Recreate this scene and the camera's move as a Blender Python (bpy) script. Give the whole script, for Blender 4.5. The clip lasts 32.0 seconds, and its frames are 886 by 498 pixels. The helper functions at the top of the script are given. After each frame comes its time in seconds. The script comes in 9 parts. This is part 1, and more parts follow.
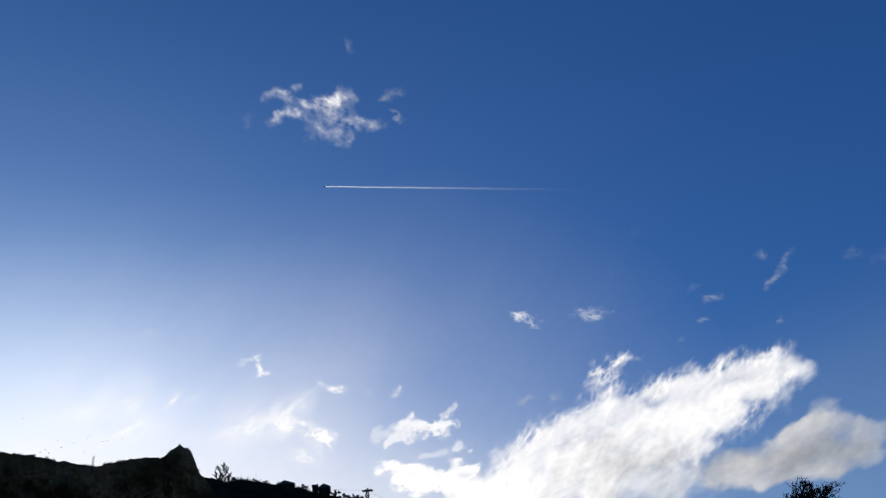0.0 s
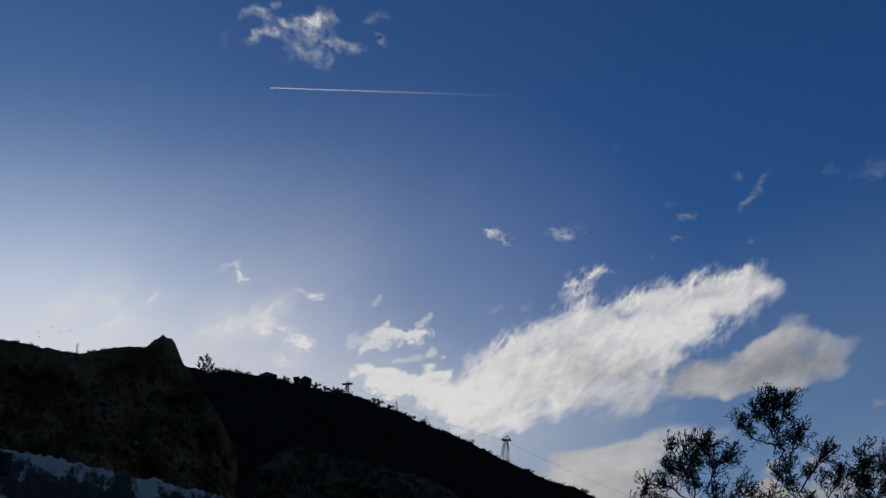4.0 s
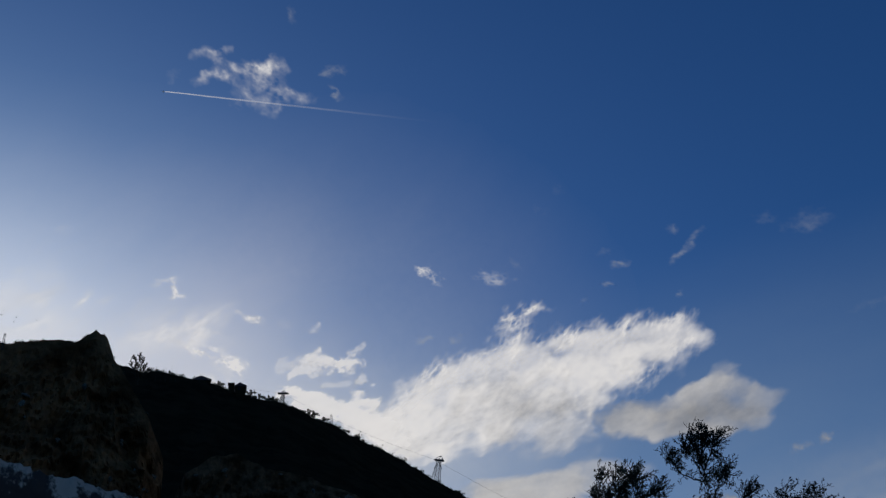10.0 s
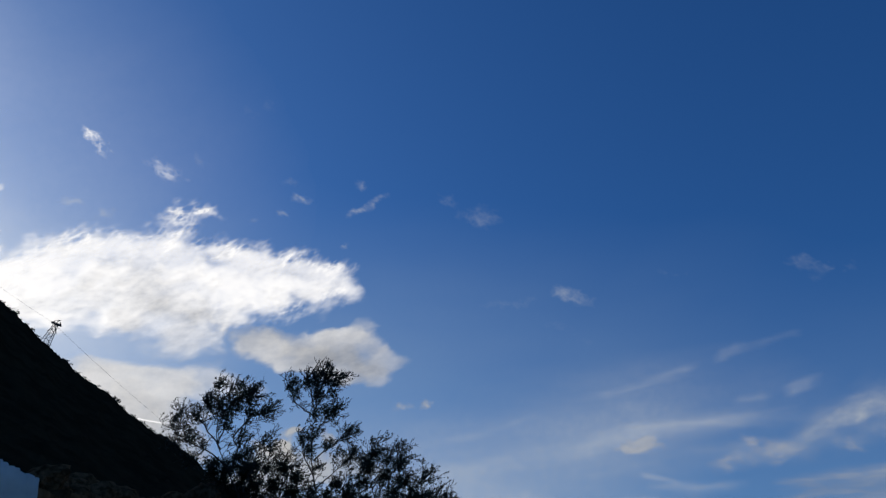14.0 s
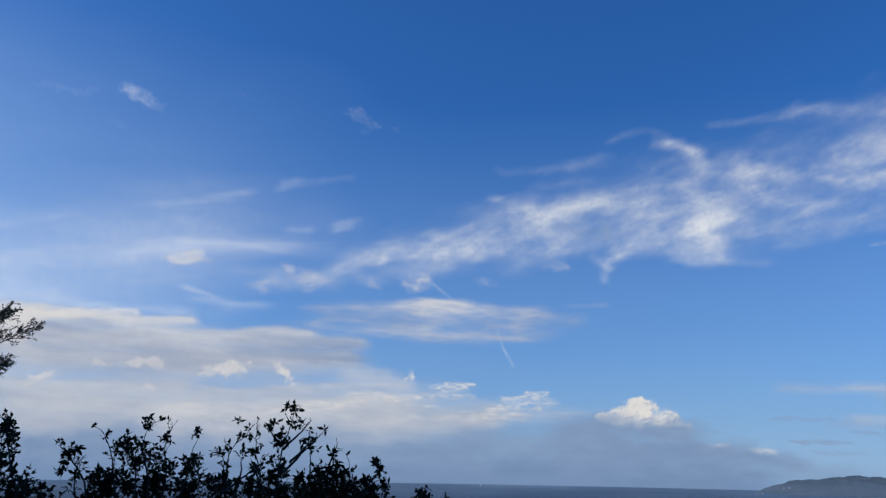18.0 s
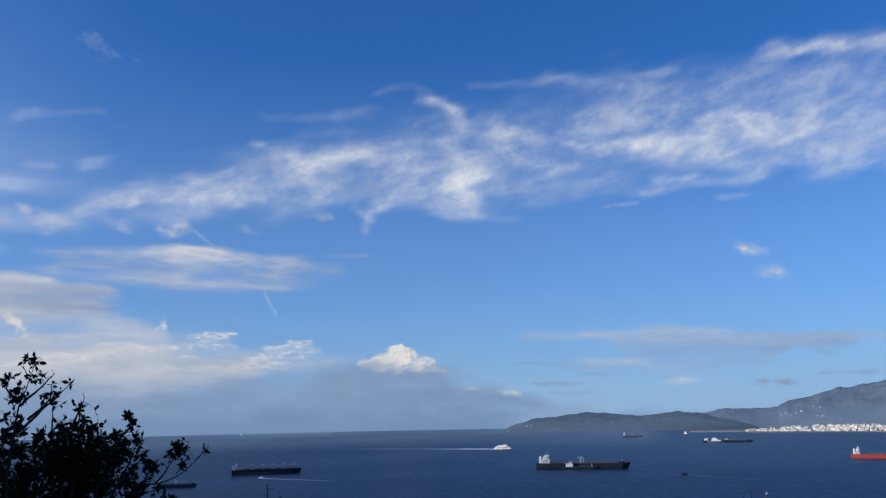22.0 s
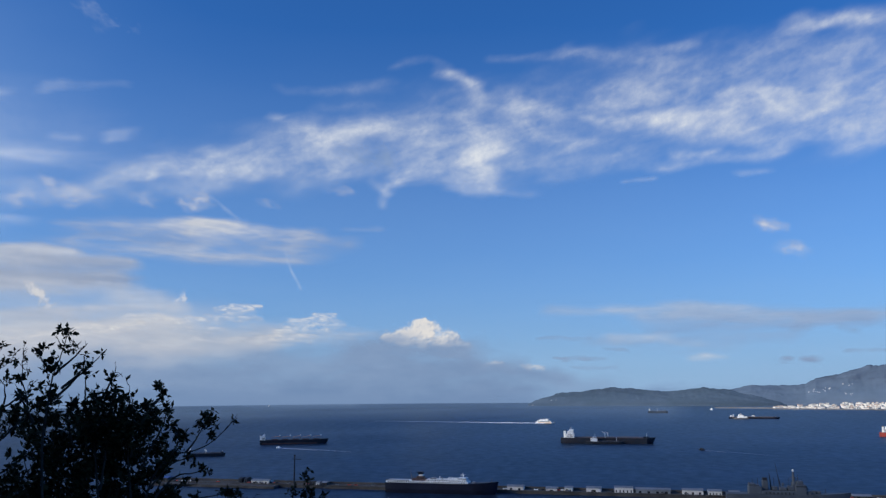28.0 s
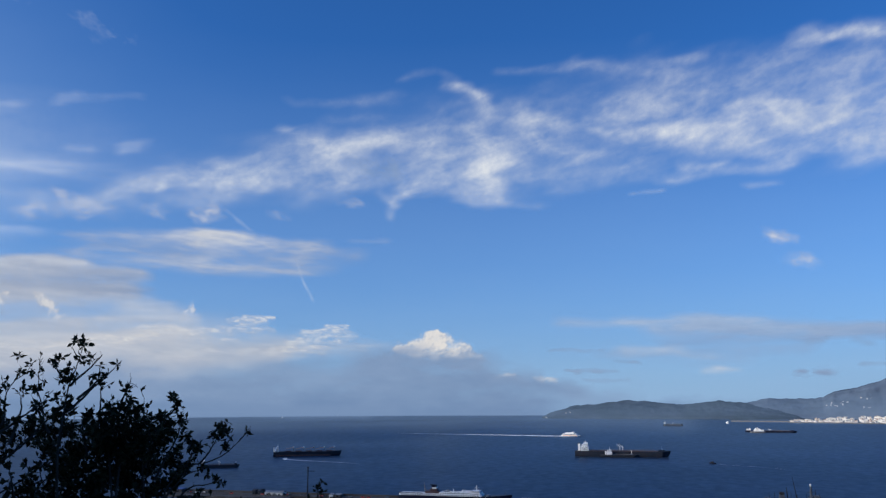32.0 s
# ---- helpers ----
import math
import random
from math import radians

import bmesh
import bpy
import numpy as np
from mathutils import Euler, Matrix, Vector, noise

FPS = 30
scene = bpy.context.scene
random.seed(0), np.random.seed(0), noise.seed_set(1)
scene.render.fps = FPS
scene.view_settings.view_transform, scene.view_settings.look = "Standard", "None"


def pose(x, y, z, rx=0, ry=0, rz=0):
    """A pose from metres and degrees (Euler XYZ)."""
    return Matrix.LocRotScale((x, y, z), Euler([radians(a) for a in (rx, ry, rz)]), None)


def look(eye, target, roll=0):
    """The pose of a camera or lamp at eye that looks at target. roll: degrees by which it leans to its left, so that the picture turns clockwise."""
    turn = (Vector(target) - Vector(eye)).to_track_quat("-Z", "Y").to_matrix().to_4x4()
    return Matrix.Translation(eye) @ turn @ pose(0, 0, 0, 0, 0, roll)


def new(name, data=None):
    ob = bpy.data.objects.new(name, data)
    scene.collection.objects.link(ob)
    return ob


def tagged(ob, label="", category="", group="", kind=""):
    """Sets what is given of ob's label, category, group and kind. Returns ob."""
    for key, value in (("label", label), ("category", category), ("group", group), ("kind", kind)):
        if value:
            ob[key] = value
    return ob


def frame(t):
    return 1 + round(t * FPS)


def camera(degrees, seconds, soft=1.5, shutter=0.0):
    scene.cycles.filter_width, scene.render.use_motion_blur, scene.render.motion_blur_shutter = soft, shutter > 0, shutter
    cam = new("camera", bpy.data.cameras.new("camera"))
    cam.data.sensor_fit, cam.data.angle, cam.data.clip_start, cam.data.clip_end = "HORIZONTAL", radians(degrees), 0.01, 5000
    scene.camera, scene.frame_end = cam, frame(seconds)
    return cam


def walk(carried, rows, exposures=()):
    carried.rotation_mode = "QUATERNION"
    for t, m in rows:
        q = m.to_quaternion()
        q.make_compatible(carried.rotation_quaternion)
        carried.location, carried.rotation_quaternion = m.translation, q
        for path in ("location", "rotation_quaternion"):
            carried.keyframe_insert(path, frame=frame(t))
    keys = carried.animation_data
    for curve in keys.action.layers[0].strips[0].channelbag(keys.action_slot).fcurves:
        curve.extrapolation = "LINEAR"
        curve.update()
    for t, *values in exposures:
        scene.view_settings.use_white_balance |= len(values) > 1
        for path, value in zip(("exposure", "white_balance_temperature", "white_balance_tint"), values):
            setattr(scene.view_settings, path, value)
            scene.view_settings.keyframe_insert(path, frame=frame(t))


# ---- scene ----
EYE = Vector((0.0, 0.0, 130.0))
SUN_AZ, SUN_EL = -33.0, 24.6

# ---- camera: it stands on a hillside path and only turns ----
cam = camera(57.51, 32.0, soft=1.35)
# seconds and the three turns
PATH = [
    (0, 130.68, 8.66, 7.37), (0.5, 130.12, 8.88, 7.98), (1, 128.69, 8.59, 7.84), (1.5, 128.48, 8.65, 7.54),
    (2, 126.56, 8.00, 7.21), (2.5, 124.92, 8.39, 6.49), (3, 123.81, 8.19, 6.31), (3.5, 123.53, 8.04, 5.85),
    (5.5, 122.89, 7.71, 4.35), (6, 123.55, 7.42, 4.24), (6.5, 123.56, 7.32, 3.32), (7, 123.50, 6.97, 2.46),
    (7.5, 124.56, 6.26, 1.81), (8, 124.64, 6.30, 1.12), (8.5, 124.48, 6.50, 0.99), (9, 124.38, 6.56, 0.66),
    (9.5, 124.23, 6.46, 0.26), (10, 123.91, 6.27, -0.20), (10.5, 123.40, 5.86, -1.25), (11, 123.46, 5.45, -1.66),
    (11.5, 123.68, 4.95, -3.28), (12, 123.55, 4.07, -6.02), (12.5, 122.15, 2.41, -9.82), (13, 120.08, 0.58, -16.09),
    (13.5, 118.55, -0.05, -22.46), (14, 116.84, -0.43, -29.38), (14.5, 114.70, -0.55, -35.12), (15, 113.07, -1.02, -40.02),
    (15.5, 111.63, -1.40, -44.38), (17.5, 105.80, -0.53, -57.51), (18, 104.54, -0.89, -61.14), (18.5, 104.15, -1.11, -63.70),
    (19, 103.75, -0.59, -65.12), (19.5, 102.57, -0.90, -67.70), (20, 101.40, -0.87, -70.20), (20.5, 101.12, -0.68, -73.10),
    (21, 100.91, -0.34, -75.89), (21.5, 100.71, 0.29, -77.28), (22, 100.96, 0.99, -77.46), (22.5, 100.85, 1.56, -77.57),
    (23, 100.36, 1.67, -77.82), (23.5, 101.25, 1.39, -76.83), (24, 100.94, 1.47, -75.97), (24.5, 100.70, 1.65, -75.94),
    (25, 99.54, 1.12, -76.03), (25.5, 99.23, 0.75, -75.62), (27.5, 98.67, 0.57, -75.69), (28, 99.16, 0.37, -75.70),
    (28.5, 99.23, 0.21, -75.49), (29, 99.66, -0.20, -73.87), (29.5, 99.71, -0.20, -73.02), (30, 99.73, -0.53, -73.13),
    (30.5, 100.59, -0.28, -73.59), (31, 100.36, 0.10, -74.13), (31.5, 100.25, -0.10, -74.55), (32, 100.00, 0.18, -74.75),
]

EXPOSURES = [(0.0, -0.22, 6700, 8), (0.6, -0.50, 6750, 8), (1.5, -0.74, 6750, 8), (3.0, -0.82, 6750, 8), (6.0, -0.83, 6750, 8), (12.0, -0.80, 6750, 9),
             (13.0, -0.74, 6700, 8), (14.0, -0.27, 6700, 8), (15.0, 0.22, 6650, 9), (17.0, 0.30, 6600, 10), (19.0, 0.36, 6500, 10), (32.0, 0.36, 6500, 10)]
walk(cam, [(t, pose(EYE.x, EYE.y, EYE.z, a, b, c)) for t, a, b, c in PATH], EXPOSURES)

# ---- sky and sun ----
world = bpy.data.worlds.new("sky")
scene.world = world
world.use_nodes = True
wn, wl = world.node_tree.nodes, world.node_tree.links
wn.clear()
w_out, w_bg, w_sky, w_hsv = wn.new("ShaderNodeOutputWorld"), wn.new("ShaderNodeBackground"), wn.new("ShaderNodeTexSky"), wn.new("ShaderNodeHueSaturation")
w_co, w_add = wn.new("ShaderNodeTexCoord"), wn.new("ShaderNodeVectorMath")
w_add.operation = "ADD"
w_add.inputs[1].default_value = (0, 0, 0.06)
w_sky.sky_type, w_sky.sun_disc = "NISHITA", False
w_sky.sun_elevation, w_sky.sun_rotation = radians(SUN_EL), radians(SUN_AZ)
w_sky.altitude, w_sky.air_density, w_sky.dust_density, w_sky.ozone_density = 100, 1.0, 1.2, 3.0
w_hsv.inputs["Saturation"].default_value = 1.25
w_bg.inputs["Strength"].default_value = 0.085
wl.new(w_co.outputs["Generated"], w_add.inputs[0])
wl.new(w_add.outputs[0], w_sky.inputs["Vector"])
wl.new(w_sky.outputs[0], w_hsv.inputs["Color"])
w_tint = wn.new("ShaderNodeMix")
w_tint.data_type, w_tint.blend_type = "RGBA", "MULTIPLY"
w_tint.inputs["Factor"].default_value, w_tint.inputs["B"].default_value = 1.0, (0.62, 0.97, 1.40, 1)
wl.new(w_hsv.outputs[0], w_tint.inputs["A"])
wl.new(w_tint.outputs["Result"], w_bg.inputs[0])
wl.new(w_bg.outputs[0], w_out.inputs[0])


def at(az, el, r):
    """A point at azimuth az (clockwise from +y), elevation el and distance r from the eye."""
    a, e = radians(az), radians(el)
    return EYE + Vector((math.sin(a) * math.cos(e), math.cos(a) * math.cos(e), math.sin(e))) * r


def at_sea(az, el, z=0.0):
    """The point of the level z that lies in that direction, below the eye."""
    r = (EYE.z - z) / math.tan(radians(-el))
    return Vector((r * math.sin(radians(az)), r * math.cos(radians(az)), z))


sun = new("sun", bpy.data.lights.new("sun", "SUN"))
sun.data.energy, sun.data.angle, sun.data.color = 4.0, radians(0.53), (1.0, 0.93, 0.82)
sun.matrix_world = look(at(SUN_AZ, SUN_EL, 3000), EYE)


# ---- materials ----
def material(name, color, rough=0.8, metal=0.0, second=None, scale=3.0, bump=0.0, bump_scale=30.0, spec=0.5, vary=0.25, island=False):
    """A surface of two blended tones with fine grain and relief, in metres."""
    m = bpy.data.materials.new(name)
    m.use_nodes = True
    n, l = m.node_tree.nodes, m.node_tree.links
    p = n["Principled BSDF"]
    co = n.new("ShaderNodeTexCoord")
    big, fine, mix, ramp = n.new("ShaderNodeTexNoise"), n.new("ShaderNodeTexNoise"), n.new("ShaderNodeMix"), n.new("ShaderNodeMapRange")
    big.inputs["Scale"].default_value, big.inputs["Detail"].default_value = scale, 6
    fine.inputs["Scale"].default_value, fine.inputs["Detail"].default_value = bump_scale, 4
    l.new(co.outputs["Object"], big.inputs["Vector"])
    l.new(co.outputs["Object"], fine.inputs["Vector"])
    ramp.inputs["From Min"].default_value, ramp.inputs["From Max"].default_value = 0.38, 0.62
    l.new(big.outputs["Fac"], ramp.inputs["Value"])
    mix.data_type = "RGBA"
    sec = second or tuple(c * (1 - vary) for c in color)
    mix.inputs["A"].default_value, mix.inputs["B"].default_value = (*color, 1), (*sec, 1)
    l.new(ramp.outputs[0], mix.inputs["Factor"])
    grain = n.new("ShaderNodeHueSaturation")
    vr = n.new("ShaderNodeMapRange")
    vr.inputs["To Min"].default_value, vr.inputs["To Max"].default_value = 1 - vary, 1 + vary
    l.new(fine.outputs["Fac"], vr.inputs["Value"])
    l.new(vr.outputs[0], grain.inputs["Value"])
    l.new(mix.outputs["Result"], grain.inputs["Color"])
    last = grain.outputs[0]
    if island:
        geo, hs, r2 = n.new("ShaderNodeNewGeometry"), n.new("ShaderNodeHueSaturation"), n.new("ShaderNodeMapRange")
        r2.inputs["To Min"].default_value, r2.inputs["To Max"].default_value = 0.6, 1.4
        l.new(geo.outputs["Random Per Island"], r2.inputs["Value"])
        l.new(r2.outputs[0], hs.inputs["Value"])
        l.new(last, hs.inputs["Color"])
        last = hs.outputs[0]
    l.new(last, p.inputs["Base Color"])
    p.inputs["Roughness"].default_value, p.inputs["Metallic"].default_value = rough, metal
    p.inputs["Specular IOR Level"].default_value = spec
    if bump:
        b = n.new("ShaderNodeBump")
        b.inputs["Strength"].default_value, b.inputs["Distance"].default_value = 0.8, bump
        l.new(fine.outputs["Fac"], b.inputs["Height"])
        l.new(b.outputs[0], p.inputs["Normal"])
    return m


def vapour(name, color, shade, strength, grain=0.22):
    """Cloud and haze of the distance: sheets that emit the sky's glow themselves, thinned by their density."""
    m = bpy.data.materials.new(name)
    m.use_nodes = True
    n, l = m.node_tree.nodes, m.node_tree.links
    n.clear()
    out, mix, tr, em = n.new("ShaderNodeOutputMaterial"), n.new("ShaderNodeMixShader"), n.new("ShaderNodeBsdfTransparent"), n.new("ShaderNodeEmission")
    den, painted_shade = n.new("ShaderNodeAttribute"), n.new("ShaderNodeAttribute")
    den.attribute_name, painted_shade.attribute_name = "cover", "shading"
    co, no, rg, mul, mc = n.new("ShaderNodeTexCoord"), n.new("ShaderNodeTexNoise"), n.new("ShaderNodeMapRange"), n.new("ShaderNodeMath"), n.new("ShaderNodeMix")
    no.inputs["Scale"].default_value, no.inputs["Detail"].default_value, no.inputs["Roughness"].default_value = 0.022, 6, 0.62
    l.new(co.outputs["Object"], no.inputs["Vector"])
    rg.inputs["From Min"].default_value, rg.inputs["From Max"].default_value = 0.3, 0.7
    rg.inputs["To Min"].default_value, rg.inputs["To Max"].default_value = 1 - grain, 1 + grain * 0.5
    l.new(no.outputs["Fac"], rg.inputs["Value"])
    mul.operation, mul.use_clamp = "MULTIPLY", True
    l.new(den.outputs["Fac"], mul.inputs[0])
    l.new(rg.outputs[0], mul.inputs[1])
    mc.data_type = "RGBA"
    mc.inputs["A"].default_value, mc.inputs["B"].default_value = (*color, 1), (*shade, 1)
    l.new(painted_shade.outputs["Fac"], mc.inputs["Factor"])
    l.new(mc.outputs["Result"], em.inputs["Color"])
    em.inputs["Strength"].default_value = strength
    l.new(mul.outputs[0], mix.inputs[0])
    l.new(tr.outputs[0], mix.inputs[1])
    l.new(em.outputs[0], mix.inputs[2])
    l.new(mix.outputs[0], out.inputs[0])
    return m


# each: lit glow colour, colour of the painted shade, strength
VAPOUR = {
    "bright": vapour("cloud near the sun", (0.985, 0.975, 1.0), (0.47, 0.475, 0.505), 1.28, 0.08),
    "grey": vapour("grey cloud", (0.85, 0.845, 0.87), (0.38, 0.395, 0.44), 1.02, 0.08),
    "veil": vapour("milky veil", (1.0, 0.94, 1.0), (0.85, 0.82, 0.95), 1.22, 0.04),
    "wisp": vapour("thin cloud", (0.88, 0.93, 1.0), (0.7, 0.78, 0.9), 0.72, 0.2),
    "film": vapour("thin even haze", (0.66, 0.86, 1.0), (0.6, 0.75, 0.9), 0.66, 0.03),
    "lit": vapour("sunlit cloud", (1.0, 0.97, 0.94), (0.45, 0.53, 0.69), 0.58, 0.12),
    "stratus": vapour("layered cloud", (0.90, 0.93, 1.0), (0.44, 0.52, 0.70), 0.52, 0.08),
    "band": vapour("rippled cirrus", (0.88, 0.93, 1.0), (0.6, 0.68, 0.82), 0.62, 0.2),
    "bar": vapour("flat grey cloud", (0.28, 0.37, 0.52), (0.175, 0.262, 0.425), 1.0, 0.05),
    "haze": vapour("glowing pale sea haze", (0.226, 0.345, 0.53), (0.150, 0.245, 0.405), 1.0, 0.05),
    "bank": vapour("glowing rain haze", (0.186, 0.265, 0.405), (0.125, 0.200, 0.340), 1.0, 0.05),
}

WATER = material("deep blue sea", (0.014, 0.030, 0.064), 0.36, second=(0.0085, 0.020, 0.044), scale=0.004, bump=1.3, bump_scale=0.035, spec=0.05, vary=0.8)
_n, _l = WATER.node_tree.nodes, WATER.node_tree.links
_p = _n["Principled BSDF"]
_df, _gl, _mx = _n.new("ShaderNodeBsdfDiffuse"), _n.new("ShaderNodeBsdfGlossy"), _n.new("ShaderNodeMixShader")
_l.new(_p.inputs["Base Color"].links[0].from_socket, _df.inputs["Color"])
_gl.inputs["Color"].default_value, _gl.inputs["Roughness"].default_value = (0.60, 0.79, 0.97, 1), 0.3
_l.new(_p.inputs["Normal"].links[0].from_socket, _gl.inputs["Normal"])
_fr, _sc = _n.new("ShaderNodeFresnel"), _n.new("ShaderNodeMath")
_fr.inputs["IOR"].default_value, _sc.operation, _sc.inputs[1].default_value = 1.33, "MULTIPLY", 0.29
_rp, _rm = _n.new("ShaderNodeTexNoise"), _n.new("ShaderNodeMapRange")
_rp.inputs["Scale"].default_value, _rp.inputs["Detail"].default_value, _rp.inputs["Roughness"].default_value = 0.055, 9, 0.72
_l.new(next(k for k in _n if k.type == "TEX_COORD").outputs["Object"], _rp.inputs["Vector"])
_rm.inputs["From Min"].default_value, _rm.inputs["From Max"].default_value = 0.3, 0.7
_rm.inputs["To Min"].default_value, _rm.inputs["To Max"].default_value = 0.24, 0.42
_l.new(_rp.outputs["Fac"], _rm.inputs["Value"])
_l.new(_rm.outputs[0], _sc.inputs[1])
_l.new(_fr.outputs[0], _sc.inputs[0])
_l.new(_sc.outputs[0], _mx.inputs[0])
_l.new(_df.outputs[0], _mx.inputs[1])
_l.new(_gl.outputs[0], _mx.inputs[2])
_l.new(_mx.outputs[0], _n["Material Output"].inputs["Surface"])
_n.remove(_p)
FOAM = material("white foam", (0.75, 0.80, 0.85), 0.9, scale=0.1, bump_scale=0.5)
# near black: the backlit ridge's darkness is put into this colour
BACKLIT_DARK = material("scrub on limestone darkened as backlit", (0.022, 0.015, 0.009), 0.95, second=(0.036, 0.025, 0.014), scale=0.08, bump=0.4, bump_scale=0.9, spec=0.0)
ROCK = material("weathered limestone", (0.30, 0.138, 0.060), 0.95, second=(0.11, 0.051, 0.023), scale=0.7, bump=0.12, bump_scale=5.0, spec=0.0, vary=0.4)
BARK = material("grey-brown bark", (0.06, 0.05, 0.04), 0.9, scale=8, bump=0.004, bump_scale=90, spec=0.2)
LEAF = material("dark evergreen leaf", (0.022, 0.030, 0.013), 0.6, second=(0.040, 0.040, 0.018), scale=5, bump_scale=40, spec=0.4, island=True)
LEAF_B = material("leathery green leaf", (0.024, 0.025, 0.008), 0.65, second=(0.042, 0.034, 0.011), scale=5, bump_scale=40, spec=0.2, island=True)
# blue of distance haze is painted into both hill colours, paler on the mountain
HAZED_HILL = material("wooded far hill with haze in its colour", (0.062, 0.086, 0.118), 1.0, second=(0.048, 0.070, 0.094), scale=0.006, bump_scale=0.03, spec=0.0, vary=0.3)
HAZED_MOUNTAIN = material("far mountain with haze in its colour", (0.094, 0.126, 0.176), 1.0, second=(0.078, 0.108, 0.156), scale=0.004, bump_scale=0.02, spec=0.0, vary=0.2)
STEEL_DARK = material("dark painted steel", (0.035, 0.040, 0.050), 0.6, scale=0.2, bump_scale=2, spec=0.15)
STEEL_GREY = material("galvanised steel", (0.22, 0.22, 0.23), 0.5, 0.5, scale=1, bump_scale=8)
HULL_BLACK = material("black hull paint", (0.016, 0.023, 0.036), 0.6, second=(0.026, 0.028, 0.038), scale=0.06, bump_scale=0.5, spec=0.15)
HULL_NAVY = material("navy hull paint", (0.018, 0.022, 0.040), 0.45, scale=0.06, bump_scale=0.5, spec=0.15)
HULL_RED = material("red hull paint", (0.42, 0.055, 0.035), 0.5, scale=0.06, bump_scale=0.5)
HULL_GREY = material("naval grey paint", (0.070, 0.085, 0.105), 0.6, scale=0.1, bump_scale=0.7, vary=0.12)
DECK_RED = material("rust-red deck", (0.085, 0.048, 0.046), 0.8, scale=0.1, bump_scale=0.8)
WHITE = material("white ship paint", (0.80, 0.80, 0.78), 0.5, scale=0.15, bump_scale=1.0, vary=0.08)
ORANGE = material("orange paint", (0.72, 0.34, 0.18), 0.5, scale=0.15, bump_scale=1.0, vary=0.1)
GLASS_DARK = material("dark window glass", (0.02, 0.025, 0.03), 0.15, scale=0.3, bump_scale=2)
CONCRETE = material("weathered concrete", (0.085, 0.078, 0.072), 0.9, second=(0.045, 0.042, 0.040), scale=0.05, bump_scale=0.6)
PLASTER = material("peeling whitewashed plaster", (0.68, 0.49, 0.35), 0.9, second=(0.085, 0.060, 0.048), scale=3.2, bump=0.02, bump_scale=14.0, spec=0.1, vary=0.2)
_n, _l = PLASTER.node_tree.nodes, PLASTER.node_tree.links
_r = next(k for k in _n if k.type == "MAP_RANGE" and abs(k.inputs["From Min"].default_value - 0.38) < 1e-3)
_src = _r.inputs["Value"].links[0].from_socket
_sep, _hi, _sum = _n.new("ShaderNodeSeparateXYZ"), _n.new("ShaderNodeValToRGB"), _n.new("ShaderNodeMath")
_z, _off = _n.new("ShaderNodeMapRange"), _n.new("ShaderNodeMath")
_l.new(next(k for k in _n if k.type == "TEX_COORD").outputs["Object"], _sep.inputs[0])
_z.inputs["From Min"].default_value, _z.inputs["From Max"].default_value = 130.75, 131.40
_l.new(_sep.outputs["Z"], _z.inputs["Value"])
_l.new(_z.outputs[0], _hi.inputs["Fac"])
_band = _hi.color_ramp.elements
_band[0].position, _band[0].color = 0.30, (0.45, 0.45, 0.45, 1)
_band[1].position, _band[1].color = 0.98, (0.40, 0.40, 0.40, 1)
for _pos, _v in ((0.42, 0.56), (0.70, 0.60), (0.86, 0.50)):
    _band.new(_pos).color = (_v, _v, _v, 1)
_off.operation, _off.inputs[1].default_value = "SUBTRACT", 0.5
_l.new(_hi.outputs["Color"], _off.inputs[0])
_l.new(_src, _sum.inputs[0])
_l.new(_off.outputs[0], _sum.inputs[1])
_l.new(_sum.outputs[0], _r.inputs["Value"])
_r.inputs["From Min"].default_value, _r.inputs["From Max"].default_value = 0.475, 0.530
_src.node.inputs["Detail"].default_value, _src.node.inputs["Roughness"].default_value = 12, 0.72
BOULDER_ROCK = material("dark weathered boulder", (0.22, 0.104, 0.050), 0.95, second=(0.062, 0.030, 0.014), scale=4, bump=0.03, bump_scale=18, spec=0.0, vary=0.4)
PALE_STONE = material("pale limestone chip", (0.30, 0.24, 0.18), 0.9, second=(0.09, 0.07, 0.05), scale=6, bump=0.02, bump_scale=25, spec=0.0)
WHITEWASH = material("plain whitewash", (0.72, 0.64, 0.56), 0.9, second=(0.60, 0.52, 0.45), scale=2.0, bump=0.01, bump_scale=16.0, spec=0.1, vary=0.12)
PAINT_DARK = material("dark paint", (0.020, 0.020, 0.026), 0.8, scale=3, bump_scale=20)
WALL_WHITE = material("white house wall", (0.78, 0.74, 0.68), 0.85, scale=0.03, bump_scale=0.4, vary=0.12)
ROOF_TILE = material("terracotta roof", (0.46, 0.36, 0.29), 0.9, scale=0.1, bump_scale=0.8)
ROOF_GREY = material("grey sheet roof", (0.24, 0.26, 0.28), 0.6, scale=0.1, bump_scale=0.8)
ROOF_BLUE = material("blue sheet roof", (0.06, 0.13, 0.35), 0.6, scale=0.1, bump_scale=0.8)
SAND = material("pale beach sand", (0.27, 0.25, 0.22), 1.0, scale=0.02, bump_scale=0.2)


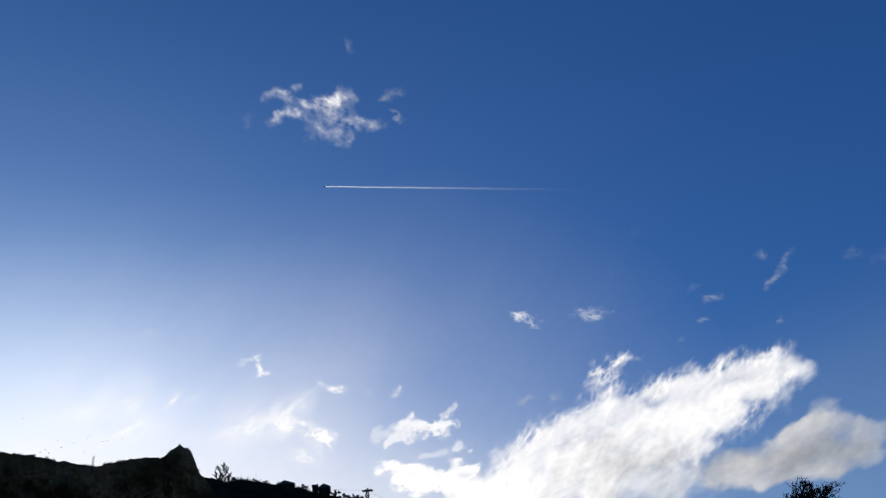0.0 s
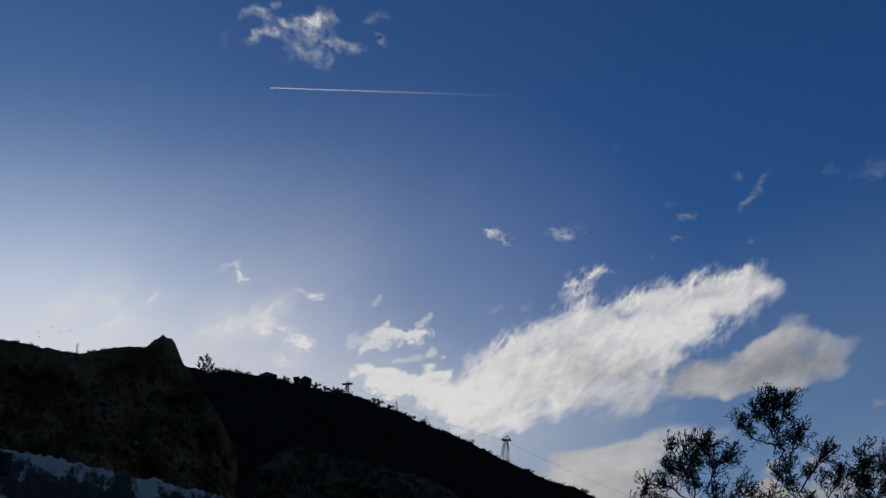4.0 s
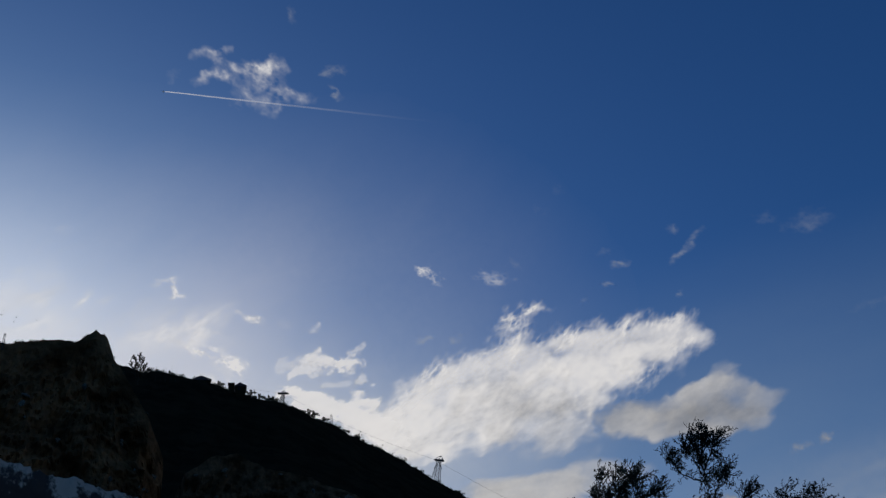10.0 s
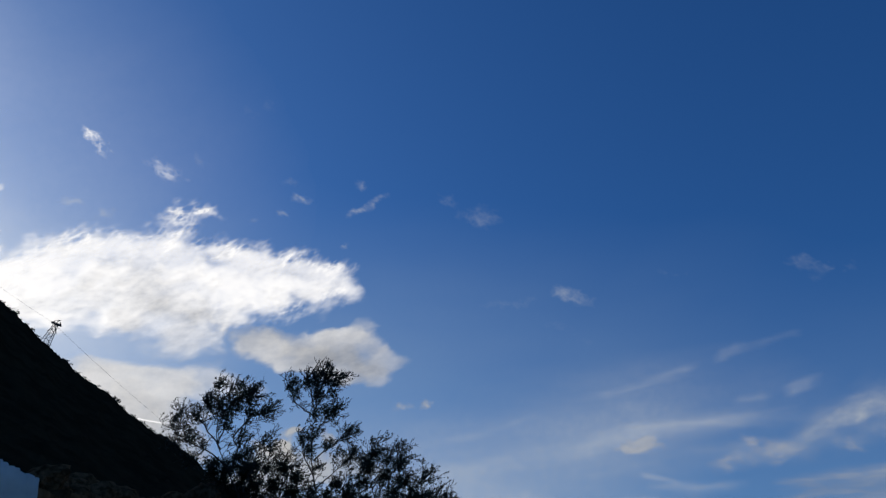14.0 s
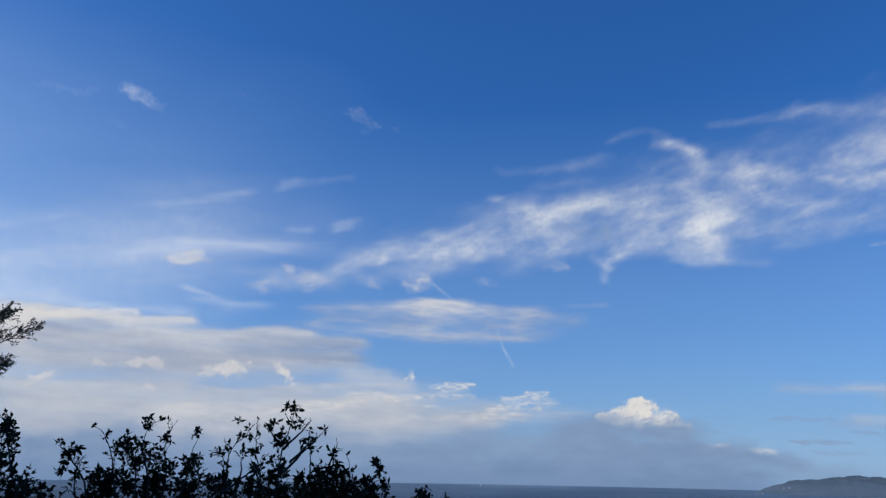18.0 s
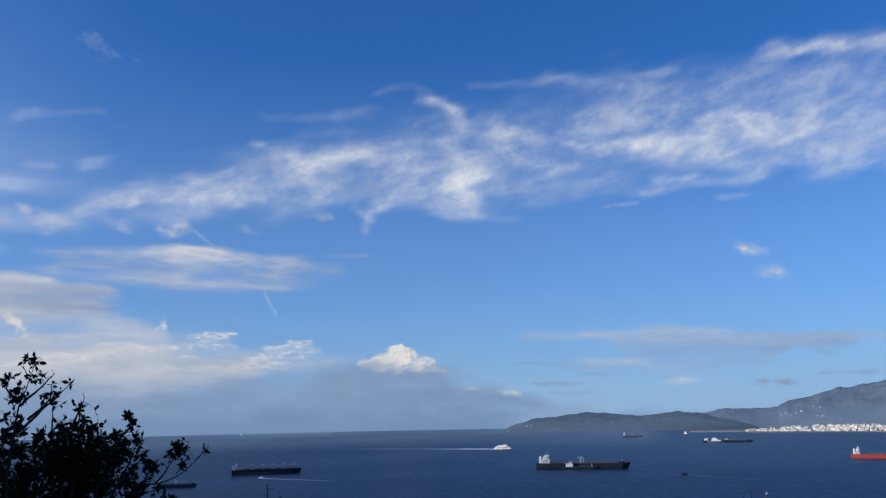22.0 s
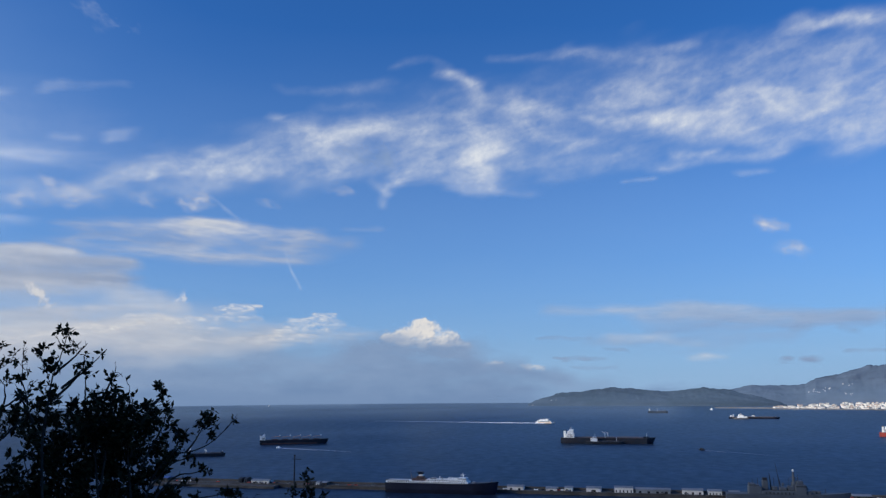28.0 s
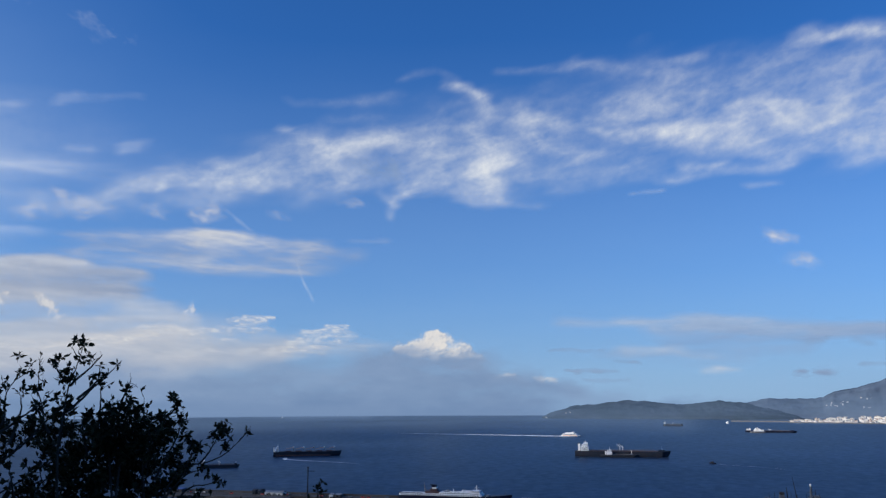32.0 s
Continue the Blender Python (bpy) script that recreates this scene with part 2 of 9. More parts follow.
# ---- helpers for meshes ----
def noise2(u, v, seed, octaves=5, gain=0.5):
    """Smooth fractal noise in 0..1 on arrays."""
    rs = np.random.RandomState(seed)
    total, amp, norm = 0, 1.0, 0.0
    for _ in range(octaves):
        tab = rs.rand(128, 128)
        a, b = u + rs.rand() * 90 + 300, v + rs.rand() * 90 + 300
        i, j = np.floor(a).astype(int), np.floor(b).astype(int)
        f, g = a - i, b - j
        f, g = f * f * (3 - 2 * f), g * g * (3 - 2 * g)
        i0, i1, j0, j1 = i % 128, (i + 1) % 128, j % 128, (j + 1) % 128
        total = total + amp * ((tab[i0, j0] * (1 - f) + tab[i1, j0] * f) * (1 - g) + (tab[i0, j1] * (1 - f) + tab[i1, j1] * f) * g)
        norm += amp
        amp *= gain
        u, v = u * 2.03, v * 2.03
    return total / norm


def mesh_ob(name, verts, faces, mat, parent=None, label="", smooth=False):
    me = bpy.data.meshes.new(name)
    me.from_pydata(verts if isinstance(verts, list) else verts.tolist(), [], faces if isinstance(faces, list) else faces.tolist())
    for m in mat if isinstance(mat, (list, tuple)) else [mat]:
        me.materials.append(m)
    if smooth:
        me.polygons.foreach_set("use_smooth", [True] * len(me.polygons))
    me.update()
    ob = new(name, me)
    if parent is not None:
        ob.parent = parent
    if label:
        ob["label"] = label
    return ob


def part(name, bm, mat, parent, label="", smooth=False):
    """Links a bmesh as one mesh under a thing or a part."""
    me = bpy.data.meshes.new(name)
    bm.to_mesh(me)
    bm.free()
    me.materials.append(mat)
    if smooth:
        me.polygons.foreach_set("use_smooth", [True] * len(me.polygons))
    ob = new(name, me)
    ob.parent = parent
    if label:
        ob["label"] = label
    return ob


def thing(name, m, label, category, group=""):
    ob = new(name)
    ob.empty_display_size = 0.2
    ob.matrix_basis = m
    return tagged(ob, label, category, group)


def box(bm, x0, x1, y0, y1, z0, z1, bevel=0.0):
    r = bmesh.ops.create_cube(bm, size=1.0, matrix=Matrix.LocRotScale(((x0 + x1) / 2, (y0 + y1) / 2, (z0 + z1) / 2), None, (abs(x1 - x0), abs(y1 - y0), abs(z1 - z0))))
    if bevel:
        bmesh.ops.bevel(bm, geom=list({e for v in r["verts"] for e in v.link_edges}), offset=bevel, segments=1, affect="EDGES", profile=0.5)
    return bm


def rod(bm, a, b, r0, r1=None, n=6):
    a, b = Vector(a), Vector(b)
    d = b - a
    m = Matrix.Translation((a + b) / 2) @ d.to_track_quat("Z", "Y").to_matrix().to_4x4()
    bmesh.ops.create_cone(bm, cap_ends=True, segments=n, radius1=r0, radius2=r0 if r1 is None else r1, depth=d.length, matrix=m)
    return bm


def grid_faces(n, m):
    """Quads of a grid of n rows by m columns."""
    i = np.arange(n - 1)[:, None] * m + np.arange(m - 1)[None, :]
    return np.stack([i, i + 1, i + m + 1, i + m], -1).reshape(-1, 4)


# ---- clouds and haze: far glowing sheets of vapour, most on the sky's dome, drifting ----
DRIFTING = []
SHEETS = []


def fbm(u, v, seed, octaves=5, gain=0.55):
    """Fractal noise of mean 0 and spread 1, each octave turned against the last."""
    rs = np.random.RandomState(seed)
    total, amp = 0, 1.0
    for _ in range(octaves):
        tab = rs.rand(64, 64)
        a, b = u + rs.rand() * 60 + 500, v + rs.rand() * 60 + 500
        i, j = np.floor(a).astype(int), np.floor(b).astype(int)
        f, g = a - i, b - j
        f, g = f * f * f * (f * (f * 6 - 15) + 10), g * g * g * (g * (g * 6 - 15) + 10)
        i0, i1, j0, j1 = i % 64, (i + 1) % 64, j % 64, (j + 1) % 64
        total = total + amp * ((tab[i0, j0] * (1 - f) + tab[i1, j0] * f) * (1 - g) + (tab[i0, j1] * (1 - f) + tab[i1, j1] * f) * g)
        amp *= gain
        u, v = 2.03 * (0.8 * u - 0.6 * v), 2.03 * (0.6 * u + 0.8 * v)
    return (total - total.mean()) / (total.std() + 1e-6)


def cloud(name, kind_of, label, seed, t_ref, drift, pieces, scale=2.0, ragged=0.7, soft=0.5, stretch=1.0, angle=0.0, dark=0.3, warp=1.0, dist=None, form="heap", relief=0.0, thr=0.42, power=1.15, fine=0.0):
    """pieces: named lists of strokes, each with (azimuth, elevation) from and to, half width in degrees, opacity and shade.
    form: heap (a body with torn edges), crown (the same, its foot melting away), thin (fibrous, see-through)."""
    rows = [r for _, strokes in pieces for r in strokes]
    s = np.array(rows)
    wmax = s[:, 4].max()
    reach = 2.0 * wmax * (1.6 if form == "crown" else 1.0)
    e0, e1 = min(s[:, 1].min(), s[:, 3].min()) - reach, max(s[:, 1].max(), s[:, 3].max()) + 2.0 * wmax
    elc = (e0 + e1) / 2
    cosm = math.cos(radians(elc))
    a0, a1 = min(s[:, 0].min(), s[:, 2].min()) - 2.2 * wmax / cosm, max(s[:, 0].max(), s[:, 2].max()) + 2.2 * wmax / cosm
    azc = (a0 + a1) / 2
    step = max(0.034, math.sqrt((a1 - a0) * cosm * (e1 - e0) / 230000))
    na, ne = int((a1 - a0) * cosm / step) + 2, int((e1 - e0) / step) + 2
    az, el = np.meshgrid(np.linspace(a0, a1, na), np.linspace(e0, e1, ne))
    ce = np.cos(np.radians(el))
    u, v = (az - azc) * cosm, el - elc
    ca, sa = math.cos(radians(angle)), math.sin(radians(angle))
    p, q = (u * ca + v * sa) / stretch / scale, (-u * sa + v * ca) / scale
    octaves = int(np.clip(math.log2(scale / step) - 0.5, 2, 7))
    w1, w2 = fbm(p, q, seed + 500, octaves, 0.55), fbm(p, q, seed + 600, octaves, 0.55)
    clear, low, tone, body = np.ones_like(az), np.full_like(az, 1e-6), np.zeros_like(az), np.ones_like(az)
    top, fields = np.zeros_like(az), []
    for _, strokes in pieces:
        field = np.zeros_like(az)
        for p0, q0, p1, q1, w, o, sh in strokes:
            bend = (0.26 * min(w, scale) + 0.07 * scale) * warp
            x, y = (az - p0) * ce + bend * (w1 * ca * 1.3 - w2 * sa), el - q0 + bend * (w1 * sa + w2 * ca)
            dx, dy = (p1 - p0) * math.cos(radians((q0 + q1) / 2)), q1 - q0
            k = np.clip((x * dx + y * dy) / max(dx * dx + dy * dy, 1e-9), 0, 1)
            across = y - k * dy
            if form == "crown":
                across = np.where(across < 0, across * 0.45, across)
            d = np.hypot(x - k * dx, across) / w
            f = np.exp(-1.05 * d * d) * np.clip(2.6 - 1.2 * d, 0, 1)
            if form == "crown":
                f = f * np.clip(across / w * 0.9 + 1.0, 0, 1)
            far = math.hypot(dx, dy)
            if far > 2.0 * w:
                f = f * np.clip(np.minimum(k, 1 - k) * far / (2.6 * w) + (0.42 if form == "thin" else 0.5), 0, 1)
            clear = clear * (1 - np.clip(o * f, 0, 1))
            body = body * (1 - np.clip(f, 0, 0.999))
            top, low, tone = top + o * f, low + f, tone + sh * f
            field += o * f
        fields.append(field)
    n = fbm(p + w1 * 0.10, q + w2 * 0.10, seed, octaves, 0.58)
    g = 1 - body
    if form == "thin":
        n = 0.62 * n + 0.72 * (0.8 - np.abs(fbm(p * 1.3, q * 1.3, seed + 70, octaves, 0.6)))
        den = np.clip(1.1 * (1 - clear) ** power * np.clip(1 + ragged * 0.7 * n, 0, 2.4) - 0.012, 0, 0.97)
    else:
        x = np.clip((g - thr + ragged * 0.24 * n * np.clip(1.5 * (1.12 - g), 0.1, 1) + soft * 0.28) / (0.72 * soft), 0, 1)
        den = x * x * (3 - 2 * x) * np.clip(top / low, 0, 1) * np.clip(g * 6 - 0.3, 0, 1)
    if fine:
        grain = fbm(p * 4.2 + w1 * 0.25, q * 3.4 + w2 * 0.25, seed + 90, 4, 0.6)
        den = np.clip(den * (1 + fine * grain * np.clip(1.3 - den, 0.2, 1)), 0, 1)
    t1, t2 = fbm(p * 0.8 + 7, q * 1.1, seed + 40, 4), fbm(p * 2.6, q * 3.0 + 5, seed + 41, 4, 0.6)
    h = g + 0.16 * n
    j = max(2, int(0.14 * scale / step))
    slope = np.roll(np.roll(h, -j, 0), j, 1) - h
    # self-shade painted into the glow: stroke shade, mottling, slopes turned from the sun
    painted_shade = np.clip(tone / low + dark * (0.30 * t1 + 0.14 * t2) + relief * slope, 0, 1)
    SHEETS.append(name)
    r = dist or 4638 - 2.0 * len(SHEETS)
    ar, er = np.radians(az), np.radians(el)
    pts = np.stack([np.sin(ar) * np.cos(er), np.cos(ar) * np.cos(er), np.sin(er)], -1).reshape(-1, 3) * r
    faces = grid_faces(ne, na)
    dflat, tflat = den.reshape(-1).astype(np.float32), painted_shade.reshape(-1).astype(np.float32)
    near = (den > 0.004) | (sum(fields) > 0.05)
    for _ in range(2):
        near = near | np.roll(near, 1, 0) | np.roll(near, -1, 0)
        near = near | np.roll(near, 1, 1) | np.roll(near, -1, 1)
    faces = faces[near.reshape(-1)[faces].any(1)]
    mine = np.argmax(np.stack(fields), 0).reshape(-1)[faces[:, 0]]
    root = tagged(new(name), label, name, "clouds in the sky") if len(pieces) > 1 else None
    for k, (piece, _) in enumerate(pieces):
        use = faces[mine == k]
        if not len(use):
            continue
        used = np.unique(use)
        index = np.zeros(len(pts), int)
        index[used] = np.arange(len(used))
        ob = mesh_ob(piece if root else name, pts[used], index[use], VAPOUR[kind_of], root, smooth=True)
        for key, val in (("cover", dflat[used]), ("shading", tflat[used])):
            ob.data.attributes.new(key, "FLOAT", "POINT").data.foreach_set("value", val)
    if not root:
        root = tagged(ob, label, name, "clouds in the sky")
    root.location = EYE
    DRIFTING.append((root, azc, t_ref, drift))
    return root


cloud("cloud", "veil", "thin milky cirrus veil glowing near the hidden sun", 21, 8, (-0.05, -0.08), [
    ("glow", [(-42.99, 20.67, -17.19, 22.89, 6.28, 0.88, 0.00), (-44.10, 23.72, -20.23, 26.12, 10.00, 0.56, 0.00)]),
], scale=7, ragged=0.04, stretch=2.5, angle=35, warp=0.15, form="thin", power=1)
# the hidden sun's glow, painted as a faint emissive sheet
cloud("haze", "bright", "faint white glow round the hidden sun", 23, 8, (-0.05, -0.08), [
    ("glow", [(-43.69, 22.60, -13.68, 23.62, 14.54, 0.14, 0.00), (-16.39, 22.53, 7.65, 17.70, 4.87, 0.48, 0.00), (-26.41, 26.79, 6.96, 25.11, 10.02, 0.10, 0.00)]),
], scale=7, ragged=0.04, stretch=2.5, angle=35, warp=0.15, form="thin", power=1)
cloud("haze", "film", "broad pale haze across the lower sky", 24, 0, (0, 0), [
    ("film", [(-60.00, 17.00, 36.00, 15.00, 10.00, 0.26, 0.00), (30.00, 13.00, 125.00, 11.00, 8.00, 0.10, 0.00)]),
], scale=9, ragged=0.05, stretch=3, warp=0.2, form="thin", power=1)
cloud("cloud", "bright", "streaky white cirrus patches above the ridge", 22, 8, (-0.05, -0.1), [
    ("streak", [(-28.41, 29.44, -26.22, 31.89, 1.08, 0.20, 0.00), (-27.03, 28.16, -23.59, 30.51, 1.09, 0.22, 0.00), (-23.96, 30.29, -23.20, 31.10, 0.30, 0.50, 0.00),
        (-22.60, 30.60, -21.23, 31.01, 0.30, 0.35, 0.00), (-30.53, 29.15, -28.63, 30.49, 1.20, 0.22, 0.00), (-26.31, 34.46, -25.35, 34.82, 0.29, 0.15, 0.00)]),
    ("patch", [(-21.38, 29.02, -13.90, 28.92, 1.29, 0.30, 0.00), (-19.57, 27.26, -13.90, 28.92, 1.13, 0.25, 0.00), (-30.30, 28.12, -24.46, 28.59, 1.07, 0.30, 0.00),
        (-26.81, 32.92, -24.22, 34.36, 0.88, 0.08, 0.00)]),
], scale=1.7, ragged=0.75, stretch=2, angle=38, warp=0.9, form="thin")
cloud("cloud", "bright", "small torn white cloud high in the blue sky", 11, 8, (-0.2, -0.475), [
    ("tuft", [(-17.41, 47.99, -16.09, 48.36, 0.33, 0.20, 0.00), (-16.08, 48.29, -14.12, 48.73, 0.26, 0.24, 0.00), (-15.41, 48.12, -14.39, 47.67, 0.33, 0.27, 0.00),
        (-16.71, 46.42, -15.42, 47.01, 0.30, 0.33, 0.00), (-15.42, 46.97, -13.68, 46.82, 0.34, 0.37, 0.00), (-13.82, 47.34, -12.19, 48.02, 0.41, 0.23, 0.00),
        (-19.30, 46.13, -18.80, 46.70, 0.33, 0.08, 0.00)]),
    ("head", [(-12.51, 47.56, -10.51, 47.71, 0.41, 0.49, 0.00), (-10.51, 47.71, -9.27, 47.97, 0.41, 0.45, 0.00), (-11.61, 46.96, -9.28, 47.22, 0.56, 0.37, 0.00),
        (-10.50, 46.43, -8.03, 46.10, 0.53, 0.31, 0.00)]),
    ("fringe", [(-12.91, 46.64, -12.23, 45.77, 0.45, 0.29, 0.00), (-9.30, 45.63, -9.63, 44.86, 0.50, 0.15, 0.00), (-13.52, 45.74, -12.84, 44.83, 0.42, 0.15, 0.00),
        (-11.58, 45.83, -10.50, 45.22, 0.49, 0.15, 0.00), (-8.03, 46.10, -5.78, 45.71, 0.34, 0.14, 0.00)]),
], scale=0.75, ragged=0.8, stretch=1.35, angle=-35, warp=0.9, form="thin", fine=0.12)
cloud("cloud", "wisp", "faint wisp beside a torn white cloud", 212, 8, (-0.2, -0.475), [
    ("cloud", [(-5.21, 47.38, -4.40, 47.59, 0.23, 0.34, 0.00), (-4.40, 47.59, -2.56, 47.61, 0.23, 0.26, 0.00)]),
], scale=0.5, ragged=0.7, stretch=1.5, angle=-20, warp=0.8, form="thin")
cloud("cloud", "wisp", "faint wisp beside a torn white cloud", 213, 8, (-0.2, -0.475), [
    ("cloud", [(-3.93, 46.44, -3.44, 45.73, 0.23, 0.36, 0.00)]),
], scale=0.5, ragged=0.7, stretch=1.5, angle=-20, warp=0.8, form="thin")
cloud("cloud", "wisp", "faint wisp beside a torn white cloud", 214, 8, (-0.2, -0.475), [
    ("cloud", [(-8.07, 51.69, -7.86, 51.03, 0.29, 0.22, 0.00)]),
], scale=0.5, ragged=0.7, stretch=1.5, angle=-20, warp=0.8, form="thin")
cloud("cloud", "grey", "low pale cloud behind the hillside", 16, 13, (-0.1, -0.02), [
    ("body", [(3.81, 15.19, 8.88, 15.36, 1.56, 1.00, 0.05), (8.47, 15.73, 12.86, 16.17, 1.28, 0.90, 0.12), (2.81, 13.87, 7.45, 13.30, 1.82, 1.00, 0.10),
        (7.43, 13.67, 11.34, 13.37, 1.47, 0.95, 0.20), (1.53, 12.03, 10.65, 11.19, 2.49, 1.00, 0.40)]),
    ("edge", [(12.44, 16.81, 15.29, 16.36, 0.76, 0.55, 0.25), (7.21, 16.63, 10.42, 16.52, 0.83, 0.70, 0.10), (4.88, 16.16, 7.22, 16.44, 0.90, 0.90, 0.10)]),
], scale=2.2, ragged=0.55, soft=1.1, stretch=1.8, angle=4, dark=0.4, warp=0.6)
cloud("cloud", "lit", "bright white cumulus heads behind the windswept trees", 17, 15, (-0.05, 0), [
    ("head", [(17.04, 12.59, 19.17, 12.67, 0.73, 1.00, 0.00), (16.32, 11.72, 19.10, 12.00, 0.80, 0.90, 0.10), (17.91, 13.71, 19.20, 14.08, 0.37, 0.80, 0.00),
        (20.69, 13.45, 21.85, 13.18, 0.45, 0.60, 0.10)]),
    ("body", [(14.84, 10.49, 22.14, 11.16, 1.08, 0.70, 0.20), (22.04, 11.89, 25.48, 11.40, 0.52, 0.40, 0.20)]),
], scale=1, ragged=0.6, soft=0.9, dark=0.3, warp=0.6)
cloud("cloud", "bright", "large bright white cumulus with feathered sunlit edge", 13, 9, (-0.12, -0.095), [
    ("body", [(-3.28, 21.59, -0.01, 20.71, 1.14, 1.00, 0.00), (-1.70, 22.79, 1.33, 23.07, 1.08, 0.95, 0.00), (-1.44, 21.04, 3.87, 21.41, 1.60, 1.00, 0.00),
        (1.49, 22.66, 9.38, 23.34, 1.93, 1.00, 0.00), (8.66, 24.05, 15.58, 23.97, 1.78, 1.00, 0.00), (14.32, 24.10, 20.40, 24.41, 1.61, 1.00, 0.02),
        (18.21, 24.18, 21.47, 24.45, 0.99, 1.00, 0.00), (-0.91, 20.12, 3.62, 19.72, 0.68, 1.00, 0.00), (4.61, 20.74, 8.35, 20.47, 1.14, 1.00, 0.12),
        (13.09, 22.69, 16.91, 22.70, 0.99, 1.00, 0.08)]),
    ("shadow", [(4.86, 22.25, 11.21, 21.94, 1.54, 1.00, 0.80), (9.43, 21.58, 13.12, 21.13, 1.29, 1.00, 0.55), (8.73, 20.26, 13.16, 19.66, 1.06, 0.65, 0.45)]),
    ("crest", [(0.10, 23.59, 5.35, 25.13, 0.86, 0.85, 0.00), (5.40, 25.44, 10.54, 25.60, 0.67, 0.70, 0.00), (11.75, 26.02, 16.86, 25.39, 0.66, 0.75, 0.00),
        (17.38, 25.68, 21.96, 25.27, 0.50, 0.60, 0.00), (20.08, 24.72, 22.90, 24.16, 0.53, 0.55, 0.00)]),
], scale=1, ragged=0.7, soft=1.6, stretch=1.7, angle=22, dark=0.4, warp=0.6, relief=0.3)
cloud("cloud", "bright", "feathery fringe along the crest of a white cumulus", 131, 9, (-0.12, -0.095), [
    ("crest", [(-1.96, 22.24, 1.29, 24.44, 0.85, 0.42, 0.00), (0.86, 24.48, 5.43, 25.59, 0.78, 0.42, 0.00), (5.45, 25.71, 10.41, 26.02, 0.67, 0.40, 0.00),
        (10.47, 26.25, 14.88, 26.14, 0.63, 0.42, 0.00), (14.84, 25.98, 19.16, 25.82, 0.66, 0.42, 0.00), (18.73, 25.84, 22.45, 25.46, 0.54, 0.42, 0.00)]),
    ("tip", [(20.60, 24.99, 23.18, 24.00, 0.61, 0.42, 0.00), (19.45, 24.09, 21.86, 23.80, 0.68, 0.35, 0.00), (16.69, 21.97, 19.48, 22.90, 0.61, 0.35, 0.05)]),
], scale=0.55, ragged=1.25, stretch=2.2, angle=38, warp=0.9, form="thin")
cloud("cloud", "bright", "feathery turret rising from a white cumulus", 27, 8, (-0.12, -0.1), [
    ("cloud", [(8.24, 27.47, 9.82, 28.42, 0.51, 0.62, 0.00), (9.67, 28.60, 11.63, 28.75, 0.40, 0.60, 0.00), (8.63, 26.77, 10.49, 27.42, 0.59, 0.45, 0.00),
        (9.38, 28.13, 10.22, 27.79, 0.55, 0.40, 0.10), (11.53, 28.52, 12.62, 28.32, 0.24, 0.18, 0.00)]),
], scale=0.6, ragged=1, stretch=1.8, angle=35, warp=0.8, form="thin")
cloud("cloud", "grey", "flat grey cloud with paler upper rim", 15, 9, (-0.06, -0.08), [
    ("body", [(14.07, 19.99, 16.85, 19.71, 0.56, 0.75, 0.40), (15.31, 20.02, 18.81, 19.52, 0.82, 0.95, 0.55), (18.10, 19.82, 23.00, 19.07, 1.03, 0.95, 0.85),
        (15.91, 19.25, 18.48, 18.46, 0.48, 0.80, 0.30), (18.19, 18.78, 22.99, 17.95, 0.55, 0.80, 0.45), (22.62, 19.08, 24.36, 18.58, 0.87, 0.80, 0.70)]),
    ("rim", [(22.45, 20.83, 24.06, 20.91, 0.59, 0.85, 0.15), (19.57, 20.64, 22.75, 20.56, 0.56, 0.85, 0.15), (23.86, 20.36, 25.48, 19.33, 0.73, 0.70, 0.25)]),
    ("fringe", [(25.22, 19.36, 26.49, 19.20, 0.58, 0.35, 0.20), (24.11, 17.90, 25.44, 17.93, 0.50, 0.35, 0.20), (23.19, 21.79, 24.37, 21.75, 0.44, 0.30, 0.10)]),
], scale=1.5, ragged=0.55, soft=1.2, stretch=1.6, angle=14, dark=0.35, warp=0.55, relief=0.15)
cloud("cloud", "bright", "broken white cumulus banked along the ridge", 14, 8, (-0.13, -0.13), [
    ("bank", [(-8.74, 24.77, -4.51, 24.07, 0.69, 0.90, 0.00), (-5.37, 23.98, -2.04, 22.95, 0.84, 0.92, 0.00), (-4.35, 23.21, -1.49, 22.02, 0.99, 0.90, 0.00),
        (-7.91, 24.12, -4.58, 23.04, 0.69, 0.90, 0.05), (-2.55, 21.92, -0.50, 21.35, 0.99, 0.95, 0.00)]),
    ("scrap", [(-3.56, 25.40, -2.59, 25.56, 0.27, 0.50, 0.00), (-6.17, 25.18, -4.00, 25.28, 0.27, 0.30, 0.00), (-2.29, 24.95, -1.76, 25.02, 0.16, 0.40, 0.00)]),
], scale=0.75, ragged=1, soft=1.05, stretch=1.5, angle=12, dark=0.25, warp=0.8, relief=0.2)
cloud("cloud", "bright", "small white cumulus puff over the ridge", 141, 8, (-0.13, -0.17), [
    ("puff", [(-7.84, 26.62, -5.30, 26.92, 0.51, 0.75, 0.00), (-6.09, 26.89, -3.12, 26.54, 0.62, 0.88, 0.00), (-8.07, 26.36, -6.56, 26.13, 0.39, 0.60, 0.05)]),
    ("tail", [(-3.62, 27.52, -2.39, 27.75, 0.28, 0.40, 0.00), (-9.57, 26.64, -8.01, 26.97, 0.46, 0.30, 0.00)]),
], scale=0.6, ragged=1.05, soft=1.15, stretch=1.4, angle=10, dark=0.3, warp=0.8, relief=0.2)
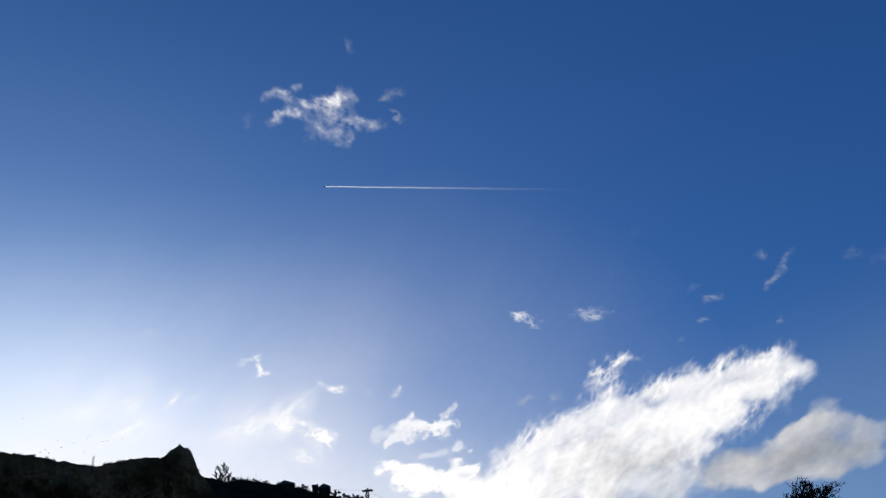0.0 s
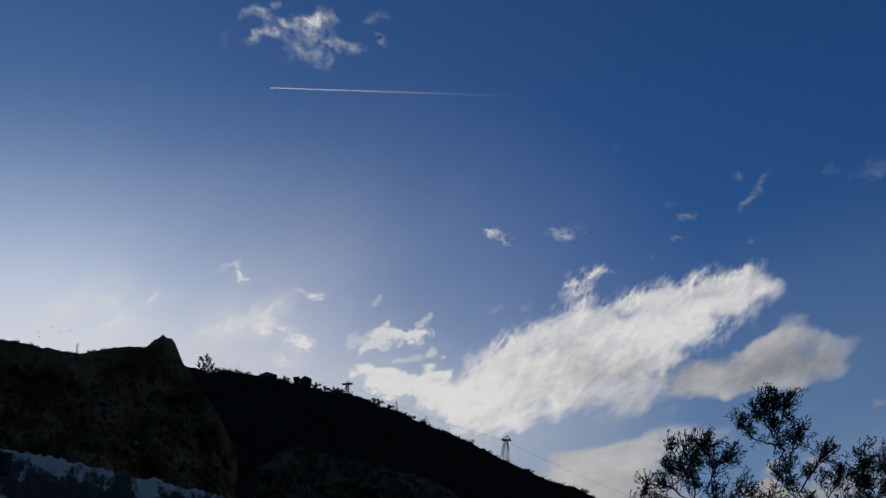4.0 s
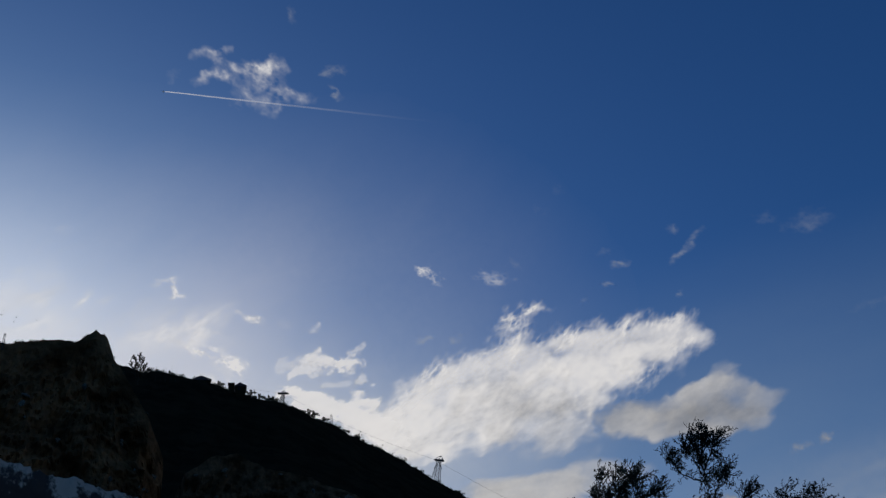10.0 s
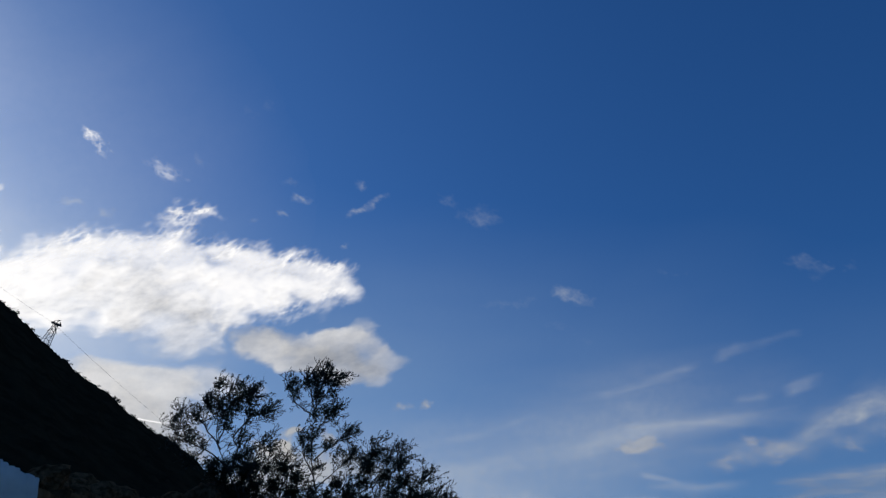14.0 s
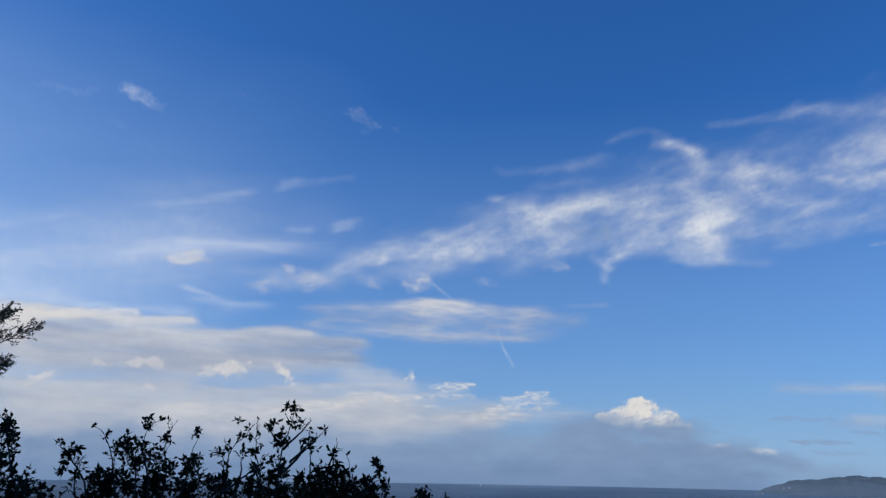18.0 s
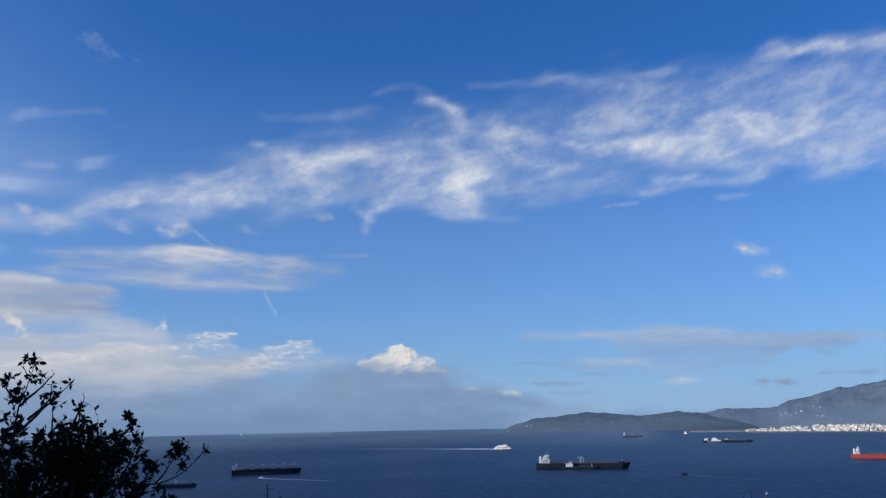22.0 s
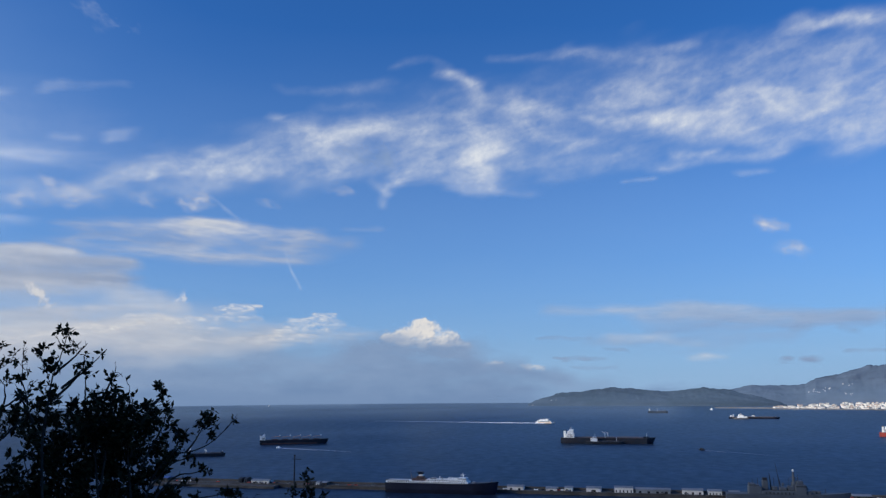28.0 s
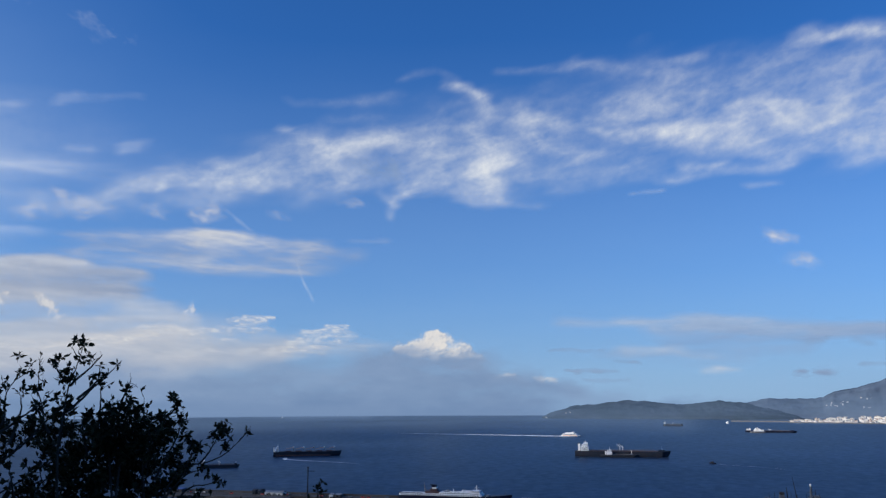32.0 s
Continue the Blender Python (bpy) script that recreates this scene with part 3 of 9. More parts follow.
cloud("cloud", "bright", "ragged chain of bright cloud above the ridge huts", 142, 8, (-0.06, -0.19), [
    ("streak", [(-16.61, 28.41, -15.46, 28.06, 0.34, 0.50, 0.00), (-15.60, 27.60, -14.02, 27.77, 0.34, 0.85, 0.00), (-14.26, 27.62, -12.97, 26.93, 0.42, 0.80, 0.00),
        (-13.47, 26.86, -11.87, 26.61, 0.50, 0.80, 0.00)]),
    ("fringe", [(-12.95, 26.09, -11.70, 26.54, 0.38, 0.45, 0.00), (-14.99, 25.72, -12.51, 25.40, 0.45, 0.40, 0.00), (-17.48, 28.84, -16.40, 28.42, 0.38, 0.20, 0.00)]),
], scale=0.55, ragged=1, stretch=1.6, angle=-30, warp=0.8, form="thin")
cloud("cloud", "bright", "bright little cloud scrap above the ridge", 220, 8, (-0.06, -0.19), [
    ("cloud", [(-19.00, 32.03, -17.37, 32.58, 0.17, 0.35, 0.00), (-17.49, 32.50, -17.26, 31.28, 0.15, 0.52, 0.00), (-17.72, 31.15, -16.71, 31.42, 0.15, 0.52, 0.00)]),
], scale=0.4, ragged=0.8, stretch=1.6, angle=-20, warp=0.8, form="thin")
cloud("cloud", "bright", "bright little cloud scrap above the ridge", 221, 8, (-0.06, -0.19), [
    ("cloud", [(-12.83, 30.59, -11.76, 30.09, 0.16, 0.24, 0.00), (-11.94, 30.05, -10.52, 29.84, 0.21, 0.49, 0.00)]),
], scale=0.4, ragged=0.8, stretch=1.6, angle=-20, warp=0.8, form="thin")
cloud("cloud", "bright", "bright little cloud scrap above the ridge", 222, 8, (-0.06, -0.19), [
    ("cloud", [(-9.19, 29.66, -8.66, 29.45, 0.23, 0.28, 0.00)]),
], scale=0.4, ragged=0.8, stretch=1.6, angle=-20, warp=0.8, form="thin")
cloud("cloud", "bright", "bright little cloud scrap above the ridge", 223, 8, (-0.06, -0.19), [
    ("cloud", [(-6.66, 29.07, -6.38, 29.41, 0.28, 0.29, 0.00)]),
], scale=0.4, ragged=0.8, stretch=1.6, angle=-20, warp=0.8, form="thin")
cloud("cloud", "bright", "bright little cloud scrap above the ridge", 224, 8, (-0.06, -0.19), [
    ("cloud", [(-14.24, 28.92, -13.55, 28.92, 0.15, 0.21, 0.00)]),
], scale=0.4, ragged=0.8, stretch=1.6, angle=-20, warp=0.8, form="thin")
cloud("cloud", "bright", "small bright cloud scrap in blue sky", 230, 9, (-0.28, -0.2), [
    ("cloud", [(2.18, 32.69, 3.31, 32.28, 0.26, 0.46, 0.00), (3.31, 32.28, 4.08, 31.70, 0.26, 0.45, 0.00)]),
], scale=0.4, ragged=1.1, stretch=1.5, angle=-20, warp=1.1, form="thin")
cloud("cloud", "bright", "small bright cloud scrap in blue sky", 231, 9, (-0.28, -0.2), [
    ("cloud", [(7.34, 31.35, 9.57, 31.16, 0.44, 0.20, 0.00)]),
], scale=0.4, ragged=1.1, stretch=1.5, angle=-20, warp=1.1, form="thin")
cloud("cloud", "wisp", "faint small cloud scrap in blue sky", 240, 9, (-0.2, -0.11), [
    ("cloud", [(23.06, 31.80, 23.78, 31.55, 0.23, 0.23, 0.00)]),
], scale=0.5, ragged=0.7, stretch=1.4, angle=-20, warp=0.7, form="thin")
cloud("cloud", "wisp", "faint small cloud scrap in blue sky", 241, 9, (-0.2, -0.11), [
    ("cloud", [(22.43, 29.67, 23.93, 30.09, 0.19, 0.23, 0.00), (23.96, 30.16, 25.39, 31.06, 0.27, 0.19, 0.00)]),
], scale=0.5, ragged=0.7, stretch=1.4, angle=-20, warp=0.7, form="thin")
cloud("cloud", "wisp", "faint small cloud scrap in blue sky", 242, 9, (-0.2, -0.11), [
    ("cloud", [(18.06, 30.39, 19.13, 30.29, 0.23, 0.28, 0.00)]),
], scale=0.5, ragged=0.7, stretch=1.4, angle=-20, warp=0.7, form="thin")
cloud("cloud", "wisp", "faint small cloud scrap in blue sky", 243, 9, (-0.2, -0.11), [
    ("cloud", [(17.14, 29.22, 17.45, 29.19, 0.20, 0.20, 0.00)]),
], scale=0.5, ragged=0.7, stretch=1.4, angle=-20, warp=0.7, form="thin")
cloud("cloud", "wisp", "faint small cloud scrap in blue sky", 244, 9, (-0.2, -0.11), [
    ("cloud", [(22.22, 27.31, 22.54, 27.34, 0.19, 0.17, 0.00)]),
], scale=0.5, ragged=0.7, stretch=1.4, angle=-20, warp=0.7, form="thin")
cloud("cloud", "wisp", "faint small cloud scrap in blue sky", 245, 9, (-0.2, -0.11), [
    ("cloud", [(1.92, 27.53, 2.52, 27.66, 0.28, 0.23, 0.00)]),
], scale=0.5, ragged=0.7, stretch=1.4, angle=-20, warp=0.7, form="thin")
cloud("cloud", "wisp", "faint small cloud scrap in blue sky", 246, 9, (-0.2, -0.11), [
    ("cloud", [(4.36, 27.24, 4.84, 27.38, 0.24, 0.22, 0.00)]),
], scale=0.5, ragged=0.7, stretch=1.4, angle=-20, warp=0.7, form="thin")
cloud("cloud", "wisp", "faint small cloud scrap in blue sky", 247, 9, (-0.2, -0.11), [
    ("cloud", [(16.84, 31.52, 18.19, 31.37, 0.31, 0.08, 0.00)]),
], scale=0.5, ragged=0.7, stretch=1.4, angle=-20, warp=0.7, form="thin")
cloud("cloud", "wisp", "faint small cloud scrap in blue sky", 248, 9, (-0.2, -0.11), [
    ("cloud", [(10.05, 32.38, 10.69, 31.46, 0.28, 0.09, 0.00)]),
], scale=0.5, ragged=0.7, stretch=1.4, angle=-20, warp=0.7, form="thin")
cloud("cloud", "wisp", "faint small cloud scrap in blue sky", 249, 9, (-0.2, -0.11), [
    ("cloud", [(14.99, 36.91, 15.40, 36.13, 0.35, 0.06, 0.00)]),
], scale=0.5, ragged=0.7, stretch=1.4, angle=-20, warp=0.7, form="thin")
cloud("cloud", "wisp", "faint small cloud scrap in blue sky", 250, 9, (-0.2, -0.11), [
    ("cloud", [(14.98, 28.40, 15.46, 28.47, 0.20, 0.17, 0.00)]),
], scale=0.5, ragged=0.7, stretch=1.4, angle=-20, warp=0.7, form="thin")
cloud("cloud", "wisp", "faint small cloud scrap in blue sky", 251, 9, (-0.2, -0.11), [
    ("cloud", [(-3.63, 24.89, -3.00, 25.15, 0.23, 0.22, 0.00)]),
], scale=0.5, ragged=0.7, stretch=1.4, angle=-20, warp=0.7, form="thin")
cloud("cloud", "wisp", "pale faint cloud scrap in deep blue sky", 260, 15, (-0.09, 0), [
    ("cloud", [(37.55, 23.86, 38.71, 23.25, 0.36, 0.27, 0.00), (38.71, 23.17, 40.29, 22.88, 0.36, 0.17, 0.00)]),
], scale=0.6, ragged=0.7, stretch=1.4, angle=-20, warp=0.7, form="thin")
cloud("cloud", "wisp", "pale faint cloud scrap in deep blue sky", 261, 15, (-0.09, 0), [
    ("cloud", [(28.78, 30.60, 29.92, 30.08, 0.43, 0.11, 0.00)]),
], scale=0.6, ragged=0.7, stretch=1.4, angle=-20, warp=0.7, form="thin")
cloud("cloud", "wisp", "pale faint cloud scrap in deep blue sky", 262, 15, (-0.09, 0), [
    ("cloud", [(30.64, 29.13, 33.27, 28.93, 0.71, 0.13, 0.00)]),
], scale=0.6, ragged=0.7, stretch=1.4, angle=-20, warp=0.7, form="thin")
cloud("cloud", "wisp", "pale faint cloud scrap in deep blue sky", 263, 15, (-0.09, 0), [
    ("cloud", [(45.53, 24.38, 47.34, 24.01, 0.44, 0.06, 0.00)]),
], scale=0.6, ragged=0.7, stretch=1.4, angle=-20, warp=0.7, form="thin")
cloud("cloud", "wisp", "pale faint cloud scrap in deep blue sky", 264, 15, (-0.09, 0), [
    ("cloud", [(32.14, 22.80, 36.10, 23.01, 0.36, 0.06, 0.00)]),
], scale=0.6, ragged=0.7, stretch=1.4, angle=-20, warp=0.7, form="thin")
cloud("cloud", "wisp", "pale faint cloud scrap in deep blue sky", 265, 15, (-0.09, 0), [
    ("cloud", [(12.53, 35.43, 13.09, 34.85, 0.31, 0.09, 0.00)]),
], scale=0.6, ragged=0.7, stretch=1.4, angle=-20, warp=0.7, form="thin")
cloud("cloud", "wisp", "pale faint cloud scrap in deep blue sky", 266, 15, (-0.09, 0), [
    ("cloud", [(36.63, 21.82, 40.33, 19.91, 0.40, 0.03, 0.00)]),
], scale=0.6, ragged=0.7, stretch=1.4, angle=-20, warp=0.7, form="thin")
cloud("cloud", "lit", "tiny white cloud beside its twin", 270, 15, (-0.05, 0), [
    ("cloud", [(25.75, 15.65, 26.76, 15.81, 0.25, 0.50, 0.00)]),
], scale=0.5, ragged=0.8, warp=0.6, form="thin")
cloud("cloud", "lit", "tiny white cloud beside its twin", 271, 15, (-0.05, 0), [
    ("cloud", [(27.71, 15.85, 28.33, 16.01, 0.27, 0.45, 0.00)]),
], scale=0.5, ragged=0.8, warp=0.6, form="thin")
cloud("cloud", "wisp", "long thin cirrus streaks in blue sky", 25, 15, (-0.05, 0.01), [
    ("upper_streak", [(29.10, 13.85, 32.25, 14.49, 0.43, 0.20, 0.00), (32.25, 14.49, 36.27, 15.60, 0.35, 0.18, 0.00), (36.26, 15.76, 42.04, 16.59, 0.32, 0.20, 0.00),
        (42.04, 16.67, 47.03, 17.70, 0.28, 0.12, 0.00), (48.28, 18.03, 50.12, 18.60, 0.28, 0.18, 0.00), (49.95, 18.41, 54.04, 19.00, 0.27, 0.08, 0.00)]),
    ("middle_streak", [(26.60, 11.63, 32.43, 11.94, 0.69, 0.23, 0.00), (32.41, 12.33, 40.43, 13.04, 0.66, 0.23, 0.00), (39.62, 13.33, 44.49, 14.16, 0.62, 0.24, 0.00),
        (44.49, 14.31, 50.93, 14.52, 0.62, 0.23, 0.00), (50.94, 14.68, 54.46, 14.62, 0.54, 0.12, 0.00), (53.01, 16.06, 55.01, 16.43, 0.35, 0.16, 0.00),
        (49.40, 15.65, 51.81, 15.81, 0.31, 0.10, 0.00)]),
    ("lower_film", [(27.58, 9.66, 36.52, 9.65, 0.75, 0.22, 0.00), (36.15, 9.26, 43.63, 8.94, 0.45, 0.24, 0.00), (42.94, 11.29, 45.30, 10.30, 0.23, 0.22, 0.00),
        (43.64, 10.15, 48.33, 9.69, 0.45, 0.18, 0.00), (25.95, 10.61, 34.09, 10.86, 0.83, 0.15, 0.00), (24.36, 8.37, 31.11, 8.71, 0.96, 0.20, 0.00)]),
], scale=2.2, ragged=0.65, stretch=5, angle=8, warp=0.9, form="thin")
cloud("cloud", "wisp", "very thin streaked cirrus film in the lower sky", 28, 18, (-0.05, 0), [
    ("film", [(13.90, 9.95, 49.26, 14.90, 4.09, 0.22, 0.00), (14.66, 6.13, 43.75, 11.00, 2.99, 0.24, 0.00), (11.81, 2.11, 29.69, 3.18, 4.39, 0.40, 0.00)]),
], scale=5, ragged=0.22, stretch=4, angle=4, warp=0.5, form="thin")
cloud("cloud", "lit", "small white cloud under cirrus streaks", 26, 15, (-0.025, 0.03), [
    ("cloud", [(41.49, 12.70, 44.15, 12.91, 0.37, 0.56, 0.10), (42.25, 13.14, 43.87, 13.30, 0.27, 0.42, 0.00)]),
], scale=0.7, ragged=0.6, soft=1.3, stretch=1.5, dark=0.3, warp=0.5)
cloud("cloud", "band", "broad rippled white cirrus band across blue sky", 31, 28, (-0.11, 0), [
    ("streak", [(52.85, 12.85, 56.58, 13.90, 0.67, 0.28, 0.00), (56.04, 13.48, 61.09, 14.73, 0.91, 0.33, 0.00), (60.30, 15.15, 63.03, 15.07, 1.00, 0.42, 0.00),
        (61.87, 14.47, 64.62, 14.91, 0.70, 0.25, 0.00), (62.94, 18.15, 64.31, 17.76, 0.38, 0.25, 0.00), (63.37, 16.94, 68.21, 17.07, 1.09, 0.32, 0.00),
        (64.20, 15.75, 69.04, 16.24, 1.02, 0.35, 0.00), (68.22, 16.68, 71.91, 18.09, 0.86, 0.35, 0.00), (69.02, 17.41, 72.33, 17.71, 0.55, 0.30, 0.00),
        (64.24, 14.11, 69.88, 14.60, 0.79, 0.21, 0.00)]),
    ("upper_wisp", [(63.68, 20.02, 68.16, 20.17, 0.34, 0.08, 0.00), (66.52, 19.95, 69.82, 20.30, 0.38, 0.08, 0.00), (68.57, 20.26, 72.32, 20.74, 0.46, 0.11, 0.00),
        (72.31, 21.88, 74.84, 22.55, 0.30, 0.12, 0.00), (74.84, 22.47, 76.10, 21.90, 0.30, 0.12, 0.00), (66.14, 18.93, 70.66, 19.39, 0.39, 0.09, 0.00)]),
    ("hook", [(71.36, 12.56, 72.09, 13.52, 0.40, 0.40, 0.00), (71.93, 13.60, 74.06, 14.48, 0.52, 0.35, 0.00), (71.20, 12.32, 71.69, 12.16, 0.24, 0.26, 0.00),
        (72.00, 14.95, 72.34, 14.00, 0.44, 0.26, 0.00), (70.70, 13.78, 71.52, 13.20, 0.36, 0.22, 0.00)]),
    ("plume", [(75.51, 21.44, 77.02, 21.20, 0.42, 0.49, 0.00), (76.68, 20.97, 78.51, 19.94, 0.54, 0.46, 0.00), (77.92, 19.64, 77.97, 17.14, 0.94, 0.44, 0.00),
        (78.22, 17.14, 78.94, 15.55, 0.99, 0.51, 0.00), (76.46, 15.19, 79.43, 15.30, 0.63, 0.44, 0.00), (78.61, 15.55, 80.27, 15.99, 0.71, 0.40, 0.00),
        (75.79, 14.40, 79.74, 14.02, 0.72, 0.28, 0.00), (76.28, 13.52, 80.55, 13.53, 0.32, 0.16, 0.00), (78.91, 13.56, 82.98, 13.06, 0.32, 0.12, 0.00)]),
    ("mid_veil", [(72.33, 17.16, 76.48, 17.16, 1.34, 0.26, 0.00), (72.99, 15.19, 76.45, 14.31, 0.87, 0.23, 0.00), (79.84, 19.44, 82.74, 19.10, 0.70, 0.35, 0.00),
        (80.24, 18.46, 84.37, 18.79, 0.54, 0.25, 0.00), (79.80, 17.42, 83.89, 16.49, 1.17, 0.26, 0.00), (80.58, 15.11, 84.64, 14.57, 0.71, 0.26, 0.00),
        (84.28, 15.92, 86.32, 16.60, 0.39, 0.35, 0.00), (86.01, 19.09, 88.82, 18.97, 0.53, 0.26, 0.00)]),
    ("main_streak", [(85.98, 18.24, 87.33, 17.69, 0.42, 0.37, 0.00), (86.77, 17.88, 91.88, 17.34, 0.53, 0.42, 0.00), (90.71, 17.21, 97.13, 17.18, 0.82, 0.44, 0.00),
        (91.84, 16.51, 98.16, 16.32, 0.60, 0.32, 0.00), (95.91, 18.80, 100.76, 18.16, 0.43, 0.28, 0.00), (97.17, 17.76, 101.72, 17.16, 0.86, 0.42, 0.00),
        (101.06, 17.47, 103.45, 17.75, 0.70, 0.42, 0.00), (103.02, 18.17, 106.07, 17.86, 0.83, 0.44, 0.00), (102.69, 16.66, 108.95, 15.85, 0.96, 0.37, 0.00),
        (99.91, 16.11, 106.43, 14.97, 0.78, 0.26, 0.00)]),
    ("upper_streak", [(79.06, 22.45, 84.90, 22.42, 0.30, 0.09, 0.00), (84.49, 22.48, 87.86, 22.51, 0.41, 0.18, 0.00), (86.94, 22.06, 92.51, 21.76, 0.59, 0.16, 0.00),
        (91.76, 22.25, 93.78, 22.13, 0.29, 0.30, 0.00), (88.91, 20.85, 98.43, 20.15, 1.17, 0.19, 0.00), (96.68, 21.40, 101.03, 21.52, 0.71, 0.23, 0.00),
        (100.02, 22.18, 101.80, 22.36, 0.45, 0.42, 0.00), (101.46, 22.42, 104.52, 22.26, 0.41, 0.44, 0.00), (103.81, 21.85, 108.30, 21.53, 0.56, 0.42, 0.00),
        (100.22, 20.17, 108.70, 19.38, 1.23, 0.25, 0.00), (87.26, 19.84, 92.76, 19.37, 0.90, 0.25, 0.00)]),
    ("lower_fringe", [(92.14, 15.04, 94.04, 15.03, 0.38, 0.37, 0.00), (93.64, 14.68, 95.24, 15.22, 0.34, 0.32, 0.00), (90.56, 14.16, 94.37, 14.32, 0.38, 0.25, 0.00),
        (94.38, 14.47, 99.80, 14.66, 0.41, 0.23, 0.00), (84.65, 14.96, 90.60, 14.92, 0.78, 0.18, 0.00), (96.00, 13.34, 98.38, 13.49, 0.22, 0.19, 0.00),
        (88.57, 13.35, 90.76, 13.52, 0.15, 0.23, 0.00), (97.38, 15.52, 108.22, 14.48, 0.64, 0.23, 0.00)]),
    ("veil", [(57.65, 14.77, 76.47, 16.69, 2.03, 0.18, 0.00), (72.32, 17.87, 88.73, 16.98, 2.74, 0.19, 0.00), (84.79, 19.23, 111.16, 17.54, 3.15, 0.21, 0.00),
        (51.30, 12.57, 61.10, 14.43, 1.13, 0.16, 0.00), (46.45, 11.39, 54.44, 12.84, 0.80, 0.14, 0.00), (44.53, 12.16, 51.66, 12.31, 0.50, 0.12, 0.00)]),
], scale=1.7, ragged=0.3, stretch=2.6, angle=13, warp=0.7, form="thin", fine=0.16)
cloud("cloud", "lit", "small white puff below a cirrus band", 320, 28, (-0.075, -0.005), [
    ("cloud", [(46.95, 11.37, 48.08, 11.77, 0.46, 0.34, 0.00), (48.02, 11.69, 49.35, 11.38, 0.43, 0.22, 0.00)]),
], scale=0.7, ragged=0.6, stretch=1.8, angle=-8, warp=0.7, form="thin")
cloud("cloud", "lit", "small white puff below a cirrus band", 321, 28, (-0.075, -0.005), [
    ("cloud", [(48.65, 12.93, 49.84, 12.15, 0.29, 0.26, 0.00), (49.77, 12.07, 51.40, 12.00, 0.62, 0.38, 0.00), (50.37, 11.21, 51.36, 11.55, 0.33, 0.25, 0.00),
        (51.33, 12.03, 52.96, 11.53, 0.37, 0.19, 0.00)]),
], scale=0.7, ragged=0.6, stretch=1.8, angle=-8, warp=0.7, form="thin")
cloud("cloud", "lit", "small white puff below a cirrus band", 322, 28, (-0.075, -0.005), [
    ("cloud", [(54.56, 12.10, 55.65, 11.87, 0.38, 0.31, 0.00)]),
], scale=0.7, ragged=0.6, stretch=1.8, angle=-8, warp=0.7, form="thin")
cloud("cloud", "lit", "small white puff below a cirrus band", 323, 28, (-0.075, -0.005), [
    ("cloud", [(57.93, 11.86, 58.74, 12.14, 0.54, 0.38, 0.00)]),
], scale=0.7, ragged=0.6, stretch=1.8, angle=-8, warp=0.7, form="thin")
cloud("cloud", "lit", "small white puff below a cirrus band", 324, 28, (-0.075, -0.005), [
    ("cloud", [(62.72, 12.26, 63.98, 12.07, 0.35, 0.26, 0.00)]),
], scale=0.7, ragged=0.6, stretch=1.8, angle=-8, warp=0.7, form="thin")
cloud("cloud", "lit", "small white puff below a cirrus band", 325, 28, (-0.075, -0.005), [
    ("cloud", [(67.70, 13.29, 69.40, 13.09, 0.36, 0.21, 0.00)]),
], scale=0.7, ragged=0.6, stretch=1.8, angle=-8, warp=0.7, form="thin")
cloud("cloud", "bank", "grey smudge of thicker cloud in a cirrus band", 44, 28, (-0.11, 0), [
    ("cloud", [(68.43, 15.99, 70.28, 15.40, 0.43, 0.28, 0.00), (69.87, 15.47, 71.84, 15.42, 0.55, 0.36, 0.00), (71.50, 16.21, 71.92, 14.79, 0.36, 0.28, 0.00)]),
], scale=0.9, ragged=0.6, stretch=1.8, angle=-15, warp=0.8, form="thin")
cloud("cloud", "wisp", "faint hooked cirrus wisp over the bay", 33, 24, (-0.33, 0), [
    ("hook", [(51.29, 23.88, 53.07, 23.71, 0.35, 0.07, 0.00), (52.75, 23.59, 54.29, 23.14, 0.35, 0.09, 0.00), (54.06, 23.12, 55.27, 22.90, 0.39, 0.08, 0.00),
        (52.09, 23.01, 53.54, 22.48, 0.64, 0.04, 0.00)]),
], scale=0.7, ragged=0.8, stretch=1.6, angle=-25, warp=1.1, form="thin")
cloud("cloud", "wisp", "broad faint cirrus film beside a cirrus band", 34, 28, (-0.05, 0), [
    ("film", [(41.44, 13.78, 49.81, 14.53, 0.55, 0.20, 0.00), (49.49, 14.28, 54.72, 14.35, 0.47, 0.14, 0.00), (44.73, 9.62, 48.45, 10.15, 0.56, 0.18, 0.00)]),
], scale=1.8, ragged=0.5, stretch=4, angle=-4, warp=0.9, form="thin")
# horizon haze, painted as a broad glowing sheet
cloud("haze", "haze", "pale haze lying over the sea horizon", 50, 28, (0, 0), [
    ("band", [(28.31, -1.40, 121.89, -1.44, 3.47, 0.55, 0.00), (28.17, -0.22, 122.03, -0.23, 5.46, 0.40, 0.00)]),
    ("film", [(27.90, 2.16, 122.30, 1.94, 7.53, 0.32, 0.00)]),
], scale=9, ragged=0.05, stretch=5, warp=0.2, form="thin")
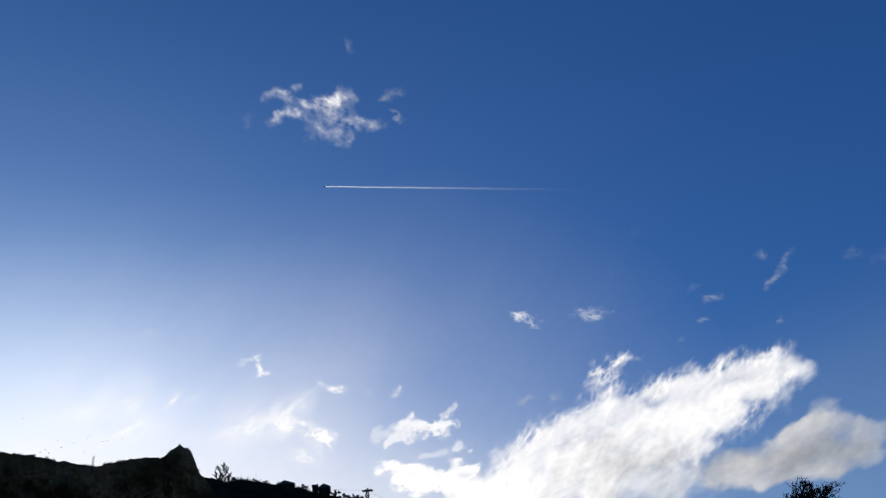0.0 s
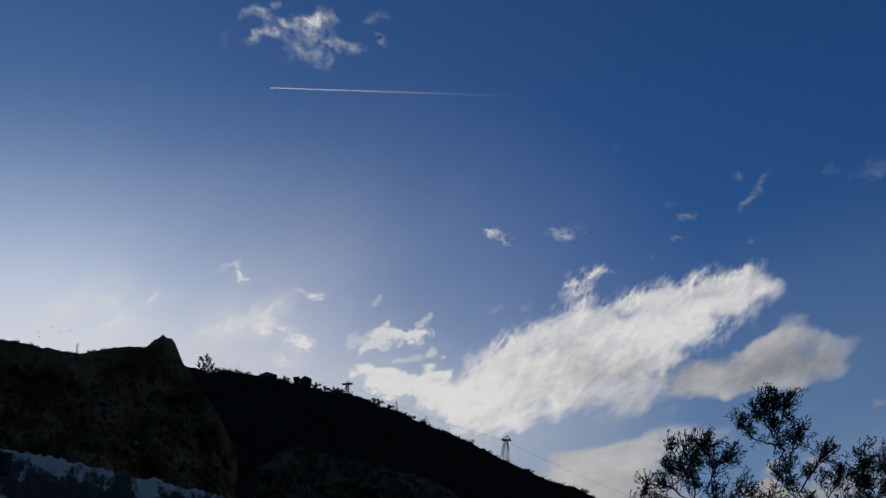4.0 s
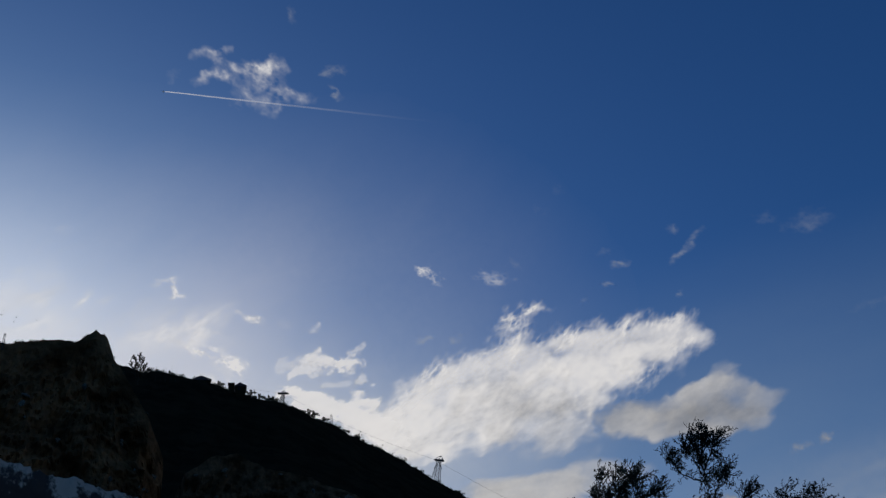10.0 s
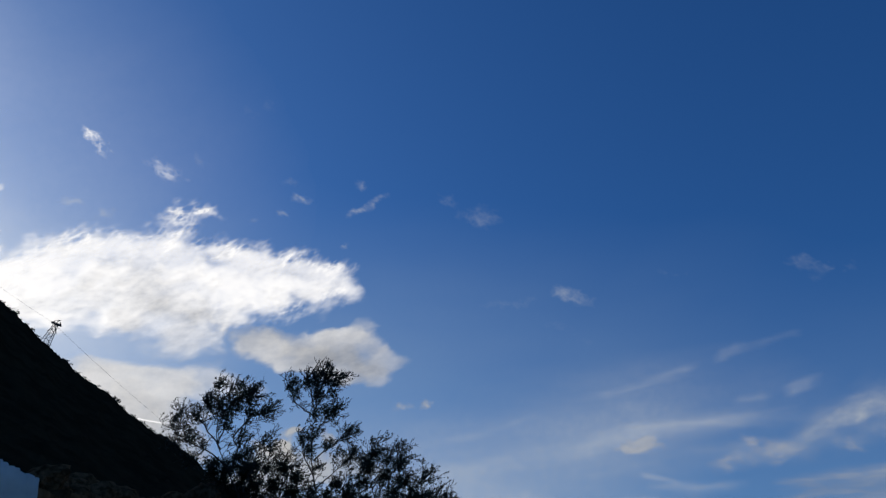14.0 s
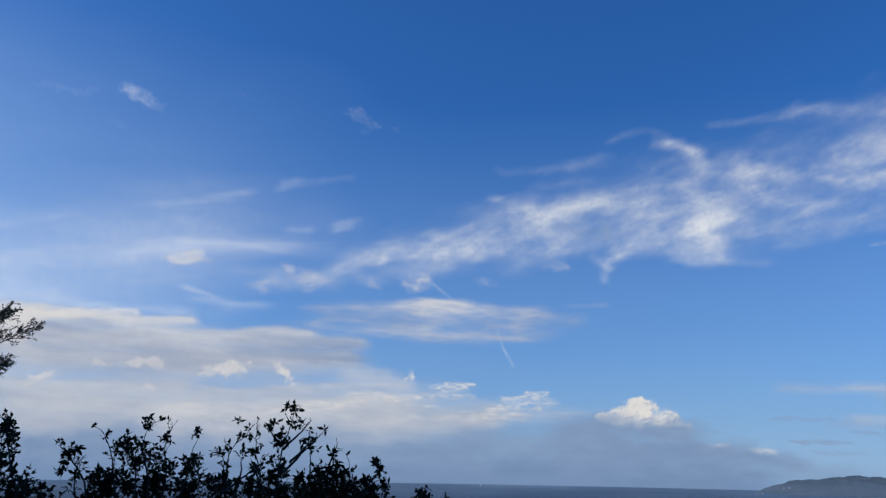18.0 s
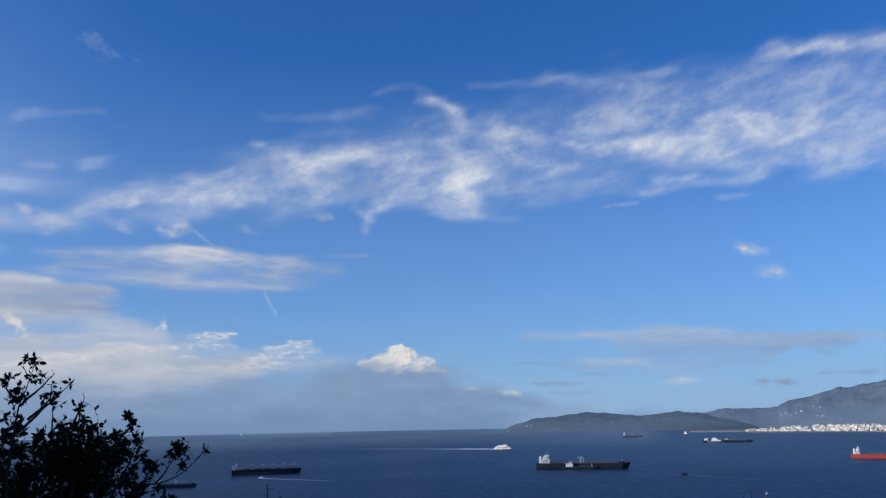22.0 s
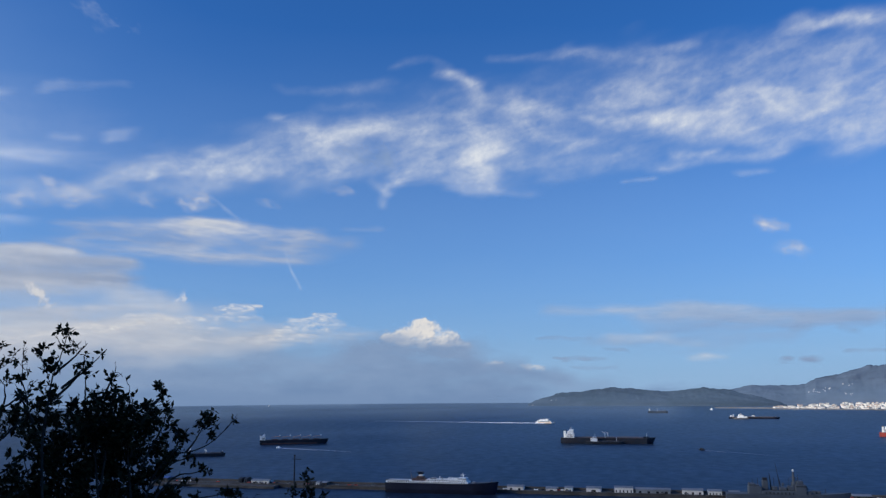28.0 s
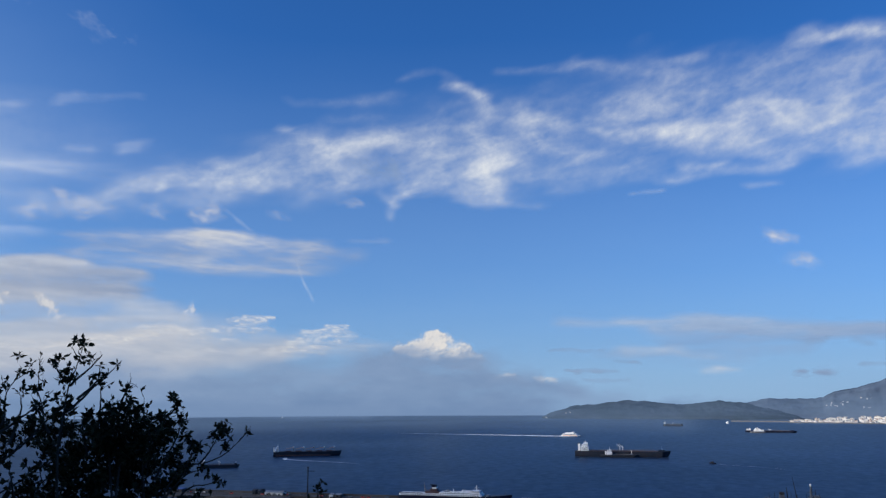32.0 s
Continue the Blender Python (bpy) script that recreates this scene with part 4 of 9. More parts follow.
cloud("cloud", "stratus", "wide layered grey-white stratus bank over the sea", 35, 18, (-0.08, 0), [
    ("rim", [(25.56, 7.96, 32.55, 8.72, 0.61, 0.95, 0.00), (32.24, 8.69, 35.15, 8.71, 0.50, 0.95, 0.00), (34.84, 8.54, 39.27, 8.54, 0.44, 0.90, 0.00),
        (38.93, 8.44, 43.95, 8.87, 0.34, 0.90, 0.00)]),
    ("upper_layer", [(24.74, 6.41, 32.14, 7.10, 1.01, 0.95, 0.45), (32.13, 7.17, 42.23, 7.62, 0.94, 0.95, 0.50), (38.70, 7.39, 50.49, 8.20, 0.68, 0.90, 0.42),
        (46.64, 8.18, 52.05, 8.34, 0.35, 0.85, 0.05), (47.82, 7.69, 55.64, 7.83, 0.51, 0.80, 0.35)]),
    ("middle_layer", [(25.05, 4.51, 32.43, 5.03, 1.33, 0.90, 0.50), (32.34, 5.65, 46.04, 6.23, 1.10, 0.90, 0.62), (42.32, 6.65, 55.30, 6.49, 0.92, 0.88, 0.75),
        (53.76, 5.59, 57.72, 5.45, 0.58, 0.50, 0.45), (26.80, 3.67, 44.34, 4.42, 0.70, 0.80, 0.30), (44.38, 4.05, 52.27, 4.39, 0.49, 0.65, 0.35),
        (52.25, 4.69, 58.76, 4.93, 0.47, 0.60, 0.20)]),
    ("lower_layer", [(25.49, 1.85, 32.80, 2.31, 1.31, 0.90, 0.40), (32.73, 2.79, 46.28, 3.22, 0.79, 0.90, 0.12), (43.75, 2.92, 58.56, 3.60, 0.91, 0.85, 0.20),
        (32.90, 1.57, 50.13, 1.75, 1.08, 0.85, 0.50), (46.38, 1.96, 65.65, 2.71, 0.99, 0.75, 0.50)]),
    ("foot", [(24.79, -0.18, 46.53, 0.20, 1.36, 0.80, 0.60), (42.91, 0.49, 57.85, 1.14, 1.12, 0.60, 0.60)]),
], scale=1.5, ragged=0.55, soft=1.5, stretch=5, angle=-2, dark=0.62, warp=0.45, relief=0.15)
cloud("cloud", "lit", "sunlit cumulus head along a stratus bank", 360, 18, (-0.1, 0), [
    ("cloud", [(34.25, 4.59, 35.51, 4.80, 0.28, 0.72, 0.00)]),
], scale=0.5, ragged=0.8, soft=1.3, dark=0.35, warp=0.7, form="heap", relief=0.5)
cloud("cloud", "lit", "sunlit cumulus head along a stratus bank", 361, 18, (-0.1, 0), [
    ("cloud", [(37.73, 5.72, 38.63, 5.56, 0.18, 0.45, 0.00)]),
], scale=0.5, ragged=0.8, soft=1.3, dark=0.35, warp=0.7, form="heap", relief=0.5)
cloud("cloud", "lit", "sunlit cumulus head along a stratus bank", 362, 18, (-0.1, 0), [
    ("cloud", [(39.64, 5.80, 41.32, 5.92, 0.30, 0.62, 0.00), (41.02, 6.06, 42.14, 5.60, 0.26, 0.50, 0.00)]),
], scale=0.5, ragged=0.8, soft=1.3, dark=0.35, warp=0.7, form="heap", relief=0.5)
cloud("cloud", "lit", "sunlit cumulus head along a stratus bank", 363, 18, (-0.1, 0), [
    ("cloud", [(45.05, 5.54, 47.28, 5.75, 0.46, 0.85, 0.00), (46.12, 6.08, 47.14, 5.59, 0.42, 0.90, 0.00), (44.19, 5.28, 45.37, 5.29, 0.17, 0.50, 0.00)]),
], scale=0.5, ragged=0.8, soft=1.3, dark=0.35, warp=0.7, form="heap", relief=0.5)
cloud("cloud", "lit", "sunlit cumulus head along a stratus bank", 364, 18, (-0.1, 0), [
    ("cloud", [(49.47, 5.99, 50.76, 4.96, 0.38, 0.90, 0.00)]),
], scale=0.5, ragged=0.8, soft=1.3, dark=0.35, warp=0.7, form="heap", relief=0.5)
cloud("cloud", "lit", "sunlit cumulus head along a stratus bank", 365, 18, (-0.1, 0), [
    ("cloud", [(40.91, 4.36, 41.56, 4.24, 0.22, 0.45, 0.00)]),
], scale=0.5, ragged=0.8, soft=1.3, dark=0.35, warp=0.7, form="heap", relief=0.5)
cloud("cloud", "lit", "sunlit cumulus head along a stratus bank", 366, 18, (-0.1, 0), [
    ("cloud", [(33.75, 4.04, 34.49, 4.18, 0.17, 0.40, 0.00)]),
], scale=0.5, ragged=0.8, soft=1.3, dark=0.35, warp=0.7, form="heap", relief=0.5)
cloud("cloud", "lit", "sunlit cumulus head along a stratus bank", 367, 18, (-0.1, 0), [
    ("cloud", [(58.60, 5.23, 58.90, 5.87, 0.27, 0.65, 0.00)]),
], scale=0.5, ragged=0.8, soft=1.3, dark=0.35, warp=0.7, form="heap", relief=0.5)
cloud("cloud", "lit", "sunlit cumulus head along a stratus bank", 368, 18, (-0.1, 0), [
    ("cloud", [(43.06, 1.15, 44.39, 1.47, 0.40, 0.50, 0.00), (44.89, 1.48, 46.14, 1.29, 0.40, 0.50, 0.00)]),
], scale=0.5, ragged=0.8, soft=1.3, dark=0.35, warp=0.7, form="heap", relief=0.5)
cloud("cloud", "lit", "sunlit cumulus head along a stratus bank", 369, 18, (-0.1, 0), [
    ("cloud", [(42.18, 2.94, 44.46, 3.16, 0.22, 0.70, 0.00), (43.58, 3.28, 44.90, 3.03, 0.22, 0.60, 0.00)]),
], scale=0.5, ragged=0.8, soft=1.3, dark=0.35, warp=0.7, form="heap", relief=0.5)
cloud("cloud", "lit", "sunlit cumulus head along a stratus bank", 370, 18, (-0.1, 0), [
    ("cloud", [(30.47, 5.93, 31.65, 6.16, 0.41, 0.70, 0.00)]),
], scale=0.5, ragged=0.8, soft=1.3, dark=0.35, warp=0.7, form="heap", relief=0.5)
cloud("cloud", "lit", "bright rounded shoulder of a stratus bank", 136, 15, (-0.08, 0), [
    ("cloud", [(30.43, 7.64, 34.24, 8.37, 0.56, 0.80, 0.00), (32.69, 8.32, 36.56, 8.89, 0.41, 0.75, 0.00), (36.16, 8.88, 40.49, 8.97, 0.34, 0.55, 0.05),
        (30.16, 6.46, 34.32, 6.96, 0.81, 0.60, 0.15)]),
], scale=1, ragged=0.7, soft=1.3, stretch=2.5, dark=0.3, warp=0.6, form="crown", relief=0.4)
cloud("cloud", "stratus", "smooth lens-shaped pale cloud", 34, 28, (-0.13, 0), [
    ("crown", [(49.46, 9.80, 56.74, 10.38, 0.30, 0.27, 0.10), (56.01, 10.38, 61.61, 10.81, 0.35, 0.45, 0.00), (57.49, 10.08, 66.72, 10.10, 0.62, 0.48, 0.35),
        (62.03, 9.65, 69.93, 9.51, 0.43, 0.24, 0.55), (54.95, 10.09, 63.17, 10.47, 0.38, 0.29, 0.10)]),
    ("shelf", [(50.49, 9.29, 60.51, 9.44, 0.60, 0.32, 0.40), (57.56, 8.40, 65.96, 8.42, 0.54, 0.27, 0.40), (64.39, 8.23, 69.93, 9.11, 0.36, 0.11, 0.50),
        (52.58, 8.39, 61.30, 8.54, 0.53, 0.23, 0.40), (68.31, 10.60, 71.29, 10.48, 0.20, 0.10, 0.00), (49.86, 8.74, 66.73, 9.15, 0.99, 0.20, 0.50)]),
], scale=1.5, ragged=0.6, stretch=5, angle=-3, dark=0.45, warp=0.6, form="thin", fine=0.15)
cloud("cloud", "stratus", "pale unbroken cloud sheet low over the sea", 139, 18, (-0.06, 0), [
    ("sheet", [(21.52, 4.54, 52.18, 6.01, 2.12, 0.38, 0.45), (22.04, 1.55, 60.15, 2.90, 1.78, 0.45, 0.35), (22.45, -0.80, 61.76, 0.44, 1.76, 0.34, 0.60),
        (49.96, 4.39, 61.71, 4.27, 1.01, 0.25, 0.40)]),
], scale=2.2, ragged=0.12, stretch=5, angle=-2, dark=0.3, warp=0.4, form="thin", power=1)
cloud("cloud", "stratus", "pale cream cloud shelf over a rain bank", 39, 28, (-0.023, 0.002), [
    ("crest", [(38.72, 1.84, 47.09, 2.44, 0.73, 0.70, 0.10), (45.88, 2.35, 51.21, 3.00, 0.49, 0.72, 0.05), (50.22, 3.05, 55.97, 3.82, 0.48, 0.70, 0.05),
        (53.53, 3.70, 57.39, 3.99, 0.41, 0.60, 0.10)]),
    ("sheet", [(38.80, 0.89, 53.63, 1.79, 1.02, 0.70, 0.35), (52.91, 2.59, 64.14, 3.14, 0.83, 0.60, 0.35), (62.24, 2.82, 69.99, 2.83, 0.55, 0.50, 0.40),
        (68.41, 3.23, 71.57, 2.99, 0.36, 0.30, 0.30)]),
], scale=1.4, ragged=0.5, stretch=4, angle=-3, dark=0.35, warp=0.5, form="thin", relief=0.2)
cloud("cloud", "lit", "cumulus tops lit by the sun over a dark rain bank", 37, 28, (-0.023, 0.002), [
    ("ripple", [(55.88, 4.26, 58.55, 4.16, 0.23, 0.31, 0.10), (57.03, 4.06, 59.65, 4.33, 0.30, 0.37, 0.10), (59.78, 4.87, 63.02, 4.96, 0.14, 0.49, 0.00),
        (60.61, 4.57, 62.64, 4.76, 0.23, 0.42, 0.00), (59.66, 3.95, 63.04, 4.30, 0.31, 0.31, 0.30), (57.05, 3.53, 60.72, 3.42, 0.23, 0.21, 0.30)]),
    ("head", [(63.98, 3.37, 66.83, 3.77, 0.35, 0.37, 0.10), (64.81, 3.96, 68.08, 4.13, 0.31, 0.46, 0.00), (66.69, 3.30, 68.40, 3.70, 0.51, 0.34, 0.20),
        (63.38, 2.82, 66.85, 2.99, 0.27, 0.26, 0.35), (68.01, 3.82, 68.88, 3.42, 0.32, 0.26, 0.30)]),
    ("fringe", [(50.87, 3.21, 55.27, 3.73, 0.26, 0.26, 0.10), (54.19, 4.23, 56.65, 4.43, 0.15, 0.21, 0.00), (47.08, 2.64, 50.55, 2.99, 0.25, 0.26, 0.10)]),
], scale=0.45, ragged=1.2, soft=1.6, stretch=4, angle=-4, dark=0.5, warp=0.8, form="crown", relief=1.1, fine=0.4)
cloud("cloud", "lit", "towering sunlit cumulus head above the horizon", 38, 28, (-0.023, 0.002), [
    ("head", [(71.34, 2.75, 72.45, 2.91, 0.28, 0.90, 0.05), (72.29, 3.14, 75.24, 3.29, 0.48, 1.00, 0.00), (73.48, 3.61, 75.00, 3.73, 0.40, 1.00, 0.00),
        (74.04, 3.93, 74.60, 3.93, 0.28, 1.00, 0.00)]),
    ("flank", [(75.08, 2.89, 76.44, 2.65, 0.40, 0.92, 0.15), (75.96, 3.28, 76.83, 2.72, 0.32, 0.75, 0.35), (76.51, 2.49, 77.78, 2.16, 0.28, 0.60, 0.60),
        (72.37, 2.59, 76.35, 2.41, 0.28, 0.80, 0.30)]),
], scale=0.7, ragged=0.5, soft=0.9, dark=0.6, warp=0.6, form="crown", relief=1.9, fine=0.1)
cloud("cloud", "lit", "faint low cumulus row beside a cloud tower", 46, 28, (-0.023, 0.002), [
    ("cloud", [(78.32, 0.98, 79.99, 1.04, 0.16, 0.60, 0.10), (81.24, 0.72, 82.73, 0.79, 0.20, 0.55, 0.10), (75.39, 1.63, 76.35, 1.70, 0.16, 0.30, 0.10)]),
], scale=0.5, ragged=0.7, soft=1.2, dark=0.2, warp=0.6, form="crown", relief=0.8)
cloud("cloud", "bank", "dark blue-grey rain bank low over the sea horizon", 51, 28, (-0.01, 0), [
    ("curtain", [(29.95, 0.58, 72.38, 0.94, 1.24, 0.80, 0.20), (30.08, -0.62, 82.61, -0.84, 1.21, 0.95, 0.75), (26.61, -1.66, 93.44, -1.99, 0.85, 0.97, 1.00)]),
    ("shoulder", [(68.43, 1.66, 73.17, 2.27, 0.87, 0.90, 0.10), (71.98, 2.12, 78.34, 1.92, 0.63, 1.00, 0.30), (70.01, 0.48, 79.51, 0.65, 1.10, 0.95, 0.55),
        (77.73, 1.22, 80.89, 0.96, 0.51, 0.92, 0.35), (79.50, 0.42, 84.58, 0.07, 0.58, 0.90, 0.55), (83.41, -0.23, 87.99, -0.64, 0.61, 0.50, 0.40),
        (84.15, -1.39, 98.67, -1.46, 0.52, 0.45, 0.60)]),
], scale=1.6, ragged=0.12, stretch=2.5, warp=0.6, form="thin", power=1)
# haze before sea and hills, added as emissive sheets at set distances
cloud("haze", "bank", "soft glowing rain haze over the far sea", 52, 0, (0, 0), [
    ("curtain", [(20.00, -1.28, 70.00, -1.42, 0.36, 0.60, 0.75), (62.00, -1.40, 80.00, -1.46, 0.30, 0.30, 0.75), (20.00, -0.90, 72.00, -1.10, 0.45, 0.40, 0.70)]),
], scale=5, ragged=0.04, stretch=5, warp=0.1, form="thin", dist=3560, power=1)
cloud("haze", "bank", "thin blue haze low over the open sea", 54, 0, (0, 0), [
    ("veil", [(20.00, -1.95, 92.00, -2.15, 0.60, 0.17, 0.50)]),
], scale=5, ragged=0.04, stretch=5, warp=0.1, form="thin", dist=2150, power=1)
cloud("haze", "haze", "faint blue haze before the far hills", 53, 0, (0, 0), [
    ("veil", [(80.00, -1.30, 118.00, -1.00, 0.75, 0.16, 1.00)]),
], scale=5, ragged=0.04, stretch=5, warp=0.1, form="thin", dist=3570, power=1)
cloud("cloud", "bar", "wide flat grey cloud bar low in the sky", 40, 28, (-0.04, 0), [
    ("bar", [(82.75, 4.60, 88.98, 4.74, 0.35, 0.60, 0.10), (87.06, 4.83, 96.66, 4.42, 0.38, 0.85, 0.00), (88.96, 4.35, 99.72, 4.02, 0.49, 0.90, 0.50),
        (93.76, 3.77, 104.21, 3.62, 0.51, 0.90, 0.85), (89.68, 3.48, 99.66, 3.22, 0.45, 0.60, 0.90), (99.72, 4.02, 106.66, 3.93, 0.32, 0.50, 0.60)]),
    ("under", [(85.83, 2.70, 95.48, 2.44, 0.61, 0.45, 0.70), (95.13, 2.60, 99.62, 2.56, 0.33, 0.40, 0.80)]),
], scale=1.2, ragged=0.3, stretch=5, dark=0.35, warp=0.6, form="thin", fine=0.12)
cloud("cloud", "stratus", "small flat-bottomed pale cloud below a grey bar", 140, 28, (-0.04, 0), [
    ("cap", [(86.99, 2.76, 91.51, 2.68, 0.31, 0.23, 0.10), (86.59, 2.53, 93.69, 2.41, 0.27, 0.21, 0.35)]),
    ("tail", [(92.33, 1.45, 94.85, 1.38, 0.24, 0.25, 0.15), (93.14, 1.59, 94.07, 1.57, 0.23, 0.25, 0.00)]),
], scale=0.9, ragged=0.6, stretch=3, dark=0.4, warp=0.7, form="thin")
cloud("cloud", "bank", "small dark cloud scrap above the hills", 420, 28, (-0.04, 0), [
    ("cloud", [(83.45, 1.36, 87.01, 1.33, 0.12, 0.75, 0.00)]),
], scale=0.7, ragged=0.5, stretch=3, warp=0.6, form="thin")
cloud("cloud", "bank", "small dark cloud scrap above the hills", 421, 28, (-0.04, 0), [
    ("cloud", [(98.98, 3.09, 100.39, 3.12, 0.15, 0.56, 0.00), (101.57, 3.12, 102.90, 2.90, 0.18, 0.50, 0.00)]),
], scale=0.7, ragged=0.5, stretch=3, warp=0.6, form="thin")
cloud("cloud", "bank", "small dark cloud scrap above the hills", 422, 28, (-0.04, 0), [
    ("cloud", [(98.17, 1.14, 99.05, 1.13, 0.16, 0.94, 0.00)]),
], scale=0.7, ragged=0.5, stretch=3, warp=0.6, form="thin")
cloud("cloud", "bank", "small dark cloud scrap above the hills", 423, 28, (-0.04, 0), [
    ("cloud", [(99.51, 1.05, 100.51, 1.14, 0.23, 1.06, 0.00)]),
], scale=0.7, ragged=0.5, stretch=3, warp=0.6, form="thin")
cloud("cloud", "bank", "small dark cloud scrap above the hills", 424, 28, (-0.04, 0), [
    ("cloud", [(86.88, 1.99, 88.55, 1.89, 0.14, 0.62, 0.00)]),
], scale=0.7, ragged=0.5, stretch=3, warp=0.6, form="thin")
cloud("cloud", "bank", "small dark cloud scrap above the hills", 425, 28, (-0.04, 0), [
    ("cloud", [(102.03, 1.54, 105.27, 1.68, 0.14, 0.56, 0.00)]),
], scale=0.7, ragged=0.5, stretch=3, warp=0.6, form="thin")
cloud("cloud", "bank", "small dark cloud scrap above the hills", 426, 28, (-0.04, 0), [
    ("cloud", [(82.31, 2.75, 86.22, 2.77, 0.12, 0.44, 0.00)]),
], scale=0.7, ragged=0.5, stretch=3, warp=0.6, form="thin")
cloud("cloud", "bank", "small dark cloud scrap above the hills", 427, 28, (-0.04, 0), [
    ("cloud", [(84.60, 0.69, 88.05, 0.74, 0.15, 0.38, 0.00)]),
], scale=0.7, ragged=0.5, stretch=3, warp=0.6, form="thin")
cloud("cloud", "lit", "small white cloud above the hills", 430, 28, (-0.1, 0.01), [
    ("cloud", [(97.24, 10.16, 98.97, 9.80, 0.35, 0.52, 0.30)]),
], scale=0.7, ragged=0.55, stretch=1.5, angle=-10, dark=0.5, warp=0.6, form="thin")
cloud("cloud", "lit", "small white cloud above the hills", 431, 28, (-0.1, 0.01), [
    ("cloud", [(98.67, 8.49, 100.41, 8.00, 0.37, 0.46, 0.30)]),
], scale=0.7, ragged=0.55, stretch=1.5, angle=-10, dark=0.5, warp=0.6, form="thin")
cloud("contrail", "wisp", "short broken remnant of an old contrail", 440, 28, (-0.03, 0), [
    ("contrail", [(59.33, 12.55, 61.22, 11.02, 0.12, 0.13, 0.00)]),
], scale=0.6, ragged=0.5, stretch=3, angle=-60, warp=0.5, form="thin")
cloud("contrail", "wisp", "short broken remnant of an old contrail", 441, 28, (-0.03, 0), [
    ("contrail", [(64.53, 9.10, 65.04, 7.53, 0.10, 0.11, 0.00), (64.96, 7.61, 65.69, 6.28, 0.12, 0.18, 0.00)]),
], scale=0.6, ragged=0.5, stretch=3, angle=-60, warp=0.5, form="thin")
cloud("contrail", "bright", "short bright contrail low beside the ridge", 45, 13, (0, 0), [
    ("contrail", [(8.11, 13.90, 10.07, 13.72, 0.07, 0.80, 0.00)]),
], scale=0.8, ragged=0.2, stretch=3, angle=-10, warp=0.2, form="thin")


# ---- ground: hillside with the ridge that hides the sun ----
CREST = [(-180, 4), (-110, 10), (-70, 22), (-45, 27.0), (-34, 26.6), (-24, 26.6), (-18.5, 26.0), (-15, 25.6), (-11, 24.5), (-9, 24.1), (-6.5, 22.9),
         (-3.4, 21.1), (0, 19.0), (3.3, 17.05), (5.4, 15.8), (7.2, 14.65), (9.6, 13.2), (11.7, 12.05), (14.1, 10.45), (20, 6.5), (27, 1.5), (34, -4), (42, -12), (60, -17), (110, -17), (140, -6), (180, 4)]


def crest_distance(az):
    return np.interp(az, [-180, -40, -10, 10, 30, 45, 110, 180], [400, 430, 480, 530, 600, 640, 640, 400])


az_list = np.concatenate([np.arange(-180, -42, 3.0), np.arange(-42, 22, 0.16), np.arange(22, 48, 0.8), np.arange(48, 180.1, 3.0)])
rho = np.concatenate([[-0.4, 0.5, 1.5], np.geomspace(2.5, 100, 40), np.geomspace(106, 900, 110)])
AZ, RHO = np.meshgrid(az_list, rho)
EC, RC = np.interp(AZ, *zip(*CREST)), crest_distance(AZ)
X = np.clip(RHO / RC, 0, 1)
lift = RHO * np.tan(np.radians(EC * X ** 0.35)) - 1.65 + 4.0 * np.clip(X - 0.6, 0, 1)
over = np.clip(RHO - RC, 0, None)
lift = np.where(RHO > RC, RC * np.tan(np.radians(EC)) - 0.05 - over * 0.75, lift)
gx, gy = RHO * np.sin(np.radians(AZ)), RHO * np.cos(np.radians(AZ))
rough_amp = np.clip((RHO - 12) / 300, 0, 1)
lift += rough_amp * -1.3
lift += rough_amp * (7.0 * (noise2(gx / 40, gy / 40, 3, 4) - 0.5) + 4.5 * (noise2(gx / 6, gy / 6, 4, 3) - 0.5) + 2.2 * np.clip(noise2(AZ * 2.2, RHO / 8, 5, 2) - 0.55, 0, 1) * 2)
gz = np.maximum(EYE.z + lift, -6)
ground = mesh_ob("ground", np.stack([gx, gy, gz], -1).reshape(-1, 3), grid_faces(*AZ.shape), BACKLIT_DARK, smooth=True)
tagged(ground, "dark scrub-covered limestone hillside rising to a ridge", "hillside", kind="structure")

# ---- sea ----
ang = np.radians(np.arange(0, 361, 1.5))
rad = np.concatenate([[300], np.geomspace(600, 4640, 30)])
AN, RA = np.meshgrid(ang, rad)
sea = mesh_ob("water", np.stack([RA * np.sin(AN), RA * np.cos(AN), np.zeros_like(RA)], -1).reshape(-1, 3), grid_faces(*AN.shape), WATER)
tagged(sea, "deep blue open sea bay with fine ripples", "sea", kind="structure")


